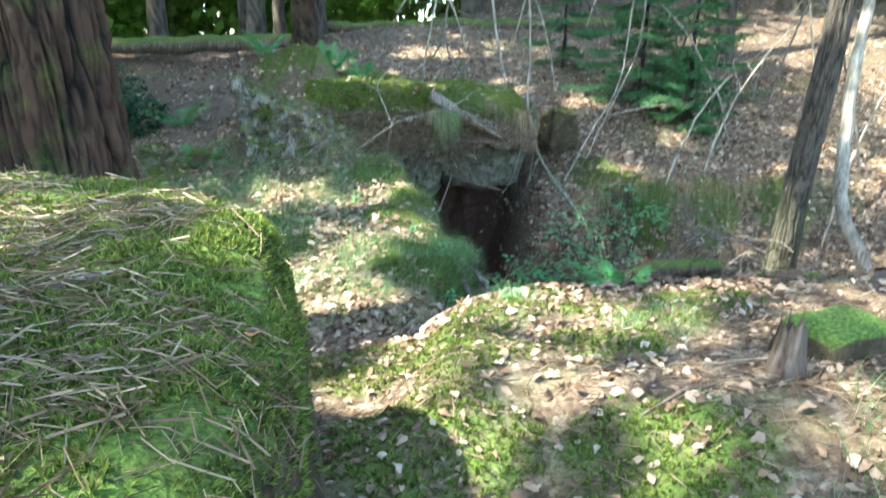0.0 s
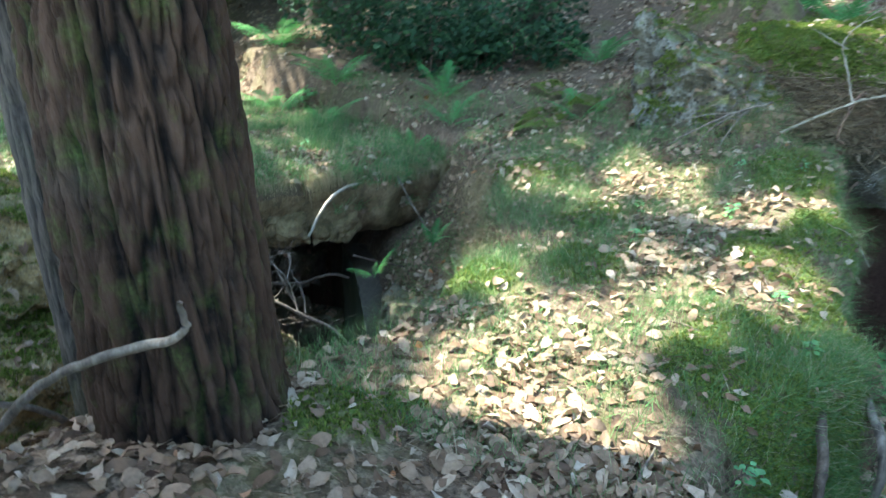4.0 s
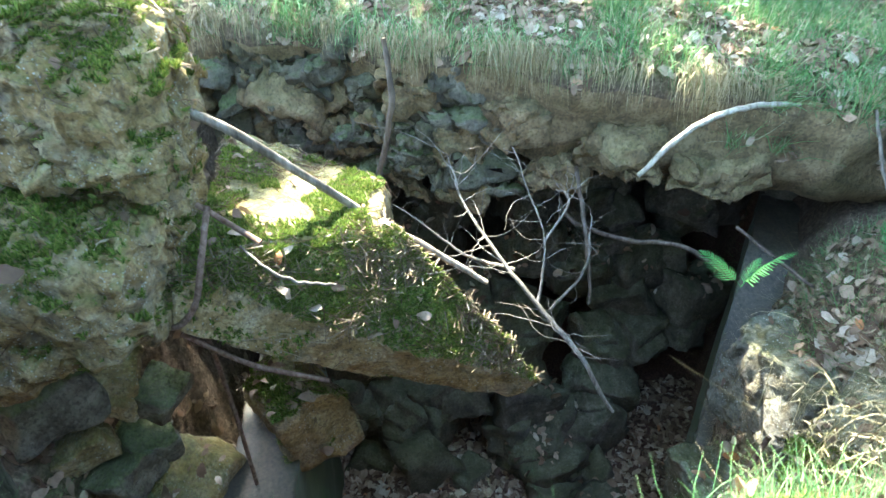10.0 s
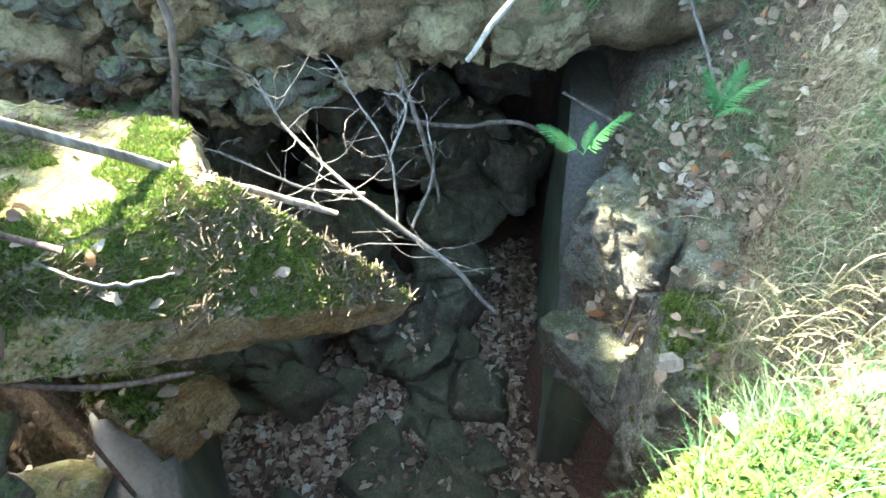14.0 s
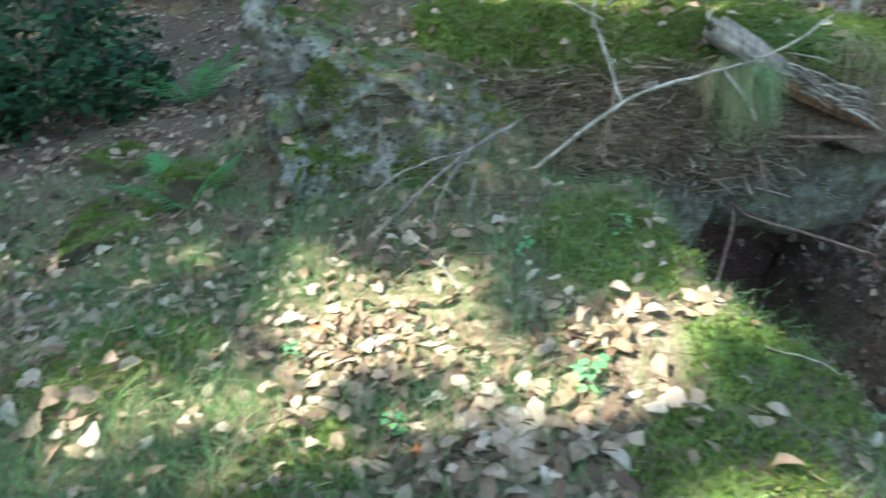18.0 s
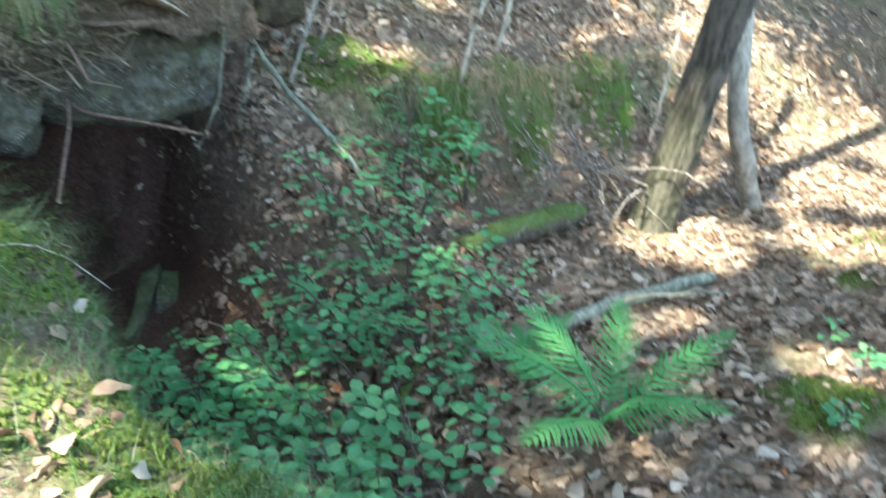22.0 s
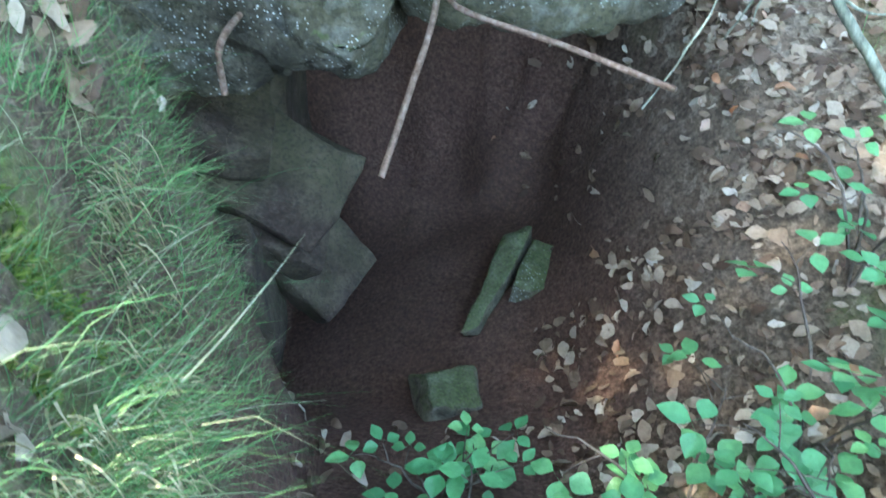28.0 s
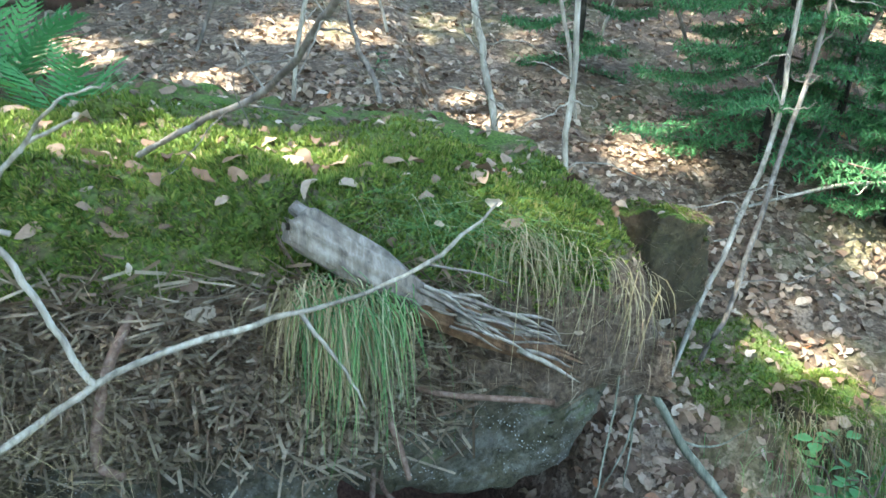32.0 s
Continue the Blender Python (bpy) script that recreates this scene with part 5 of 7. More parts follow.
for pts in ([(-2.64, 3.12, -0.24, 0.010), (-2.55, 3.1, -0.36, 0.010), (-2.52, 3.06, -0.5, 0.010), (-2.54, 2.98, -0.6, 0.010), (-2.6, 2.9, -0.62, 0.010)],
            [(-2.75, 3.05, -0.30, 0.009), (-2.67, 3.24, -0.39, 0.009)],
            [(-2.62, 2.95, -0.70, 0.009), (-2.62, 3.15, -0.85, 0.009), (-2.68, 3.38, -1.0, 0.009)],
            [(-2.72, 2.98, -0.7, 0.009), (-2.74, 3.0, -1.2, 0.009), (-2.72, 3.02, -1.7, 0.009)],
            [(-2.55, 4.98, -1.25, 0.010), (-2.52, 4.92, -1.45, 0.010)],
            [(-2.42, 4.86, -1.35, 0.009), (-2.46, 4.96, -1.3, 0.009), (-2.34, 5.02, -1.36, 0.009), (-2.2, 5.05, -1.32, 0.009)]):
    v, f = tube(pts, 8, 6)
    thing("reinforcing_bar", v, f, M["rust"], "bent rusty reinforcing bar sticking out of broken concrete", "steel bar", "bars by the pit")
stick("mossy_twig", [(-2.66, 3.18, -0.40, 0.004), (-2.6, 3.28, -0.45, 0.005), (-2.63, 3.36, -0.52, 0.005), (-2.66, 3.45, -0.55, 0.004)], "twig", "short pale twig on the moss of the slab")
# bars of the trench slab
for pts in ([(0.16, 7.62, 0.31, 0.009), (0.20, 7.33, 0.30, 0.009), (0.56, 7.20, 0.315, 0.009)],
            [(0.10, 7.60, -0.02, 0.009), (0.08, 7.36, -0.12, 0.009), (0.02, 7.22, -0.26, 0.009), (-0.05, 7.08, -0.42, 0.009)],
            [(0.12, 7.60, -0.08, 0.008), (0.14, 7.38, -0.10, 0.008), (0.40, 7.24, -0.15, 0.008), (0.64, 7.10, -0.20, 0.008)],
            [(0.12, 7.55, 0.22, 0.009), (0.12, 7.30, 0.24, 0.010), (0.15, 7.26, 0.16, 0.010), (0.18, 7.25, 0.06, 0.008)],
            [(-0.40, 7.45, -0.1, 0.009), (-0.42, 7.20, -0.12, 0.009), (-0.43, 7.18, -0.24, 0.009)],
            [(-0.52, 7.3, 0.55, 0.012), (-0.55, 7.16, 0.45, 0.013), (-0.58, 7.13, 0.25, 0.013), (-0.52, 7.12, 0.2, 0.010)]):
    v, f = tube(pts, 8, 5)
    thing("reinforcing_bar", v, f, M["rust"], "straight rusty reinforcing bar sticking out of the slab", "steel bar", "bars of the trench slab")
# rotten log and branches on the slab
def split_log(p0, p1, r, seed, rings=60, sides=48):
    """A weathered log: grain ridges along it, deep splits, jagged broken ends. Vertices, quads."""
    p0, p1 = np.array(p0, float), np.array(p1, float)
    d = (p1 - p0) / np.linalg.norm(p1 - p0)
    e1 = np.cross(d, (0, 0, 1.0))
    e1 /= np.linalg.norm(e1)
    e2 = np.cross(e1, d)
    A, T = np.meshgrid(np.arange(sides) * 2 * math.pi / sides, np.linspace(0, 1, rings), indexing="xy")
    ca, sa = np.cos(A), np.sin(A)
    grain = fbm(ca * 5, sa * 5, T * 0.9, seed) + 0.5 * fbm(ca * 14, sa * 14, T * 1.5, seed + 4)
    split = np.exp(-((np.mod(A - 1.2 + 0.25 * T, 6.283) - 1.0) / 0.14) ** 2) * step(0.75, 0.2, T) + 0.7 * np.exp(-((np.mod(A + 1.3, 6.283) - 3.1) / 0.12) ** 2)
    R = r * (1 + 0.34 * grain - 0.6 * np.clip(split, 0, 1)) * (1 - 0.35 * step(0.5, 1.0, T)) * (0.25 + 0.75 * step(-0.01, 0.02, T))
    jag = 0.14 * fbm(ca * 2.2, sa * 2.2, 0.5, seed + 9) * step(0.35, 0.0, T) + 0.3 * fbm(ca * 3, sa * 3, 0.2, seed + 12) * step(0.6, 1.0, T)
    t = (T + jag)[..., None]
    flat = np.where(sa > 0.1, 1.0, 0.85)
    v = p0 + (p1 - p0) * t + (R * ca)[..., None] * e1 + (R * sa * flat)[..., None] * e2
    return v.reshape(-1, 3), grid_faces(rings, sides, True)[:, ::-1]


rot = tagged(new("rotten_log"), "split grey rotten log shedding splinters over the slab's edge", "log")
part("trunk_end", *split_log((-0.12, 7.27, 0.79), (0.22, 7.29, 0.565), 0.062, 31), M["rotten"], rot)
part("heartwood", *split_log((0.10, 7.31, 0.60), (0.64, 7.38, 0.34), 0.048, 35), M["redrot"], rot, "crumbling reddish brown heartwood")
for k in range(34):
    u, o = wr.uniform(0.05, 0.75), wr.uniform(-0.055, 0.065, 3)
    c = np.array([0.12, 7.26, 0.64]) * (1 - u) + np.array([0.64, 7.34, 0.38]) * u + o * (1, 0.6, 0.9)
    e = np.array([0.52, 0.06, -0.25]) * wr.uniform(0.15, 0.42) + wr.normal(size=3) * 0.02
    w = wr.uniform(0.002, 0.008)
    sv, sf = tube([(*c, w), (*(c + e * 0.5 + (0, -0.008, 0.01)), w * 0.9), (*(c + e), 0.001)], 4, 4, 0.006, k, 0.3)
    part("splinter", sv, sf, M["rotten"] if k % 3 else M["paletwig"], rot)
stick("long_branch", [(-0.92, 6.80, 0.24, 0.008), (-0.66, 6.95, 0.42, 0.008), (-0.45, 7.03, 0.54, 0.0075), (-0.2, 7.08, 0.61, 0.007), (0.04, 7.1, 0.67, 0.005), (0.22, 7.12, 0.76, 0.005), (0.36, 7.18, 0.87, 0.003)], "paletwig",
      "pale bare branch leaning against the slab", twigs=[[(-0.52, 7.0, 0.51, 0.008), (-0.60, 6.98, 0.72, 0.007), (-0.66, 6.97, 0.88, 0.006), (-0.6, 7.0, 1.0, 0.005), (-0.5, 7.02, 1.06, 0.003)],
                                                         [(-0.62, 6.97, 0.85, 0.006), (-0.75, 6.9, 0.92, 0.004), (-0.85, 6.85, 0.98, 0.002)],
                                                         [(-0.6, 7.0, 1.0, 0.004), (-0.5, 6.95, 1.1, 0.003), (-0.42, 6.95, 1.13, 0.002)], [(-0.1, 7.09, 0.63, 0.006), (0.0, 7.06, 0.5, 0.004), (0.05, 7.05, 0.4, 0.002)]], seed=11, wiggle=0.01)
fan = [(-0.95, 6.72, 0.48, 0.008), (-1.1, 6.55, 0.42, 0.008), (-1.25, 6.35, 0.33, 0.006), (-1.4, 6.15, 0.2, 0.004)]
stick("twig_fan", fan, "twig", "fan of dead grey twigs leaning on the boulder", twigs=[[(-1.12, 6.55, 0.41, 0.006), (-1.2, 6.3, 0.30, 0.004), (-1.22, 6.15, 0.16, 0.002)], [(-1.12, 6.55, 0.41, 0.006), (-1.35, 6.4, 0.36, 0.004), (-1.55, 6.25, 0.24, 0.002)],
      [(-1.05, 6.6, 0.44, 0.005), (-1.1, 6.35, 0.28, 0.004), (-1.08, 6.2, 0.15, 0.002)]] + side_twigs(fan, 8, wr, 0.3, 0.5, 0.003), seed=12)
arch = [(-0.62, 7.65, 0.86, 0.008), (-0.4, 7.55, 0.98, 0.009), (-0.2, 7.45, 1.09, 0.009), (-0.08, 7.3, 1.22, 0.009), (0.0, 7.15, 1.36, 0.010), (0.05, 7.1, 1.7, 0.011)]
stick("arching_twig", arch, "twig", "thin bare arching twig over the mossy slab", twigs=side_twigs(arch, 12, wr, 0.35, 0.3, 0.003), seed=13)
corner = [(0.86, 7.62, 0.72, 0.008), (0.95, 7.66, 0.45, 0.010), (1.06, 7.74, 0.22, 0.011), (1.10, 7.78, 0.05, 0.010)]
stick("leaning_branch", [(1.0, 7.7, 0.30, 0.013), (1.12, 7.78, 0.06, 0.016), (1.28, 7.75, -0.2, 0.018), (1.48, 7.68, -0.45, 0.018), (1.64, 7.58, -0.68, 0.018), (1.76, 7.45, -0.95, 0.02), (1.86, 7.28, -1.2, 0.02)], "greentwig",
      "algae-green branch leaning from the slab's corner into the trench", twigs=[[(*p[:3], p[3] * 0.7) for p in corner], [(1.05, 7.72, 0.22, 0.006), (1.0, 7.6, 0.0, 0.005), (0.95, 7.5, -0.2, 0.002)],
      [(1.1, 7.76, 0.1, 0.006), (1.02, 7.66, -0.12, 0.004), (0.92, 7.6, -0.28, 0.002)], [(0.95, 7.66, 0.45, 0.006), (0.85, 7.45, 0.2, 0.004), (0.75, 7.3, -0.1, 0.003), (0.6, 7.2, -0.3, 0.002)], [(1.28, 7.75, -0.2, 0.006), (1.5, 7.85, -0.3, 0.004), (1.7, 7.9, -0.25, 0.002)]], seed=14)
stick("dark_branch", [(0.55, 7.42, 0.52, 0.008), (0.8, 7.5, 0.3, 0.009), (1.1, 7.7, 0.08, 0.009)], "darktwig", "dark thin branch across the slab's corner")
# trench floor
mv, mf = tube([(2.05, 6.86, -1.06, 0.085), (2.3, 6.85, -1.0, 0.095), (2.6, 6.83, -0.96, 0.09), (2.92, 6.84, -0.95, 0.075)], 16, 10, 0.03, 15, 0.35)
ROCKS.append((mv, mf))
thing("mossy_log", mv, mf, M["mosslog"], "short rotting log covered with moss in the trench", "log")
stick("pale_log", [(*g(1.45, 5.95, 0.03), 0.028), (*g(1.9, 5.92, 0.05), 0.034), (*g(2.4, 5.88, 0.06), 0.04), (*g(3.05, 5.85, 0.06), 0.036)], "greentwig", "long pale dead branch lying on the leaves", "log",
      twigs=[[(*g(2.2, 5.9, 0.06), 0.015), (*g(2.5, 5.7, 0.12), 0.012), (*g(2.8, 5.55, 0.1), 0.006)]], sides=9, seed=16, wiggle=0.03)
stick("brown_log", [(*g(0.55, 5.2, 0.05), 0.03), (*g(0.75, 5.5, 0.04), 0.032), (*g(1.0, 5.85, 0.04), 0.03), (*g(1.3, 6.1, 0.03), 0.02)], "mosslog", "dull brown branch at the foot of the mound", "log", sides=9, seed=17)
stick("root_end", [(0.22, 4.62, -0.28, 0.018), (0.34, 4.52, -0.45, 0.02), (0.36, 4.45, -0.75, 0.015)], "twig", "bare root hanging down the mound's side", "root")
stick("root_end", [(0.12, 4.25, -0.2, 0.02), (0.2, 4.1, -0.4, 0.022), (0.2, 4.0, -0.7, 0.016)], "darktwig", "bare root hanging down the mound's side", "root")
bent = [(-0.26, 5.70, 0.06, 0.0022), (-0.12, 5.62, 0.05, 0.0022), (0.0, 5.54, -0.06, 0.0016)]
stick("bent_twig", bent, "paletwig", "thin bent twig in the grass of the mound's edge")
stick("crest_stick", [(*g(-0.15, 2.95, 0.03), 0.018), (*g(0.2, 2.9, 0.03), 0.02), (*g(0.5, 2.92, 0.02), 0.018)], "twig", "grey stick along the terrace edge")
for k in range(34):
    a, x, y = wr.uniform(0, 6.28), wr.uniform(-2.0, 4.5), wr.uniform(0.9, 7.2)
    l = wr.uniform(0.12, 0.4)
    dx, dy = math.cos(a) * l, math.sin(a) * l
    zs = [float(height(x + s * dx, y + s * dy)) for s in (-0.5, 0, 0.5)]
    if max(zs) - min(zs) > 0.12 or min(zs) < -1.5:
        continue
    stick("fallen_twig", [(x - dx / 2, y - dy / 2, zs[0] + 0.012, 0.005), (x + wr.uniform(-0.03, 0.03), y, zs[1] + 0.025, 0.006), (x + dx / 2, y + dy / 2, zs[2] + 0.014, 0.003)], "twig" if k % 3 else "darktwig",
          "short dead twig lying on the forest floor", group="twigs on the ground", seed=40 + k, per=4, sides=5)
# twigs on the mossy block and tangle at the leaning tree
for k, (a, b) in enumerate((((-0.95, 1.05), (-0.70, 1.3)), ((-0.62, 0.85), (-0.42, 1.02)), ((-1.1, 1.2), (-0.8, 1.15)), ((-0.8, 0.95), (-0.55, 0.72)))):
    stick("fallen_twig", [(*a, 0.86, 0.004), ((a[0] + b[0]) / 2, (a[1] + b[1]) / 2 + 0.02, 0.885, 0.005), (*b, 0.86, 0.003)], "twig", "short pale twig on the mossy block", group="twigs on the ground", per=4, sides=5)
tang = [(3.3, 6.62, -0.75, 0.012), (3.0, 6.75, -0.62, 0.010), (2.7, 6.9, -0.6, 0.006)]
stick("twig_tangle", tang, "twig", "tangle of dry twigs at the foot of the leaning tree", twigs=side_twigs(tang, 44, wr, 0.65, 0.1, 0.006) + [[(3.3, 6.6, -0.8, 0.01), (3.05, 6.5, -0.7, 0.007), (2.8, 6.45, -0.85, 0.004)]], seed=18)
# saplings on the bank
SAP = [[(1.51, 8.32, -0.30, 0.012), (1.85, 8.6, 0.25, 0.014), (2.21, 8.9, 0.74, 0.014), (2.4, 9.15, 1.49, 0.013), (2.45, 9.25, 2.6, 0.010)],
       [(1.66, 8.38, -0.30, 0.011), (1.83, 8.42, 0.09, 0.013), (2.2, 8.8, 0.7, 0.014), (2.52, 9.1, 1.35, 0.013), (2.62, 9.25, 2.6, 0.010)],
       [(1.12, 8.72, 0.3, 0.014), (1.07, 8.8, 0.75, 0.015), (1.1, 8.88, 1.31, 0.014), (1.02, 8.95, 2.5, 0.012)],
       [(0.90, 9.32, 0.4, 0.022), (0.82, 9.45, 0.95, 0.022), (0.74, 9.6, 1.42, 0.02), (0.55, 9.7, 2.6, 0.016)],
       [(0.30, 9.62, 0.5, 0.018), (0.2, 9.8, 0.95, 0.018), (0.08, 10.05, 1.2, 0.016), (0.0, 10.2, 1.7, 0.006)]]
for x, y, lx, ly, h in ((-0.3, 9.8, 0.3, 0.2, 1.9), (1.7, 10.4, -0.5, 0.4, 2.2), (3.2, 9.9, 0.4, -0.5, 2.3), (3.8, 9.0, -0.8, 0.3, 2.0), (2.2, 11.6, 0.6, 0.0, 2.2), (4.6, 9.8, 0.5, -0.4, 2.4), (3.2, 8.3, 0.5, -0.3, 1.8),
                        (0.4, 11.4, -0.7, 0.2, 2.0), (-1.0, 10.6, 0.9, 0.3, 2.0), (1.2, 12.2, 0.5, 0.3, 2.0), (3.8, 11.5, -0.7, 0.2, 2.3), (5.2, 8.4, -0.6, 0.2, 2.4), (4.4, 7.6, 0.6, 0.4, 2.2), (5.6, 10.5, -0.4, 0.2, 2.4), (2.9, 10.9, -0.9, -0.3, 1.7), (2.6, 7.9, 0.5, 0.2, 1.4)):
    b = g(x, y, -0.08)
    SAP.append([(*b, 0.014), (b[0] + lx * 0.3, b[1] + ly * 0.2, b[2] + h * 0.35, 0.015), (b[0] + lx * 0.8, b[1] + ly * 0.6, b[2] + h * 0.7, 0.012), (b[0] + lx * 1.5, b[1] + ly, b[2] + h, 0.008)])
for k, pts in enumerate(SAP):
    stick("bare_sapling", pts, "paletwig" if k % 3 != 1 else "twig", "thin bare pale sapling on the bank", "sapling", "saplings on the bank", side_twigs(pts, 7 if k < 5 else 14, wr, 0.55, 0.1, 0.005), seed=60 + k, wiggle=0.03)
stick("dead_tree", [(4.42, 6.5, -1.15, 0.075), (3.95, 6.56, -0.25, 0.065), (3.94, 6.68, 0.5, 0.06), (3.98, 6.75, 1.4, 0.055), (4.15, 6.8, 3.0, 0.045)], "paletwig", "pale barkless dead trunk beside the leaning tree", "dead tree", sides=12, seed=80, wiggle=0.03)
stick("horizontal_twig", [(2.15, 8.9, 0.45, 0.008), (2.7, 8.95, 0.56, 0.009), (3.3, 9.0, 0.58, 0.006)], "paletwig", "pale thin branch caught on the bank", twigs=side_twigs([(2.15, 8.9, 0.45, 0.01), (2.7, 8.95, 0.56, 0.01), (3.3, 9.0, 0.58, 0.006)], 6, wr, 0.3), seed=81)
bv, bf = tube([(-2.2, 13.6, 1.72, 0.10), (0.5, 13.4, 1.72, 0.12), (3.0, 13.3, 1.75, 0.12), (5.6, 13.5, 1.85, 0.10)], 14, 10, 0.1, 82, 0.25)
thing("fallen_log", bv, bf, M["mosslog"], "long dark fallen log along the top of the bank", "log")
bv, bf = tube([(-6.6, 12.3, 1.35, 0.13), (-4.6, 12.1, 1.36, 0.14), (-2.6, 12.2, 1.42, 0.12)], 14, 10, 0.1, 83, 0.25)
thing("fallen_log", bv, bf, M["mosslog"], "dark fallen log under the trees at the bank's top", "log")
# stump by the first steps
sv, sf = split_log((0.885, 1.60, 0.22), (0.91, 1.63, 0.53), 0.046, 84, 40, 40)
ROCKS.append((sv, sf))
thing("rotten_stump", sv, sf, M["darktwig"], "small dark rotten stump with a mossy top", "stump")
rock("mossy_stone", box8(1.14, 1.80, 0.40, 0.34, 0.24, 0.16, 20, 5, 0, 0.2, 0.1, 91), "mossrock", "low stone under a cap of moss by the stump", n=18, seed=92, exact=True, rough=0.02, round_=0.2)

# ---- ferns ----
def frond_mesh(rng, pairs=19, width=0.22, arch=0.25):
    """A fern frond of unit length along x: midrib and toothed leaflets. Vertices, quads."""
    pcs = []
    n = 9
    ts = np.linspace(0, 1, n)
    mid = np.stack([ts * (1 - 0.12 * arch), 0 * ts, arch * (1.25 * ts - 1.25 * ts ** 2.2)], -1)
    rib = np.concatenate([mid, np.linspace(0.007, 0.001, n)[:, None]], 1)
    pcs.append(tube(rib, 4, 2))
    for k in range(pairs):
        t = 0.16 + 0.82 * k / (pairs - 1)
        b = np.array([np.interp(t, ts, mid[:, a]) for a in range(3)])
        l = width * (math.sin(math.pi * min(1, 0.22 + 0.80 * t)) ** 0.8) * rng.uniform(0.9, 1.08) + 0.012
        for s in (-1, 1):
            ang = math.radians(62 - 22 * t + rng.uniform(-5, 5))
            d = np.array([math.cos(ang), s * math.sin(ang), -0.18 + rng.uniform(-0.08, 0.08)])
            w = 0.30 / pairs
            v = []
            for q in range(7):
                u = q / 6
                tooth = 1.0 if q % 2 else 0.55
                ww = w * (1 - u ** 1.6) * tooth + 0.0008
                c = b + d * l * u + np.array([0.18 * l * u * u, 0, -0.10 * l * u * u])
                side = np.array([math.sin(ang), -s * math.cos(ang), 0])
                v += [c - side * ww, c + side * ww]
            pcs.append((np.array(v), grid_faces(7, 2)))
    return join(pcs)


frs = np.random.RandomState(3)
FRONDS = [mesh_of("frond", *frond_mesh(frs, 17 + 2 * (k % 2), 0.20 + 0.02 * k, 0.18 + 0.07 * k), M["fern"]) for k in range(4)]


def fern(x, y, z, fronds, length, spread=45, label="green fern with arching fronds on the forest floor", seed=0, turn=None, group="ferns"):
    rs_ = np.random.RandomState(seed)
    ob = tagged(new("fern"), label, "fern", group)
    ob.matrix_world = pose(x, y, z)
    for k in range(fronds):
        a = (360 * k / fronds if turn is None else turn[k % len(turn)]) + rs_.uniform(-14, 14)
        f_ = new("frond", FRONDS[rs_.randint(4)])
        f_.parent = ob
        s = length * rs_.uniform(0.75, 1.1)
        f_.matrix_local = pose(0, 0, 0, rs_.uniform(-12, 12), -spread + rs_.uniform(-14, 14), a) @ Matrix.Scale(s, 4)
    return ob


fern(1.44, 5.08, max(float(height(1.44, 5.08)) - 0.02, -0.76), 7, 0.62, 34, seed=1, label="large bright green fern in the trench")
fern(1.62, 5.85, -1.10, 4, 0.34, 40, seed=2, label="small green fern beside the pale branch")
fern(1.5, 5.6, -1.0, 4, 0.4, 55, seed=3)
small_fern = fern(-3.14, 5.06, -1.02, 0, 0.3, 25, seed=4, label="small fern growing over the chamber wall")
for rx, ry, rz, s in ((10, -58, 40, 0.32), (-8, -8, 205, 0.26), (5, -35, 130, 0.16)):
    f_ = new("frond", FRONDS[1])
    f_.parent = small_fern
    f_.matrix_local = pose(0, 0, 0, rx, ry, rz) @ Matrix.Scale(s, 4)
fern(-2.93, 5.5, -0.82, 6, 0.26, 48, seed=5, label="little fern on the debris slope")
fern(-1.45, 8.85, 0.78, 9, 0.72, 50, seed=6, label="fresh green fern on the bank behind the boulder")
fern(-0.95, 8.3, 0.75, 6, 0.5, 50, seed=7)
for k, (x, y, l, n) in enumerate(((-6.4, 6.6, 0.8, 8), (-5.7, 6.9, 0.7, 7), (-7.0, 6.0, 0.8, 8), (-4.2, 7.05, 0.5, 6), (-3.7, 6.6, 0.45, 6), (-2.4, 6.7, 0.4, 5), (-7.4, 4.2, 0.8, 8), (-6.8, 3.2, 0.7, 7), (-6.5, 2.4, 0.7, 7), (-3.9, 6.3, 0.35, 5), (-5.2, 6.3, 0.5, 6),
                                  (4.9, 5.0, 0.6, 7), (4.4, 4.6, 0.5, 6), (-2.0, 7.9, 0.45, 6), (-7.6, 7.6, 0.8, 8), (-3.2, 8.4, 0.6, 7), (-4.6, 8.6, 0.7, 7), (-5.3, 1.2, 0.7, 7), (0.75, 4.25, 0.42, 6))):
    fern(x, y, float(height(x, y)) - 0.02 if not (-6.6 < x < -3.4 and 2.4 < y < 6.4) else float(plateau(x, y)) + 0.05, n, l, 34, seed=20 + k)


# ---- leafy shrubs ----
def bush_leaf(rng, length=1.0, width=0.6, fold=0.2, droop=0.2):
    v = []
    xs = np.linspace(0, 1, 7)
    ws = np.array([0.04, 0.62, 0.96, 1.0, 0.82, 0.45, 0.02]) * width / 2
    for x, w in zip(xs, ws):
        for s in (-1, -0.5, 0, 0.5, 1):
            tooth = 1 + 0.05 * rng.uniform(-1, 1)
            v.append((x * length, s * w * tooth, abs(s) * w * fold * 1.5 - droop * x * x + 0.015 * rng.uniform(-1, 1)))
    return np.array(v), grid_faces(7, 5)


brs = np.random.RandomState(31)


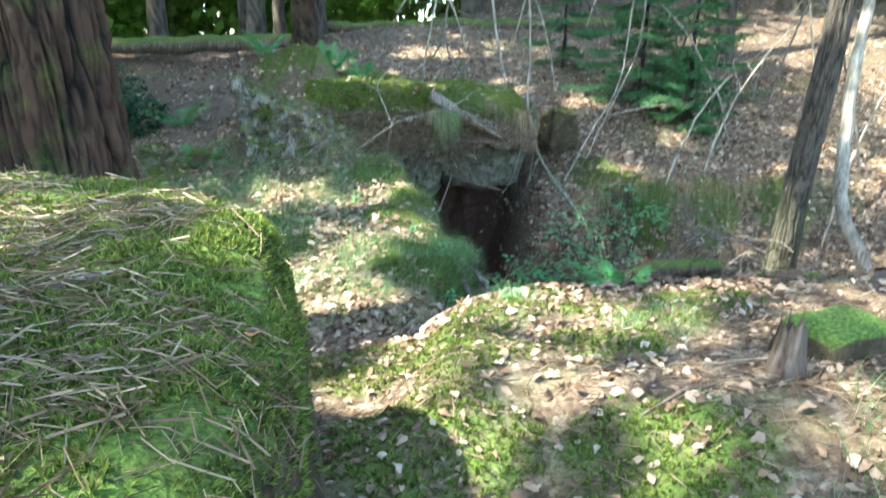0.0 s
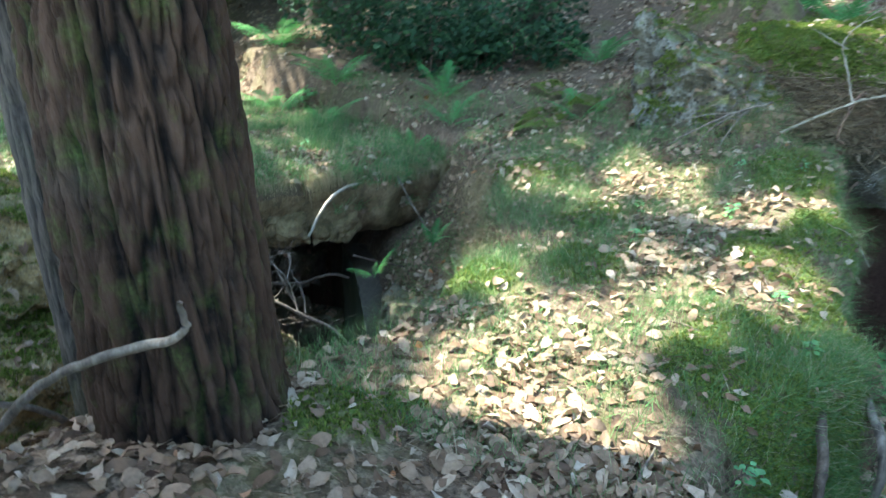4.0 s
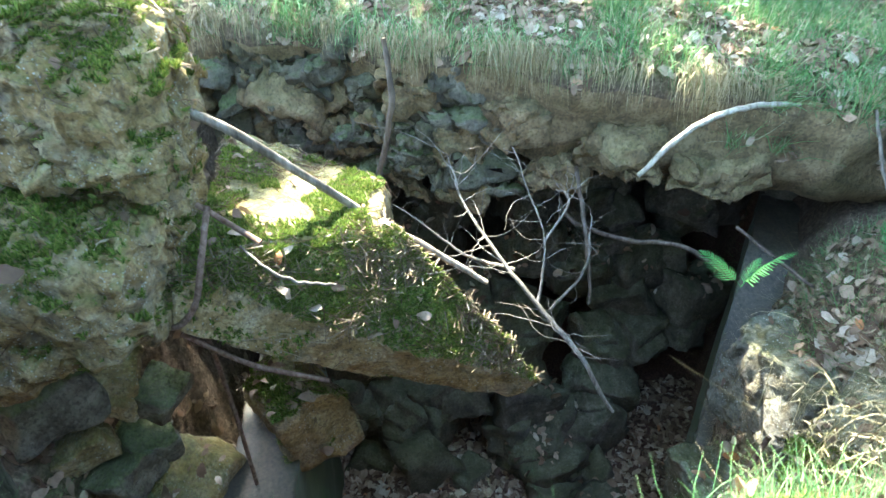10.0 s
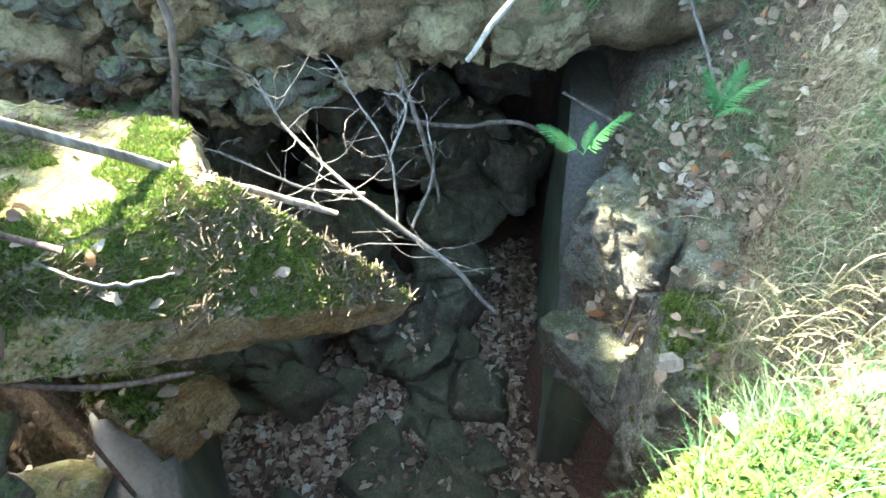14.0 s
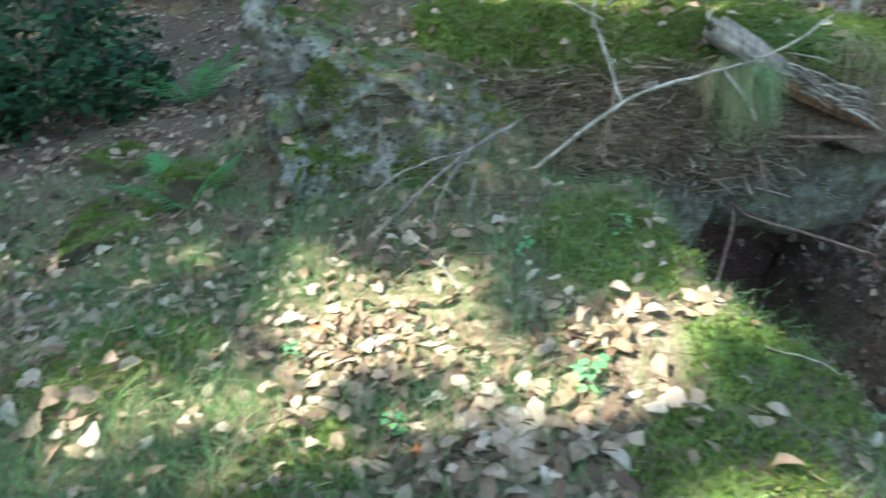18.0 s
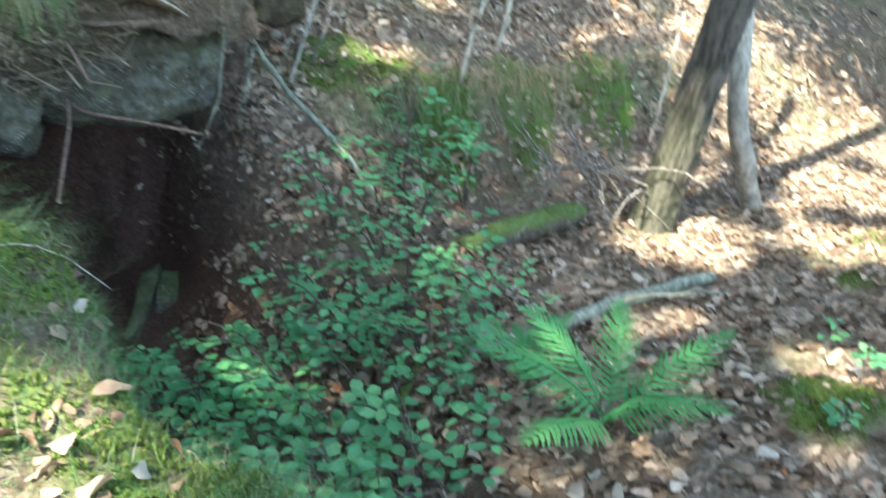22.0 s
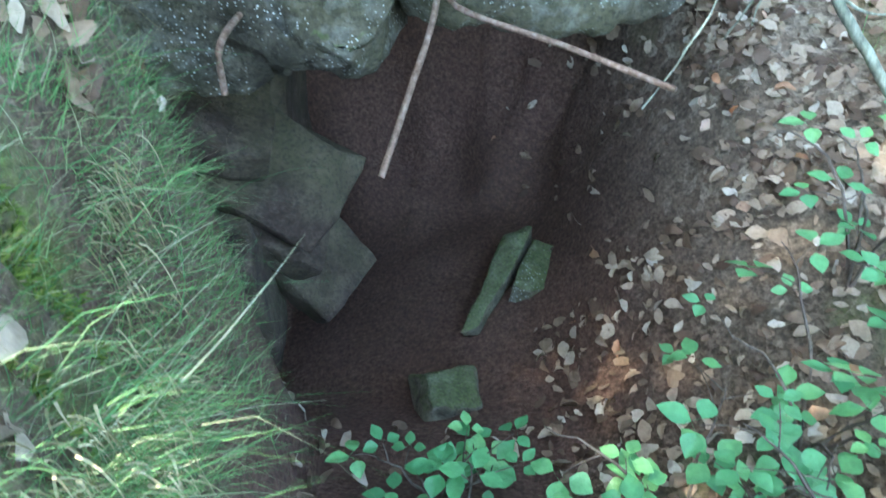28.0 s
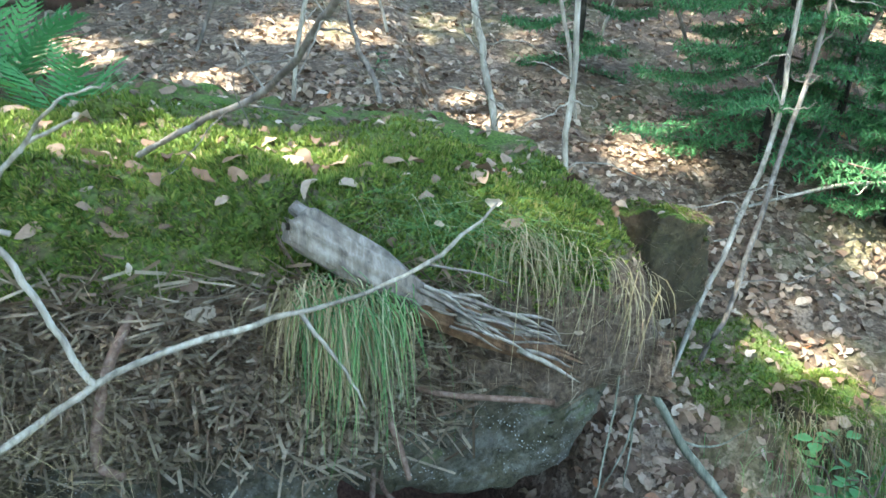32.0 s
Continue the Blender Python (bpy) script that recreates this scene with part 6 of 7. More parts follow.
def compound_leaf(rng):
    """Three rounded leaflets at the end of one stalk."""
    pcs = []
    for a, l in ((-88, 0.54), (0, 0.66), (88, 0.54)):
        v, f = bush_leaf(rng, l * rng.uniform(0.85, 1.1), rng.uniform(0.40, 0.48), rng.uniform(0.02, 0.2), rng.uniform(0.0, 0.14))
        v = v + (0.17, 0, 0)
        m = np.array(pose(0, 0, 0, rng.uniform(-8, 8), rng.uniform(-8, 8), a + rng.uniform(-12, 12)).to_3x3())
        pcs.append((v @ m.T, f))
    v, f = join(pcs)
    # thin stalks hold the leaflets together
    k = len(pcs[0][0])
    return v, np.vstack([f, [(1, 2, k + 2, k + 1), (k + 2, k + 3, 2 * k + 3, 2 * k + 2)]])


LEAF_MESHES = [mesh_of("leaf", *compound_leaf(brs), M["bush"]) for _ in range(6)]


def shrub(x, y, z, radius, height_, leaves, seed, label="low leafy green shrub in the trench", stems=4, size=0.094, name="leafy_shrub", group="shrubs in the trench"):
    """Stems that arch out and level sprays of leaves."""
    rs_ = np.random.RandomState(seed)
    ob = tagged(new(name), label, "shrub", group)
    ob.matrix_world = pose(x, y, z)
    made = 0
    per = max(1, leaves // stems)
    for k in range(stems):
        a = 6.283 * k / stems + rs_.uniform(-0.5, 0.5)
        r = radius * rs_.uniform(0.6, 1.0)
        h = height_ * rs_.uniform(0.7, 1.1)
        line = np.array([(0, 0, -0.03, 0.006), (math.cos(a) * r * 0.3, math.sin(a) * r * 0.3, h * 0.55, 0.005), (math.cos(a) * r * 0.75, math.sin(a) * r * 0.75, h * 0.95, 0.0035), (math.cos(a) * r * 1.1, math.sin(a) * r * 1.1, h, 0.002)])
        pcs = [tube(line, 5, 4, 0.02, seed + k)]
        sm = smooth_line(line, 8)
        for q in range(per):
            c = sm[int((0.25 + 0.75 * rs_.rand()) * (len(sm) - 1)), :3]
            side = a + rs_.choice([-1, 1]) * rs_.uniform(0.5, 1.4)
            out = rs_.uniform(0.02, 0.5) * radius
            p = c + np.array([math.cos(side) * out, math.sin(side) * out, rs_.uniform(-0.02, 0.05)])
            pcs.append(tube([(*c, 0.0022), (*((c + p) / 2 + (0, 0, 0.012)), 0.0018), (*p, 0.001)], 4, 2))
            l = new("leaf", LEAF_MESHES[rs_.randint(6)])
            l.parent = ob
            l.matrix_local = pose(*p, rs_.uniform(-16, 16), rs_.uniform(-14, 14), math.degrees(side) + rs_.uniform(-50, 50)) @ Matrix.Scale(size * rs_.uniform(0.65, 1.15), 4)
        part("stem", *join(pcs), M["darktwig"], ob)
    return ob


for k, (x, y, r, h, n) in enumerate(((0.62, 5.75, 0.34, 0.35, 36), (0.95, 5.95, 0.38, 0.42, 44), (0.68, 6.2, 0.34, 0.42, 44), (1.05, 6.35, 0.38, 0.48, 48), (0.72, 6.62, 0.34, 0.5, 44), (1.3, 6.1, 0.36, 0.42, 40), (1.42, 6.5, 0.38, 0.5, 44), (1.1, 6.8, 0.34, 0.6, 42),
                                     (1.5, 6.95, 0.36, 0.62, 40), (1.7, 6.7, 0.34, 0.5, 36), (1.35, 7.25, 0.3, 0.6, 32), (1.85, 7.15, 0.3, 0.7, 34), (0.55, 5.4, 0.28, 0.3, 26), (1.75, 6.2, 0.28, 0.35, 26), (0.42, 6.0, 0.28, 0.38, 30), (0.42, 6.45, 0.26, 0.4, 28), (0.8, 5.3, 0.26, 0.3, 22), (0.34, 5.6, 0.26, 0.34, 30), (0.3, 5.9, 0.24, 0.36, 28), (0.36, 5.25, 0.24, 0.3, 24), (0.95, 5.6, 0.3, 0.34, 34), (0.16, 6.48, 0.26, 0.32, 32), (0.28, 6.22, 0.26, 0.32, 32), (0.08, 6.72, 0.2, 0.28, 20))):
    open_ = step(6.0, 6.7, y) * step(0.3, 0.7, x)
    shrub(x, y, float(height(x, y)), r * 1.1, h * (0.50 if x < 0.6 else 0.70), int(n * (0.80 - 0.34 * float(open_))), 100 + k, stems=5, size=0.118)
for k, (x, y, r, h, n) in enumerate(((2.12, 7.45, 0.32, 0.72, 60), (2.35, 7.35, 0.26, 0.5, 36), (2.0, 7.6, 0.26, 0.95, 50), (1.75, 7.45, 0.3, 0.7, 46))):
    shrub(x, y, float(height(x, y)), r, h, n // 3, 140 + k, "taller leafy shrub at the foot of the bank", size=0.125)
for k, (x, y, s) in enumerate(((-0.75, 5.55, 0.8), (-0.95, 6.15, 0.7), (-1.2, 5.35, 0.6), (-0.62, 6.3, 0.7), (-1.05, 4.95, 0.6), (0.0, 3.6, 0.9), (-0.25, 4.75, 0.8), (-0.05, 4.45, 0.8), (2.0, 4.6, 1.1), (2.35, 4.7, 1.2), (2.6, 4.95, 0.9), (0.25, 2.75, 0.8), (3.4, 4.9, 1.0), (0.2, 10.1, 1.2), (1.2, 9.6, 1.0), (-4.3, 5.3, 0.9), (-4.6, 4.3, 0.9), (-1.6, 5.7, 0.6))):
    z = float(height(x, y)) if x > -3.4 else float(plateau(x, y)) + 0.05
    shrub(x, y, z, 0.07 * s, 0.10 * s, 5, 170 + k, "small fresh green seedling among the dead leaves", 1, 0.06 * s + 0.01, "seedling", "seedlings on the forest floor")


# ---- undergrowth and far woods ----
def leaf_cloud(name, spots, count, size, material, label, category, seed, flat=0.5, templates=None):
    """A shrub of many joined leaves in uneven lobes."""
    rs_ = np.random.RandomState(seed)
    pcs, per = [], count // len(spots)
    for x, y, z, r in spots:
        p = rs_.normal(size=(per, 3))
        p = p / np.linalg.norm(p, axis=1)[:, None] * rs_.rand(per, 1) ** 0.4 * r
        p = p * (1, 1, 0.8) + (x, y, z)
        keep = fbm(p[:, 0] * 2.2 / r, p[:, 1] * 2.2 / r, p[:, 2] * 2.2 / r, seed) > -0.12
        pcs.append(p[keep])
    p = np.concatenate(pcs)
    v, f = scatter(templates or LEAVES, p, np.tile([0, 0, 1.0], (len(p), 1)), rs_.uniform(0.7, 1.3, len(p)) * size, 1.0, tilt=flat, rng=rs_)
    ob = tagged(new(name), label, category)
    part("foliage", v, f, M[material], ob)
    x, y, z, r = spots[0]
    for q, (x, y, z, r) in enumerate(spots[:3]):
        part("stem", *tube([(x, y, float(height(x, y)) - 0.05, 0.012), (x + 0.05, y, (z + float(height(x, y))) / 2, 0.010), (x, y, z + r * 0.4, 0.004)], 6, 4, 0.03, seed + q), M["darktwig"], ob)
    return ob


for k, (x, y, r) in enumerate(((-4.9, 7.6, 0.6), (-5.9, 7.9, 0.8), (-4.2, 8.2, 0.55), (-7.0, 8.4, 0.9), (-5.2, 9.4, 0.7))):
    z = float(height(x, y))
    leaf_cloud("undergrowth_bush", [(x, y, z + r * 0.7, r), (x + r * 0.8, y + 0.2, z + r * 0.5, r * 0.7), (x - r * 0.7, y - 0.1, z + r * 0.45, r * 0.7)], 1500, 0.085, "bushfar", "leafy bush under the trees, its green darkened for shade", "bush", 300 + k)
far = np.random.RandomState(51)
for k in range(46):
    a = math.radians(-15 + 250 * k / 45)
    d = far.uniform(14, 22)
    x, y = d * math.cos(a), 4 + d * math.sin(a)
    z, r = float(height(x, y)), far.uniform(1.8, 3.0)
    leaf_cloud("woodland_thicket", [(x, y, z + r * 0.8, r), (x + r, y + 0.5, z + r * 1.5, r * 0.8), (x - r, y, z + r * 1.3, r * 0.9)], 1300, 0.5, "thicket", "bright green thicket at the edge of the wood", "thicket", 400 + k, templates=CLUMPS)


# ---- young spruces on the bank ----
def spruce(x, y, h, reach, boughs, seed, label):
    rs_ = np.random.RandomState(seed)
    z0 = float(height(x, y)) - 0.05
    ob = tagged(new("young_spruce"), label, "tree")
    part("trunk", *tube([(x, y, z0, 0.03), (x + 0.03, y, z0 + h * 0.5, 0.022), (x, y, z0 + h, 0.006)], 8, 8, 0.02, seed), M["bark"], ob)
    for k in range(boughs):
        t = 0.08 + 0.86 * k / boughs
        a = k * 2.4 + rs_.uniform(-0.3, 0.3)
        l = reach * (1 - 0.75 * t) * rs_.uniform(0.75, 1.1)
        b = np.array([x, y, z0 + h * t])
        d = np.array([math.cos(a), math.sin(a), -0.12])
        line = [(*b, 0.010), (*(b + d * l * 0.5 + (0, 0, -0.04)), 0.007), (*(b + d * l + (0, 0, 0.02)), 0.002)]
        pcs = [tube(line, 5, 5, 0.01, seed + k)]
        sm = smooth_line(line, 10)[:, :3]
        pts, dirs = [], []
        for q in range(3, len(sm)):
            for s in (-1, 1):
                tl = l * 0.45 * (1 - q / len(sm)) + 0.06
                sd = np.array([math.cos(a + s * 0.9), math.sin(a + s * 0.9), -0.25 + rs_.uniform(-0.1, 0.1)])
                e = sm[q] + sd * tl
                pcs.append(tube([(*sm[q], 0.003), (*((sm[q] + e) / 2), 0.002), (*e, 0.001)], 3, 1))
                m = int(tl / 0.006)
                u = rs_.rand(m, 1)
                pts.append(sm[q] + (e - sm[q]) * u)
                nd = rs_.normal(size=(m, 3)) * 0.55 + sd * 0.5 + (0, 0, 0.12)
                dirs.append(nd)
        pts, dirs = np.concatenate(pts), np.concatenate(dirs)
        dirs /= np.linalg.norm(dirs, axis=1)[:, None]
        v, f = scatter([(np.array([(-0.10, 0, 0), (0.10, 0, 0), (0.05, 0, 1), (-0.05, 0, 1)]), np.array([(0, 1, 2, 3)]))], pts, dirs, 0.038 * rs_.uniform(0.8, 1.3, len(pts)), 1.0, rng=rs_)
        bough = part("bough", *join(pcs), M["darktwig"], ob)
        part("needles", v, f, M["spruce"], bough)
    return ob


spruce(2.75, 9.75, 2.6, 1.25, 40, 1, "young dark green spruce with drooping boughs on the bank")
spruce(3.25, 9.15, 1.2, 0.7, 22, 2, "small young spruce low on the bank")
spruce(3.6, 10.2, 2.6, 1.2, 30, 3, "young dark green spruce with drooping boughs on the bank")
spruce(1.9, 11.2, 1.6, 0.8, 14, 4, "small young spruce on the bank")

# ---- what covers the ground ----
def weight_near(p, n):
    """Favours the ground that the walk passes near."""
    d = np.hypot(p[:, 0] + 0.3, p[:, 1] - 4.8)
    return step(7.5, 2.6, d) * 0.92 + 0.08 * step(15, 7, d)


def under_roof(p):
    return (p[:, 0] < lip_x(p[:, 1]) + 0.05) * (p[:, 0] > -6.8) * (p[:, 1] > 2.3) * (p[:, 1] < 6.5) * 1.0


def under_slab(p):
    return (p[:, 0] > -1.4) * (p[:, 0] < 1.05) * (p[:, 1] > 7.25) * (p[:, 1] < 9.6) * 1.0


def open_ground(p):
    return (1 - under_roof(p)) * (1 - under_slab(p))


patch = lambda p: 0.15 + 0.85 * step(-0.22, 0.18, fbm(p[:, 0] * 2.3, p[:, 1] * 2.3, 0, 71))
pts, nr = sample(GV, GF, 33000, lambda p, n: weight_near(p, n) * (litter_mask(p) ** 1.2 + 0.06) * (0.12 + patch(p)) * (1 - 0.7 * moss_mask(p)) * (1 - 0.62 * step(2.7, 2.3, p[:, 1]) * step(-0.7, -0.4, p[:, 0])) * (n[:, 2] > 0.2) * open_ground(p) * (1 - 0.6 * in_pit(p)))
p2, n2 = sample(RV, RF, 9500, lambda p, n: (n[:, 2] > 0.6) * step(-6.6, -4.5, p[:, 0]) * patch(p))
p3, n3 = sample(CV, CF, 800, lambda p, n: np.clip(n[:, 2], 0.1, 1) * 0.25 + 1.2 * step(0.62, 0.5, p[:, 2]) * step(0.3, -0.2, p[:, 0]) * (p[:, 1] < 8))
p4, n4 = sample(GV, GF, 9000, lambda p, n: (p[:, 2] < -2.6) * (n[:, 2] > 0.5) * (p[:, 0] > -4.5) * 1.0)
p5, n5 = sample(GV, GF, 160, lambda p, n: under_slab(p) * (n[:, 2] > 0.3) * step(0.2, 0.9, p[:, 0]))
pr = [sample(v_, f_, 260 if v_[:, 1].min() > 6.3 and v_[:, 0].min() < -1.8 and np.ptp(v_[:, 0]) > 0.9 else 26, lambda p, n: (n[:, 2] > 0.55) * 1.0) for v_, f_ in ROCKS if np.ptp(v_[:, 0]) > 0.5 and not (v_[:, 1].min() > 6.9 and v_[:, 2].max() < -0.2)]
pts = np.concatenate([pts, p2, p3, p4, p5] + [a for a, b in pr])
nr = np.concatenate([nr, n2, n3, n4, n5] + [b for a, b in pr])
p6, n6 = sample(GV, GF, 9000, lambda p, n: (p[:, 0] > 3.6) * (p[:, 0] < 10) * (p[:, 1] > 3.5) * (p[:, 1] < 11) * step(10, 5, p[:, 0]) * (0.3 + patch(p)))
pb, nb = sample(GV, GF, 3600, lambda p, n: (p[:, 0] > -0.9) * (p[:, 0] < 1.6) * (p[:, 1] > 1.1) * (p[:, 1] < 3.4) * (1 - 0.5 * moss_mask(p)) * (0.25 + patch(p)))
p8, n8 = sample(GV, GF, 700, lambda p, n: (p[:, 0] > -3.4) * (p[:, 0] < -1.7) * (p[:, 1] > 5.2) * (p[:, 1] < 6.8) * (p[:, 2] > -1.6))
p7, n7 = sample(GV, GF, 1500, lambda p, n: (p[:, 0] > 0.45) * (p[:, 0] < 2.2) * (p[:, 1] > 5.0) * (p[:, 1] < 7.7) * (n[:, 2] > 0.3))
pts, nr = np.concatenate([pts, p6, pb, p7, p8]), np.concatenate([nr, n6, nb, n7, n8])
size = (0.030 + 0.052 * RNG.rand(len(pts)) ** 1.2) * (0.52 + 0.48 * np.clip(step(2.2, 2.9, pts[:, 1]) + step(-0.5, -0.8, pts[:, 0]), 0, 1))
v, f = scatter(LEAVES, pts, nr, size, 0.9, tilt=0.38, lift=0.006)
thing("leaf_litter", v, f, M["litter"], "dead beech and oak leaves strewn on the forest floor", "leaf litter", kind="stuff")

pts, nr = sample(GV, GF, 14000, lambda p, n: step(4.5, 7, np.hypot(p[:, 0] + 0.3, p[:, 1] - 4.8)) * step(19, 10, np.hypot(p[:, 0] + 0.3, p[:, 1] - 4.8)) * (0.15 + step(5.0, 8.5, p[:, 1])) * open_ground(p))
v, f = scatter(LEAVES, pts, nr, RNG.uniform(0.05, 0.10, len(pts)), 0.9, tilt=0.3, lift=0.01)
thing("bank_litter", v, f, M["litter"], "dead leaves lying thickly on the bank", "leaf litter", kind="stuff")

# moss on the ground and on stones
mp, mn = sample(GV, GF, 34000, lambda p, n: weight_near(p, n) ** 2 * np.clip(moss_mask(p) - 0.3, 0, 1) * (n[:, 2] > 0.1) * open_ground(p))
v, f = scatter(TUFTS, mp, mn, RNG.uniform(0.010, 0.024, len(mp)), 0.8, tilt=0.25)
thing("ground_moss", v, f, M["tuft"], "soft green moss growing in cushions on the ground", "moss", kind="stuff")
mp, mn = sample(CV, CF, 16000, lambda p, n: step(0.50, 0.66, p[:, 2] + 0.12 * fbm(p[:, 0] * 3, p[:, 1] * 3, 0, 66)) * step(8.7, 7.6, p[:, 1]))
v, f = scatter(TUFTS, mp, mn, RNG.uniform(0.014, 0.038, len(mp)) * (0.85 + 0.6 * fbm(mp[:, 0] * 7, mp[:, 1] * 7, mp[:, 2] * 7, 76)), 0.8, tilt=0.35)
thing("slab_moss", v, f, M["tuft"], "thick green moss over the top of the trench slab", "moss", kind="stuff")
tops = lambda p, n: step(0.60, 0.92, n[:, 2] * 0.9 + 0.5 * fbm(p[:, 0] * 4, p[:, 1] * 4, p[:, 2] * 4, 73) - 0.22 * (p[:, 1] > 6.3) * (p[:, 1] < 7.85) * (p[:, 0] < -0.8))
big = [(v_, f_) for v_, f_ in ROCKS if np.ptp(v_[:, 0]) > 0.45 and v_[:, 2].max() > -1.3 and not (v_[:, 0].max() < -1.9 and v_[:, 1].min() > 4.4 and v_[:, 1].max() < 5.9) and not (v_[:, 1].min() > 6.9 and v_[:, 2].max() < -0.2)]
mp, mn = [np.concatenate(q) for q in zip(*[sample(v_, f_, int(14000 * min(2.2, np.ptp(v_[:, 0]) * np.ptp(v_[:, 1]) / 1.2)) // (1 if v_[:, 1].max() < 4.6 else 2), tops) for v_, f_ in big])]
bp, bn = sample(*next((v_, f_) for v_, f_ in ROCKS if v_[:, 1].max() < 2.3 and np.ptp(v_[:, 0]) > 1.2), 5500, lambda p, n: step(0.58, 0.80, p[:, 2] + 0.22 * fbm(p[:, 0] * 3, p[:, 1] * 3, p[:, 2] * 3, 79)) * (p[:, 0] > -1.0) * (np.abs(n[:, 2]) < 0.7))
dp, dn = sample(*next((v_, f_) for v_, f_ in ROCKS if abs(v_[:, 0].max() + 2.54) < 0.06 and v_[:, 1].max() > 4.1), 9000, lambda p, n: step(0.12, 0.42, n[:, 2] + 0.35 * fbm(p[:, 0] * 5, p[:, 1] * 5, p[:, 2] * 5, 80)))
keep = ~((mp[:, 0] < -2.95) & (mp[:, 0] > -3.8) & (mp[:, 1] > 2.85) & (mp[:, 1] < 3.7) & (fbm(mp[:, 0] * 4, mp[:, 1] * 4, 0, 83) < 0.06) & (mp[:, 2] < -0.3))
boulder_mesh = next((v_, f_) for v_, f_ in big if v_[:, 1].min() > 6.3 and v_[:, 0].min() < -1.8 and np.ptp(v_[:, 0]) > 0.9)
lp, ln = sample(*boulder_mesh, 6500, lambda p, n: step(0.12, 0.24, fbm(p[:, 0] * 3.2, p[:, 1] * 3.2, p[:, 2] * 3.2, 84)) * step(-1.95, -1.6, p[:, 0]) * step(-0.5, 0.0, n[:, 2]))
mp, mn = np.concatenate([mp[keep], bp, dp, lp]), np.concatenate([mn[keep], bn, dn, ln])
v, f = scatter(TUFTS, mp, mn, RNG.uniform(0.010, 0.032, len(mp)) * (0.8 + 0.5 * fbm(mp[:, 0] * 9, mp[:, 1] * 9, mp[:, 2] * 9, 74)) * np.where(mp[:, 1] < 2.1, 0.72, 1.0), 0.8, tilt=0.35)
thing("stone_moss", v, f, M["tuft"], "green moss carpet on the tops of the blocks", "moss", kind="stuff")

# needles and fine litter
qt, mt = sample(GV, GF, 9000, lambda p, n: (p[:, 0] > -0.9) * (p[:, 0] < 1.7) * (p[:, 1] > 0.9) * (p[:, 1] < 3.2) * 1.0)
qs, ms = sample(GV, GF, 9000, lambda p, n: (p[:, 0] > -3.4) * (p[:, 0] < -1.5) * (p[:, 1] > 4.4) * (p[:, 1] < 6.2) * (p[:, 2] > -2.2) * step(0.93, 0.75, n[:, 2]))
q1, m1 = sample(GV, GF, 15000, lambda p, n: weight_near(p, n) ** 2 * (n[:, 2] > 0.2) * open_ground(p) * (1 - in_pit(p)))
q2, m2 = [np.concatenate(q) for q in zip(*[sample(v_, f_, int(1500 * min(1.6, np.ptp(v_[:, 0]))), lambda p, n: (n[:, 2] > 0.25) * (0.1 + step(-0.05, 0.25, fbm(p[:, 0] * 3.5, p[:, 1] * 3.5, 0, 75)))) for v_, f_ in big])]
q4, m4 = sample(*next((v_, f_) for v_, f_ in ROCKS if v_[:, 1].max() < 2.3 and np.ptp(v_[:, 0]) > 1.2), 3600, lambda p, n: (n[:, 2] > 0.4) * (0.08 + blob(p, (-0.75, 1.0, 0.42), (-0.55, 0.7, 0.3), (-1.1, 1.4, 0.3))))
qb, mb = sample(*boulder_mesh, 5200, lambda p, n: step(-0.45, 0.0, n[:, 2]) * step(-1.75, -1.40, p[:, 0] + 0.5 * fbm(p[:, 0] * 3, p[:, 1] * 3, p[:, 2] * 3, 78)))
q3, m3 = sample(CV, CF, 1800, lambda p, n: step(0.75, 0.45, p[:, 2]) * (p[:, 1] < 8) + 0.03)
wedge_mesh = next((v_, f_) for v_, f_ in ROCKS if abs(v_[:, 0].max() + 2.54) < 0.06 and v_[:, 1].max() > 4.1)
qw, mw = sample(*wedge_mesh, 2400, lambda p, n: step(0.1, 0.4, n[:, 2]) * (0.06 + step(0.02, 0.28, fbm(p[:, 0] * 5, p[:, 1] * 5, p[:, 2] * 5, 86))))
pts, nr = np.concatenate([q1, q2, q3, q4, qt, qs, qb]), np.concatenate([m1, m2, m3, m4, mt, ms, mb])
v, f = scatter(NEEDLES, pts, nr, RNG.uniform(0.025, 0.075, len(pts)), 0.85, tilt=0.26, lift=0.012)
kp, kn = sample(CV, CF, 8500, lambda p, n: step(0.68, 0.5, p[:, 2]) * step(0.5, -0.1, p[:, 0]) * (p[:, 1] < 7.8))
kp[:, 2] -= 0.16 * RNG.rand(len(kp)) ** 2
kv, kf = scatter(NEEDLES, kp, kn, RNG.uniform(0.06, 0.24, len(kp)), 0.7, tilt=0.75, lift=0.03)
thing("needle_mat", kv, kf, M["straw"], "mat of dry needles and roots over the slab's brow", "needle litter", kind="stuff")
thing("needle_litter", v, f, M["needle"], "dry pine needles and bits of twig", "needle litter", kind="stuff")

wp, wn_ = sample(*next((v_, f_) for v_, f_ in ROCKS if v_[:, 1].max() < 2.3 and np.ptp(v_[:, 0]) > 1.2), 1300, lambda p, n: (n[:, 2] > 0.4) * (0.05 + blob(p, (-0.62, 1.0, 0.36), (-0.42, 0.72, 0.26), (-0.9, 0.75, 0.36), (-1.1, 1.4, 0.3))))
STRAWS = [(t_ * (1, 0.36, 1), f_) for t_, f_ in needle_templates(5)]
v, f = scatter(STRAWS, wp, wn_, RNG.uniform(0.02, 0.06, len(wp)), 0.9, tilt=0.35, lift=0.014)
thin = [(t_ * (1, 0.28, 1), f_) for t_, f_ in needle_templates(5)]
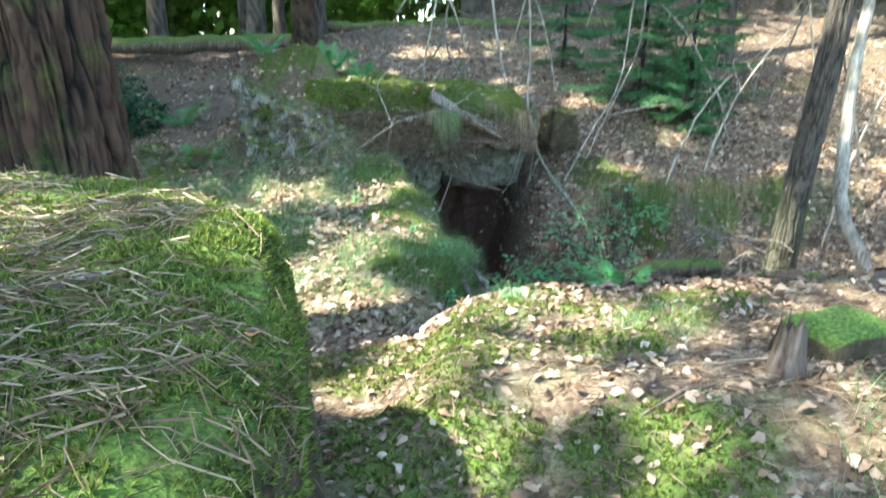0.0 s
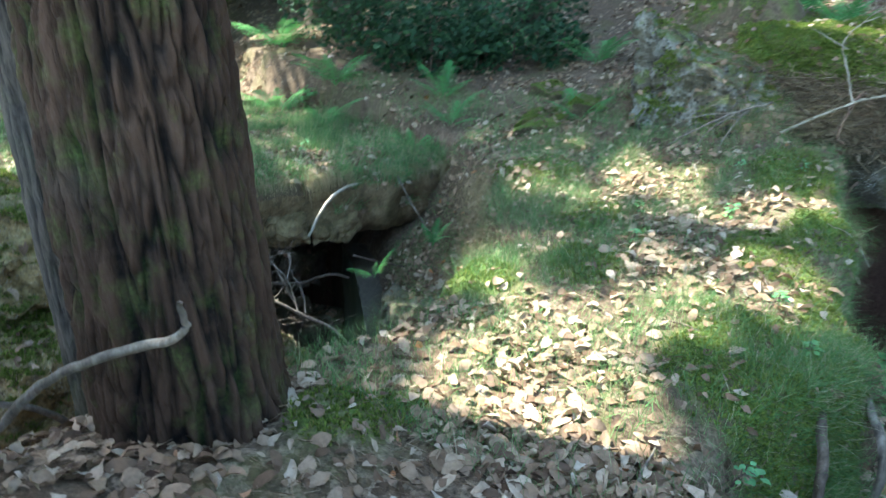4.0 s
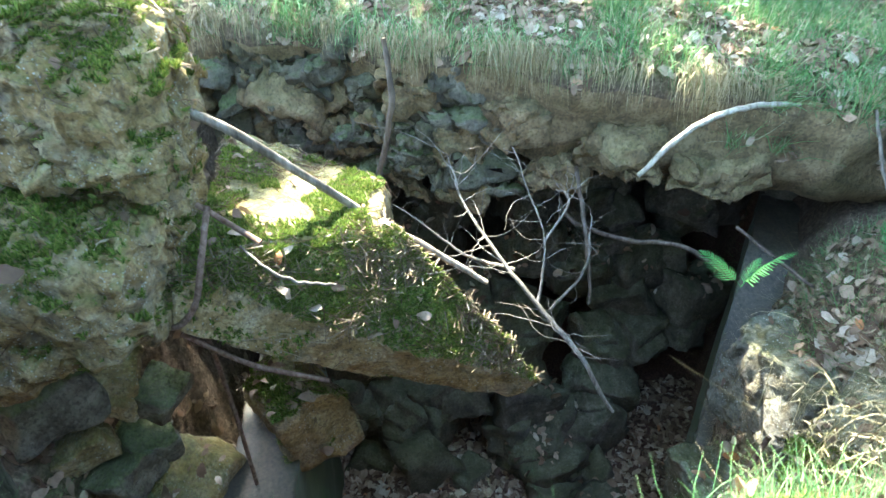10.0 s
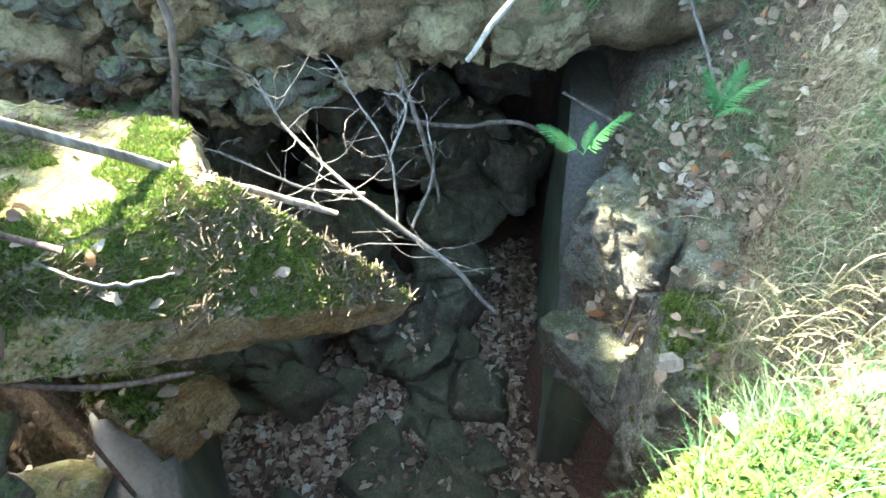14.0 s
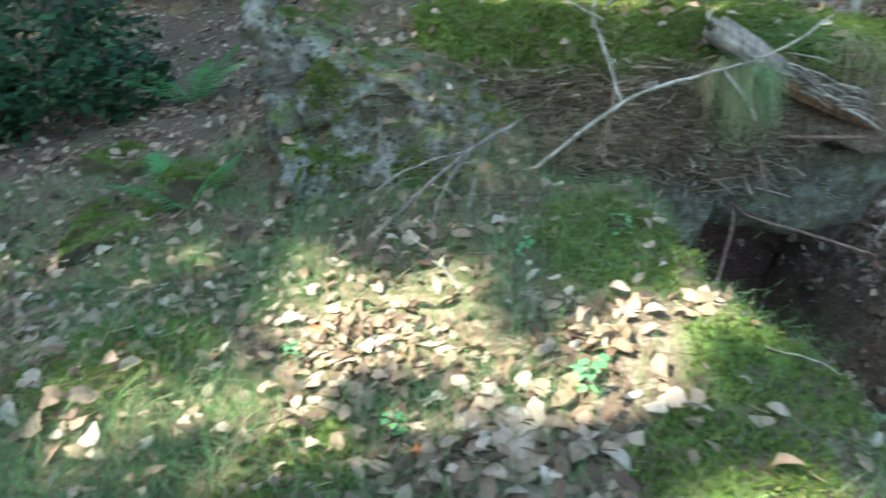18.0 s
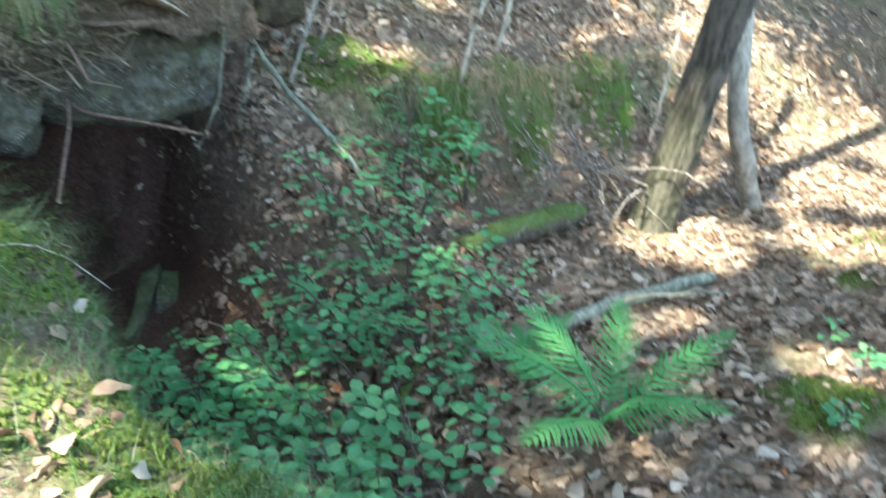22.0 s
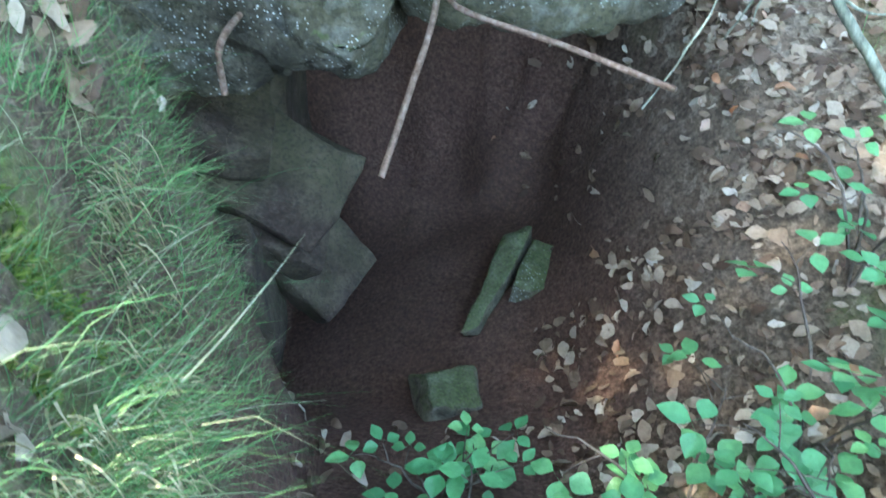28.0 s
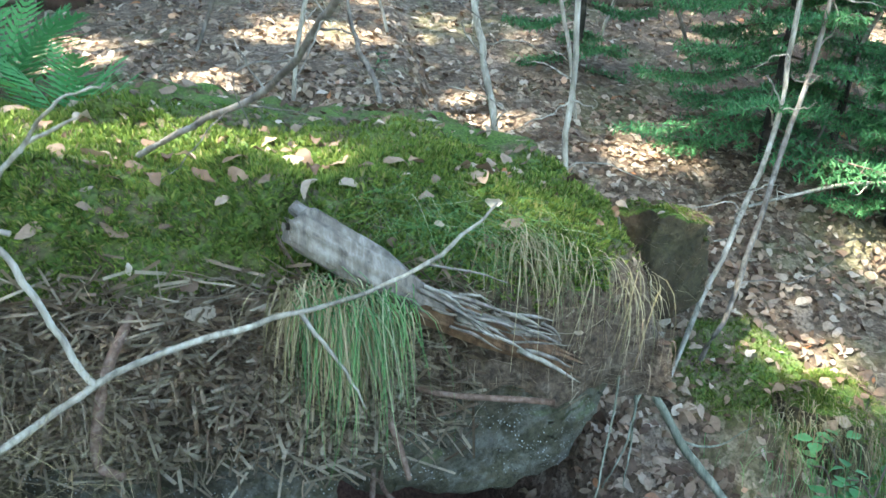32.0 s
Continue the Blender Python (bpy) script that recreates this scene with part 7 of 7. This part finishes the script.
v, f = join([(v, f), scatter(thin, qw, mw, RNG.uniform(0.05, 0.12, len(qw)), 0.8, tilt=0.3, lift=0.012)])
thing("straw_litter", v, f, M["straw"], "pale dry straw and twigs lying on the mossy concrete", "straw", kind="stuff")
# grass
clump = lambda p: step(-0.05, 0.3, fbm(p[:, 0] * 1.9, p[:, 1] * 1.9, 0, 77))
r1, s1 = sample(RV, RF, 36000, lambda p, n: (n[:, 2] > 0.55) * step(-6.9, -4.6, p[:, 0]) * (0.08 + clump(p)))
r2, s2 = sample(GV, GF, 58000, lambda p, n: weight_near(p, n) * (n[:, 2] > 0.3) * open_ground(p) * (1 - in_pit(p)) * (p[:, 0] < 0.5) * (p[:, 1] > 3.0) * (p[:, 1] < 7.2) * (0.4 + clump(p)) * (1 - 0.2 * litter_mask(p)))
r3, s3 = sample(GV, GF, 8000, lambda p, n: (np.abs(p[:, 0] + 2.6) < 1.2) * (p[:, 1] > 5.9) * (p[:, 1] < 7.0) * open_ground(p) * 1.0 + (p[:, 0] < -3.4) * (p[:, 1] > 6.0) * (p[:, 1] < 7.0) * 1.0)
r4, s4 = sample(GV, GF, 1500, lambda p, n: blob(p, (1.05, 1.15, 0.28), (0.75, 2.2, 0.2), (0.3, 2.65, 0.15)))
r5, s5 = sample(GV, GF, 3600, lambda p, n: (p[:, 0] > -1.0) * (p[:, 0] < 0.4) * (p[:, 1] > 4.1) * (p[:, 1] < 7.0) * (p[:, 2] > -0.75) * (n[:, 2] < 0.8) * open_ground(p))
r6, s6 = sample(GV, GF, 15000, lambda p, n: (p[:, 0] > -2.2) * (p[:, 0] < 0.25) * (p[:, 1] > 4.2) * (p[:, 1] < 6.9) * (p[:, 2] > -0.8) * (0.15 + clump(p)) * open_ground(p))
pts, nr = np.concatenate([r1, r2, r3, r4, r5, r6]), np.concatenate([s1, s2, s3, s4, s5, s6])
size = (0.035 + 0.10 * RNG.rand(len(pts)) ** 1.6) * np.where(np.arange(len(pts)) < len(r1), 1.6, 0.95) * np.where(pts[:, 1] > 4.8, np.where((pts[:, 0] > -0.6) & (pts[:, 0] < 0.5), 0.75, 1.0), 1.0)
v, f = scatter(BLADES, pts, nr, size, 0.5, tilt=0.35)
thing("grass", v, f, M["grass"], "fine green woodland grass on roof and mound", "grass", kind="stuff")


def hanging(xs, ys, zs, out, count, length, material, label, name="hanging_grass", spread=0.04, tufts=0, bow=0.32, wild=0.35, width=0.0018):
    """Grass along an edge that bows out and hangs down, gathered in tufts."""
    n = len(xs) - 1
    k = RNG.rand(count) * n
    if tufts:
        own = RNG.randint(tufts, size=count)
        k = np.clip((RNG.rand(tufts) * n)[own] + RNG.normal(size=count) * 0.05, 0, n - 1e-4)
        length = length * RNG.uniform(0.4, 1.3, tufts)[own]
        out = out + (RNG.normal(size=tufts) * 0.5)[own]
    p = np.stack([np.interp(k, np.arange(n + 1), a) for a in (xs, ys, zs)], -1) + RNG.normal(size=(count, 3)) * (spread, spread, spread * 0.6)
    return thing(name, *hang_blades(p, out, length, RNG, bow, wild, width), M[material], label, "grass", kind="stuff")


def fringe(xs, ys, zs, out, count, length, material, label, name="hanging_grass", spread=0.05, templates=None, rise=0.3, wild=0.25):
    """Grass that hangs over an edge, towards the bearing out."""
    k = RNG.rand(count) * (len(xs) - 1)
    i = k.astype(int)
    t = k - i
    lerp = lambda a: np.asarray(a)[i] * (1 - t) + np.asarray(a)[np.minimum(i + 1, len(a) - 1)] * t
    p = np.stack([lerp(xs), lerp(ys), lerp(zs)], -1) + RNG.normal(size=(count, 3)) * spread
    o = np.array([math.cos(out), math.sin(out), 0])
    up = np.tile(o * 0.80 + np.array([0, 0, rise]), (count, 1)) + RNG.normal(size=(count, 3)) * wild
    v, f = scatter(templates or LONG_BLADES, p, up, length * RNG.uniform(0.5, 1.15, count), 1.0, spin=out + RNG.normal(size=count) * (0.3 + wild))
    return thing(name, v, f, M[material], label, "grass", kind="stuff")


ly = np.linspace(2.6, 6.3, 30)
lx = lip_x(ly) - 0.02
lz = plateau(lx, ly)
hanging(lx - 0.02, ly, lz + 0.01, 0.0, 4600, 0.18, "drygrass", "dry tan grass hanging over the roof's edge", spread=0.035, tufts=75)
hanging(lx - 0.08, ly, lz + 0.05, 0.0, 1500, 0.15, "grass", "green grass bowing over the roof's edge", spread=0.05, tufts=75, bow=0.7, wild=0.6)
ey = np.linspace(4.3, 6.5, 20)
ex = np.interp(ey, [4.2, 4.7, 5.0, 5.3, 5.8, 6.3, 6.6], [0.02, 0.13, 0.03, -0.07, -0.19, -0.35, -0.42])
# two stretches of edge grass with a trodden gap between them
for gx, gy, share in ((ex[:7], ey[:7], 0.35), (ex[12:], ey[12:], 0.55)):
    hanging(gx, gy, height(gx, gy) - 0.02, 0.15, int(1700 * share), 0.12, "drygrass", "pale grass hanging down the mound's side", spread=0.045, tufts=60)
    fringe(gx, gy, height(gx, gy) - 0.01, 0.25, int(3800 * share), 0.085, "grass", "green grass over the mound's edge", spread=0.07, rise=0.6)
sp_, sn_ = sample(GV, GF, 7000, lambda p, n: (p[:, 0] > -2.4) * (p[:, 0] < 0.2) * (p[:, 1] > 4.2) * (p[:, 1] < 6.9) * (p[:, 2] > -0.6) * (0.25 + clump(p)) * open_ground(p))
v, f = scatter(STRAW_BLADES, sp_, sn_, RNG.uniform(0.04, 0.13, len(sp_)), 0.7, tilt=0.85, lift=0.006)
thing("mound_straw", v, f, M["drygrass"], "fine dry straw lying in the grass of the mound", "grass", kind="stuff")
fringe(ex[15:], ey[15:], height(ex[15:], ey[15:]), 0.5, 150, 0.22, "grass", "long arching grass over the mound's edge", spread=0.05, rise=0.7)
hanging([-0.12, -0.05, 0.05, 0.14], [7.24, 7.24, 7.25, 7.25], [0.62, 0.63, 0.61, 0.56], -1.57, 330, 0.36, "drygrass", "tuft of long pale grass hanging over the slab", spread=0.035, tufts=8, wild=0.7)
hanging([-0.05, 0.05, 0.14], [7.24, 7.24, 7.26], [0.63, 0.62, 0.57], -1.57, 380, 0.34, "grass", "tuft of long green grass hanging over the slab", spread=0.04, tufts=6, wild=0.7)
hanging([0.42, 0.55, 0.7, 0.85, 0.95], [7.43, 7.43, 7.45, 7.52, 7.62], [0.72, 0.70, 0.64, 0.56, 0.48], -1.4, 380, 0.28, "drygrass", "pale grass hanging at the slab's corner", spread=0.04, tufts=14, wild=0.8)
fringe([0.1, 0.3, 0.5, 0.7], [7.5, 7.5, 7.5, 7.55], [0.75, 0.72, 0.68, 0.62], -1.5, 600, 0.16, "grass", "green grass on the slab's edge", spread=0.06)
fringe([-1.60, -1.50, -1.46, -1.44, -1.48], [2.85, 3.05, 3.3, 3.6, 3.85], height([-1.55, -1.42, -1.34, -1.30, -1.36], [2.85, 3.05, 3.3, 3.6, 3.85]), 2.8, 1300, 0.085, "grass", "green grass along the pit's edge", spread=0.04, rise=0.5, wild=0.35)
hanging([-1.68, -1.74, -2.0, -2.2, -2.36, -2.6], [4.4, 4.67, 4.9, 5.12, 5.35, 5.7], [-0.14, -0.14, -0.12, -0.08, -0.10, -0.2], 3.5, 900, 0.17, "drygrass", "dry matted grass hanging from the mound's mossy edge", spread=0.07, tufts=60, wild=0.8, bow=0.45, width=0.0009)
tw_, tn_ = sample(GV, GF, 7500, lambda p, n: (p[:, 0] > -3.4) * (p[:, 0] < -1.5) * (p[:, 1] > 4.4) * (p[:, 1] < 6.7) * (p[:, 2] > -2.0) * step(0.95, 0.75, n[:, 2]))
v, f = scatter(STRAW_BLADES, tw_, tn_, RNG.uniform(0.07, 0.24, len(tw_)), 0.7, tilt=0.8, lift=0.008)
thing('matted_grass', v, f, M['drygrass'], 'pale dry matted grass over the debris slope', 'grass', kind='stuff')
fringe([-2.1, -2.3, -2.5], [5.0, 5.2, 5.35], [-0.75, -0.9, -1.0], 3.4, 420, 0.12, "drygrass", "dry matted grass on the debris slope", spread=0.1, templates=STRAW_BLADES)
hanging([1.8, 2.2, 2.6, 3.0, 3.5, 4.2, 4.8], [7.92, 7.9, 7.88, 7.88, 7.9, 7.95, 8.0], [-0.26, -0.24, -0.24, -0.26, -0.26, -0.26, -0.26], -1.57, 1800, 0.30, "drygrass", "dull grass and roots hanging down the bank", spread=0.10, tufts=45, wild=0.9)
# root hairs under the earth cap
hanging(np.linspace(-1.3, 0.95, 12), np.linspace(7.2, 7.46, 12), np.linspace(0.46, 0.36, 12), -1.57, 420, 0.14, "needle", "dry root hairs and debris hanging from the earth cap", name="root_hairs", spread=0.08, wild=0.9, tufts=60, bow=0.25)
hanging(np.linspace(-1.25, -0.15, 8), np.linspace(7.16, 7.2, 8), np.linspace(0.36, 0.32, 8), -1.57, 260, 0.16, "needle", "mat of brown roots on the slab's face", name="root_hairs", spread=0.09, wild=1.2, tufts=40, bow=0.2)
fringe([-1.25, -1.05, -0.9, -0.7, -0.5], [6.7, 6.72, 6.8, 6.95, 7.1], [0.35, 0.33, 0.3, 0.32, 0.34], -1.57, 1100, 0.14, "drygrass", "dry matted grass between boulder and slab", spread=0.12, wild=0.6)

hanging([1.8, 2.2, 2.6, 3.0, 3.5, 4.2, 4.8], [7.88, 7.86, 7.84, 7.84, 7.86, 7.9, 7.95], [-0.4, -0.38, -0.38, -0.4, -0.4, -0.4, -0.4], -1.57, 1500, 0.26, "grass", "green grass hanging down the bank", spread=0.14, tufts=50, wild=0.9)
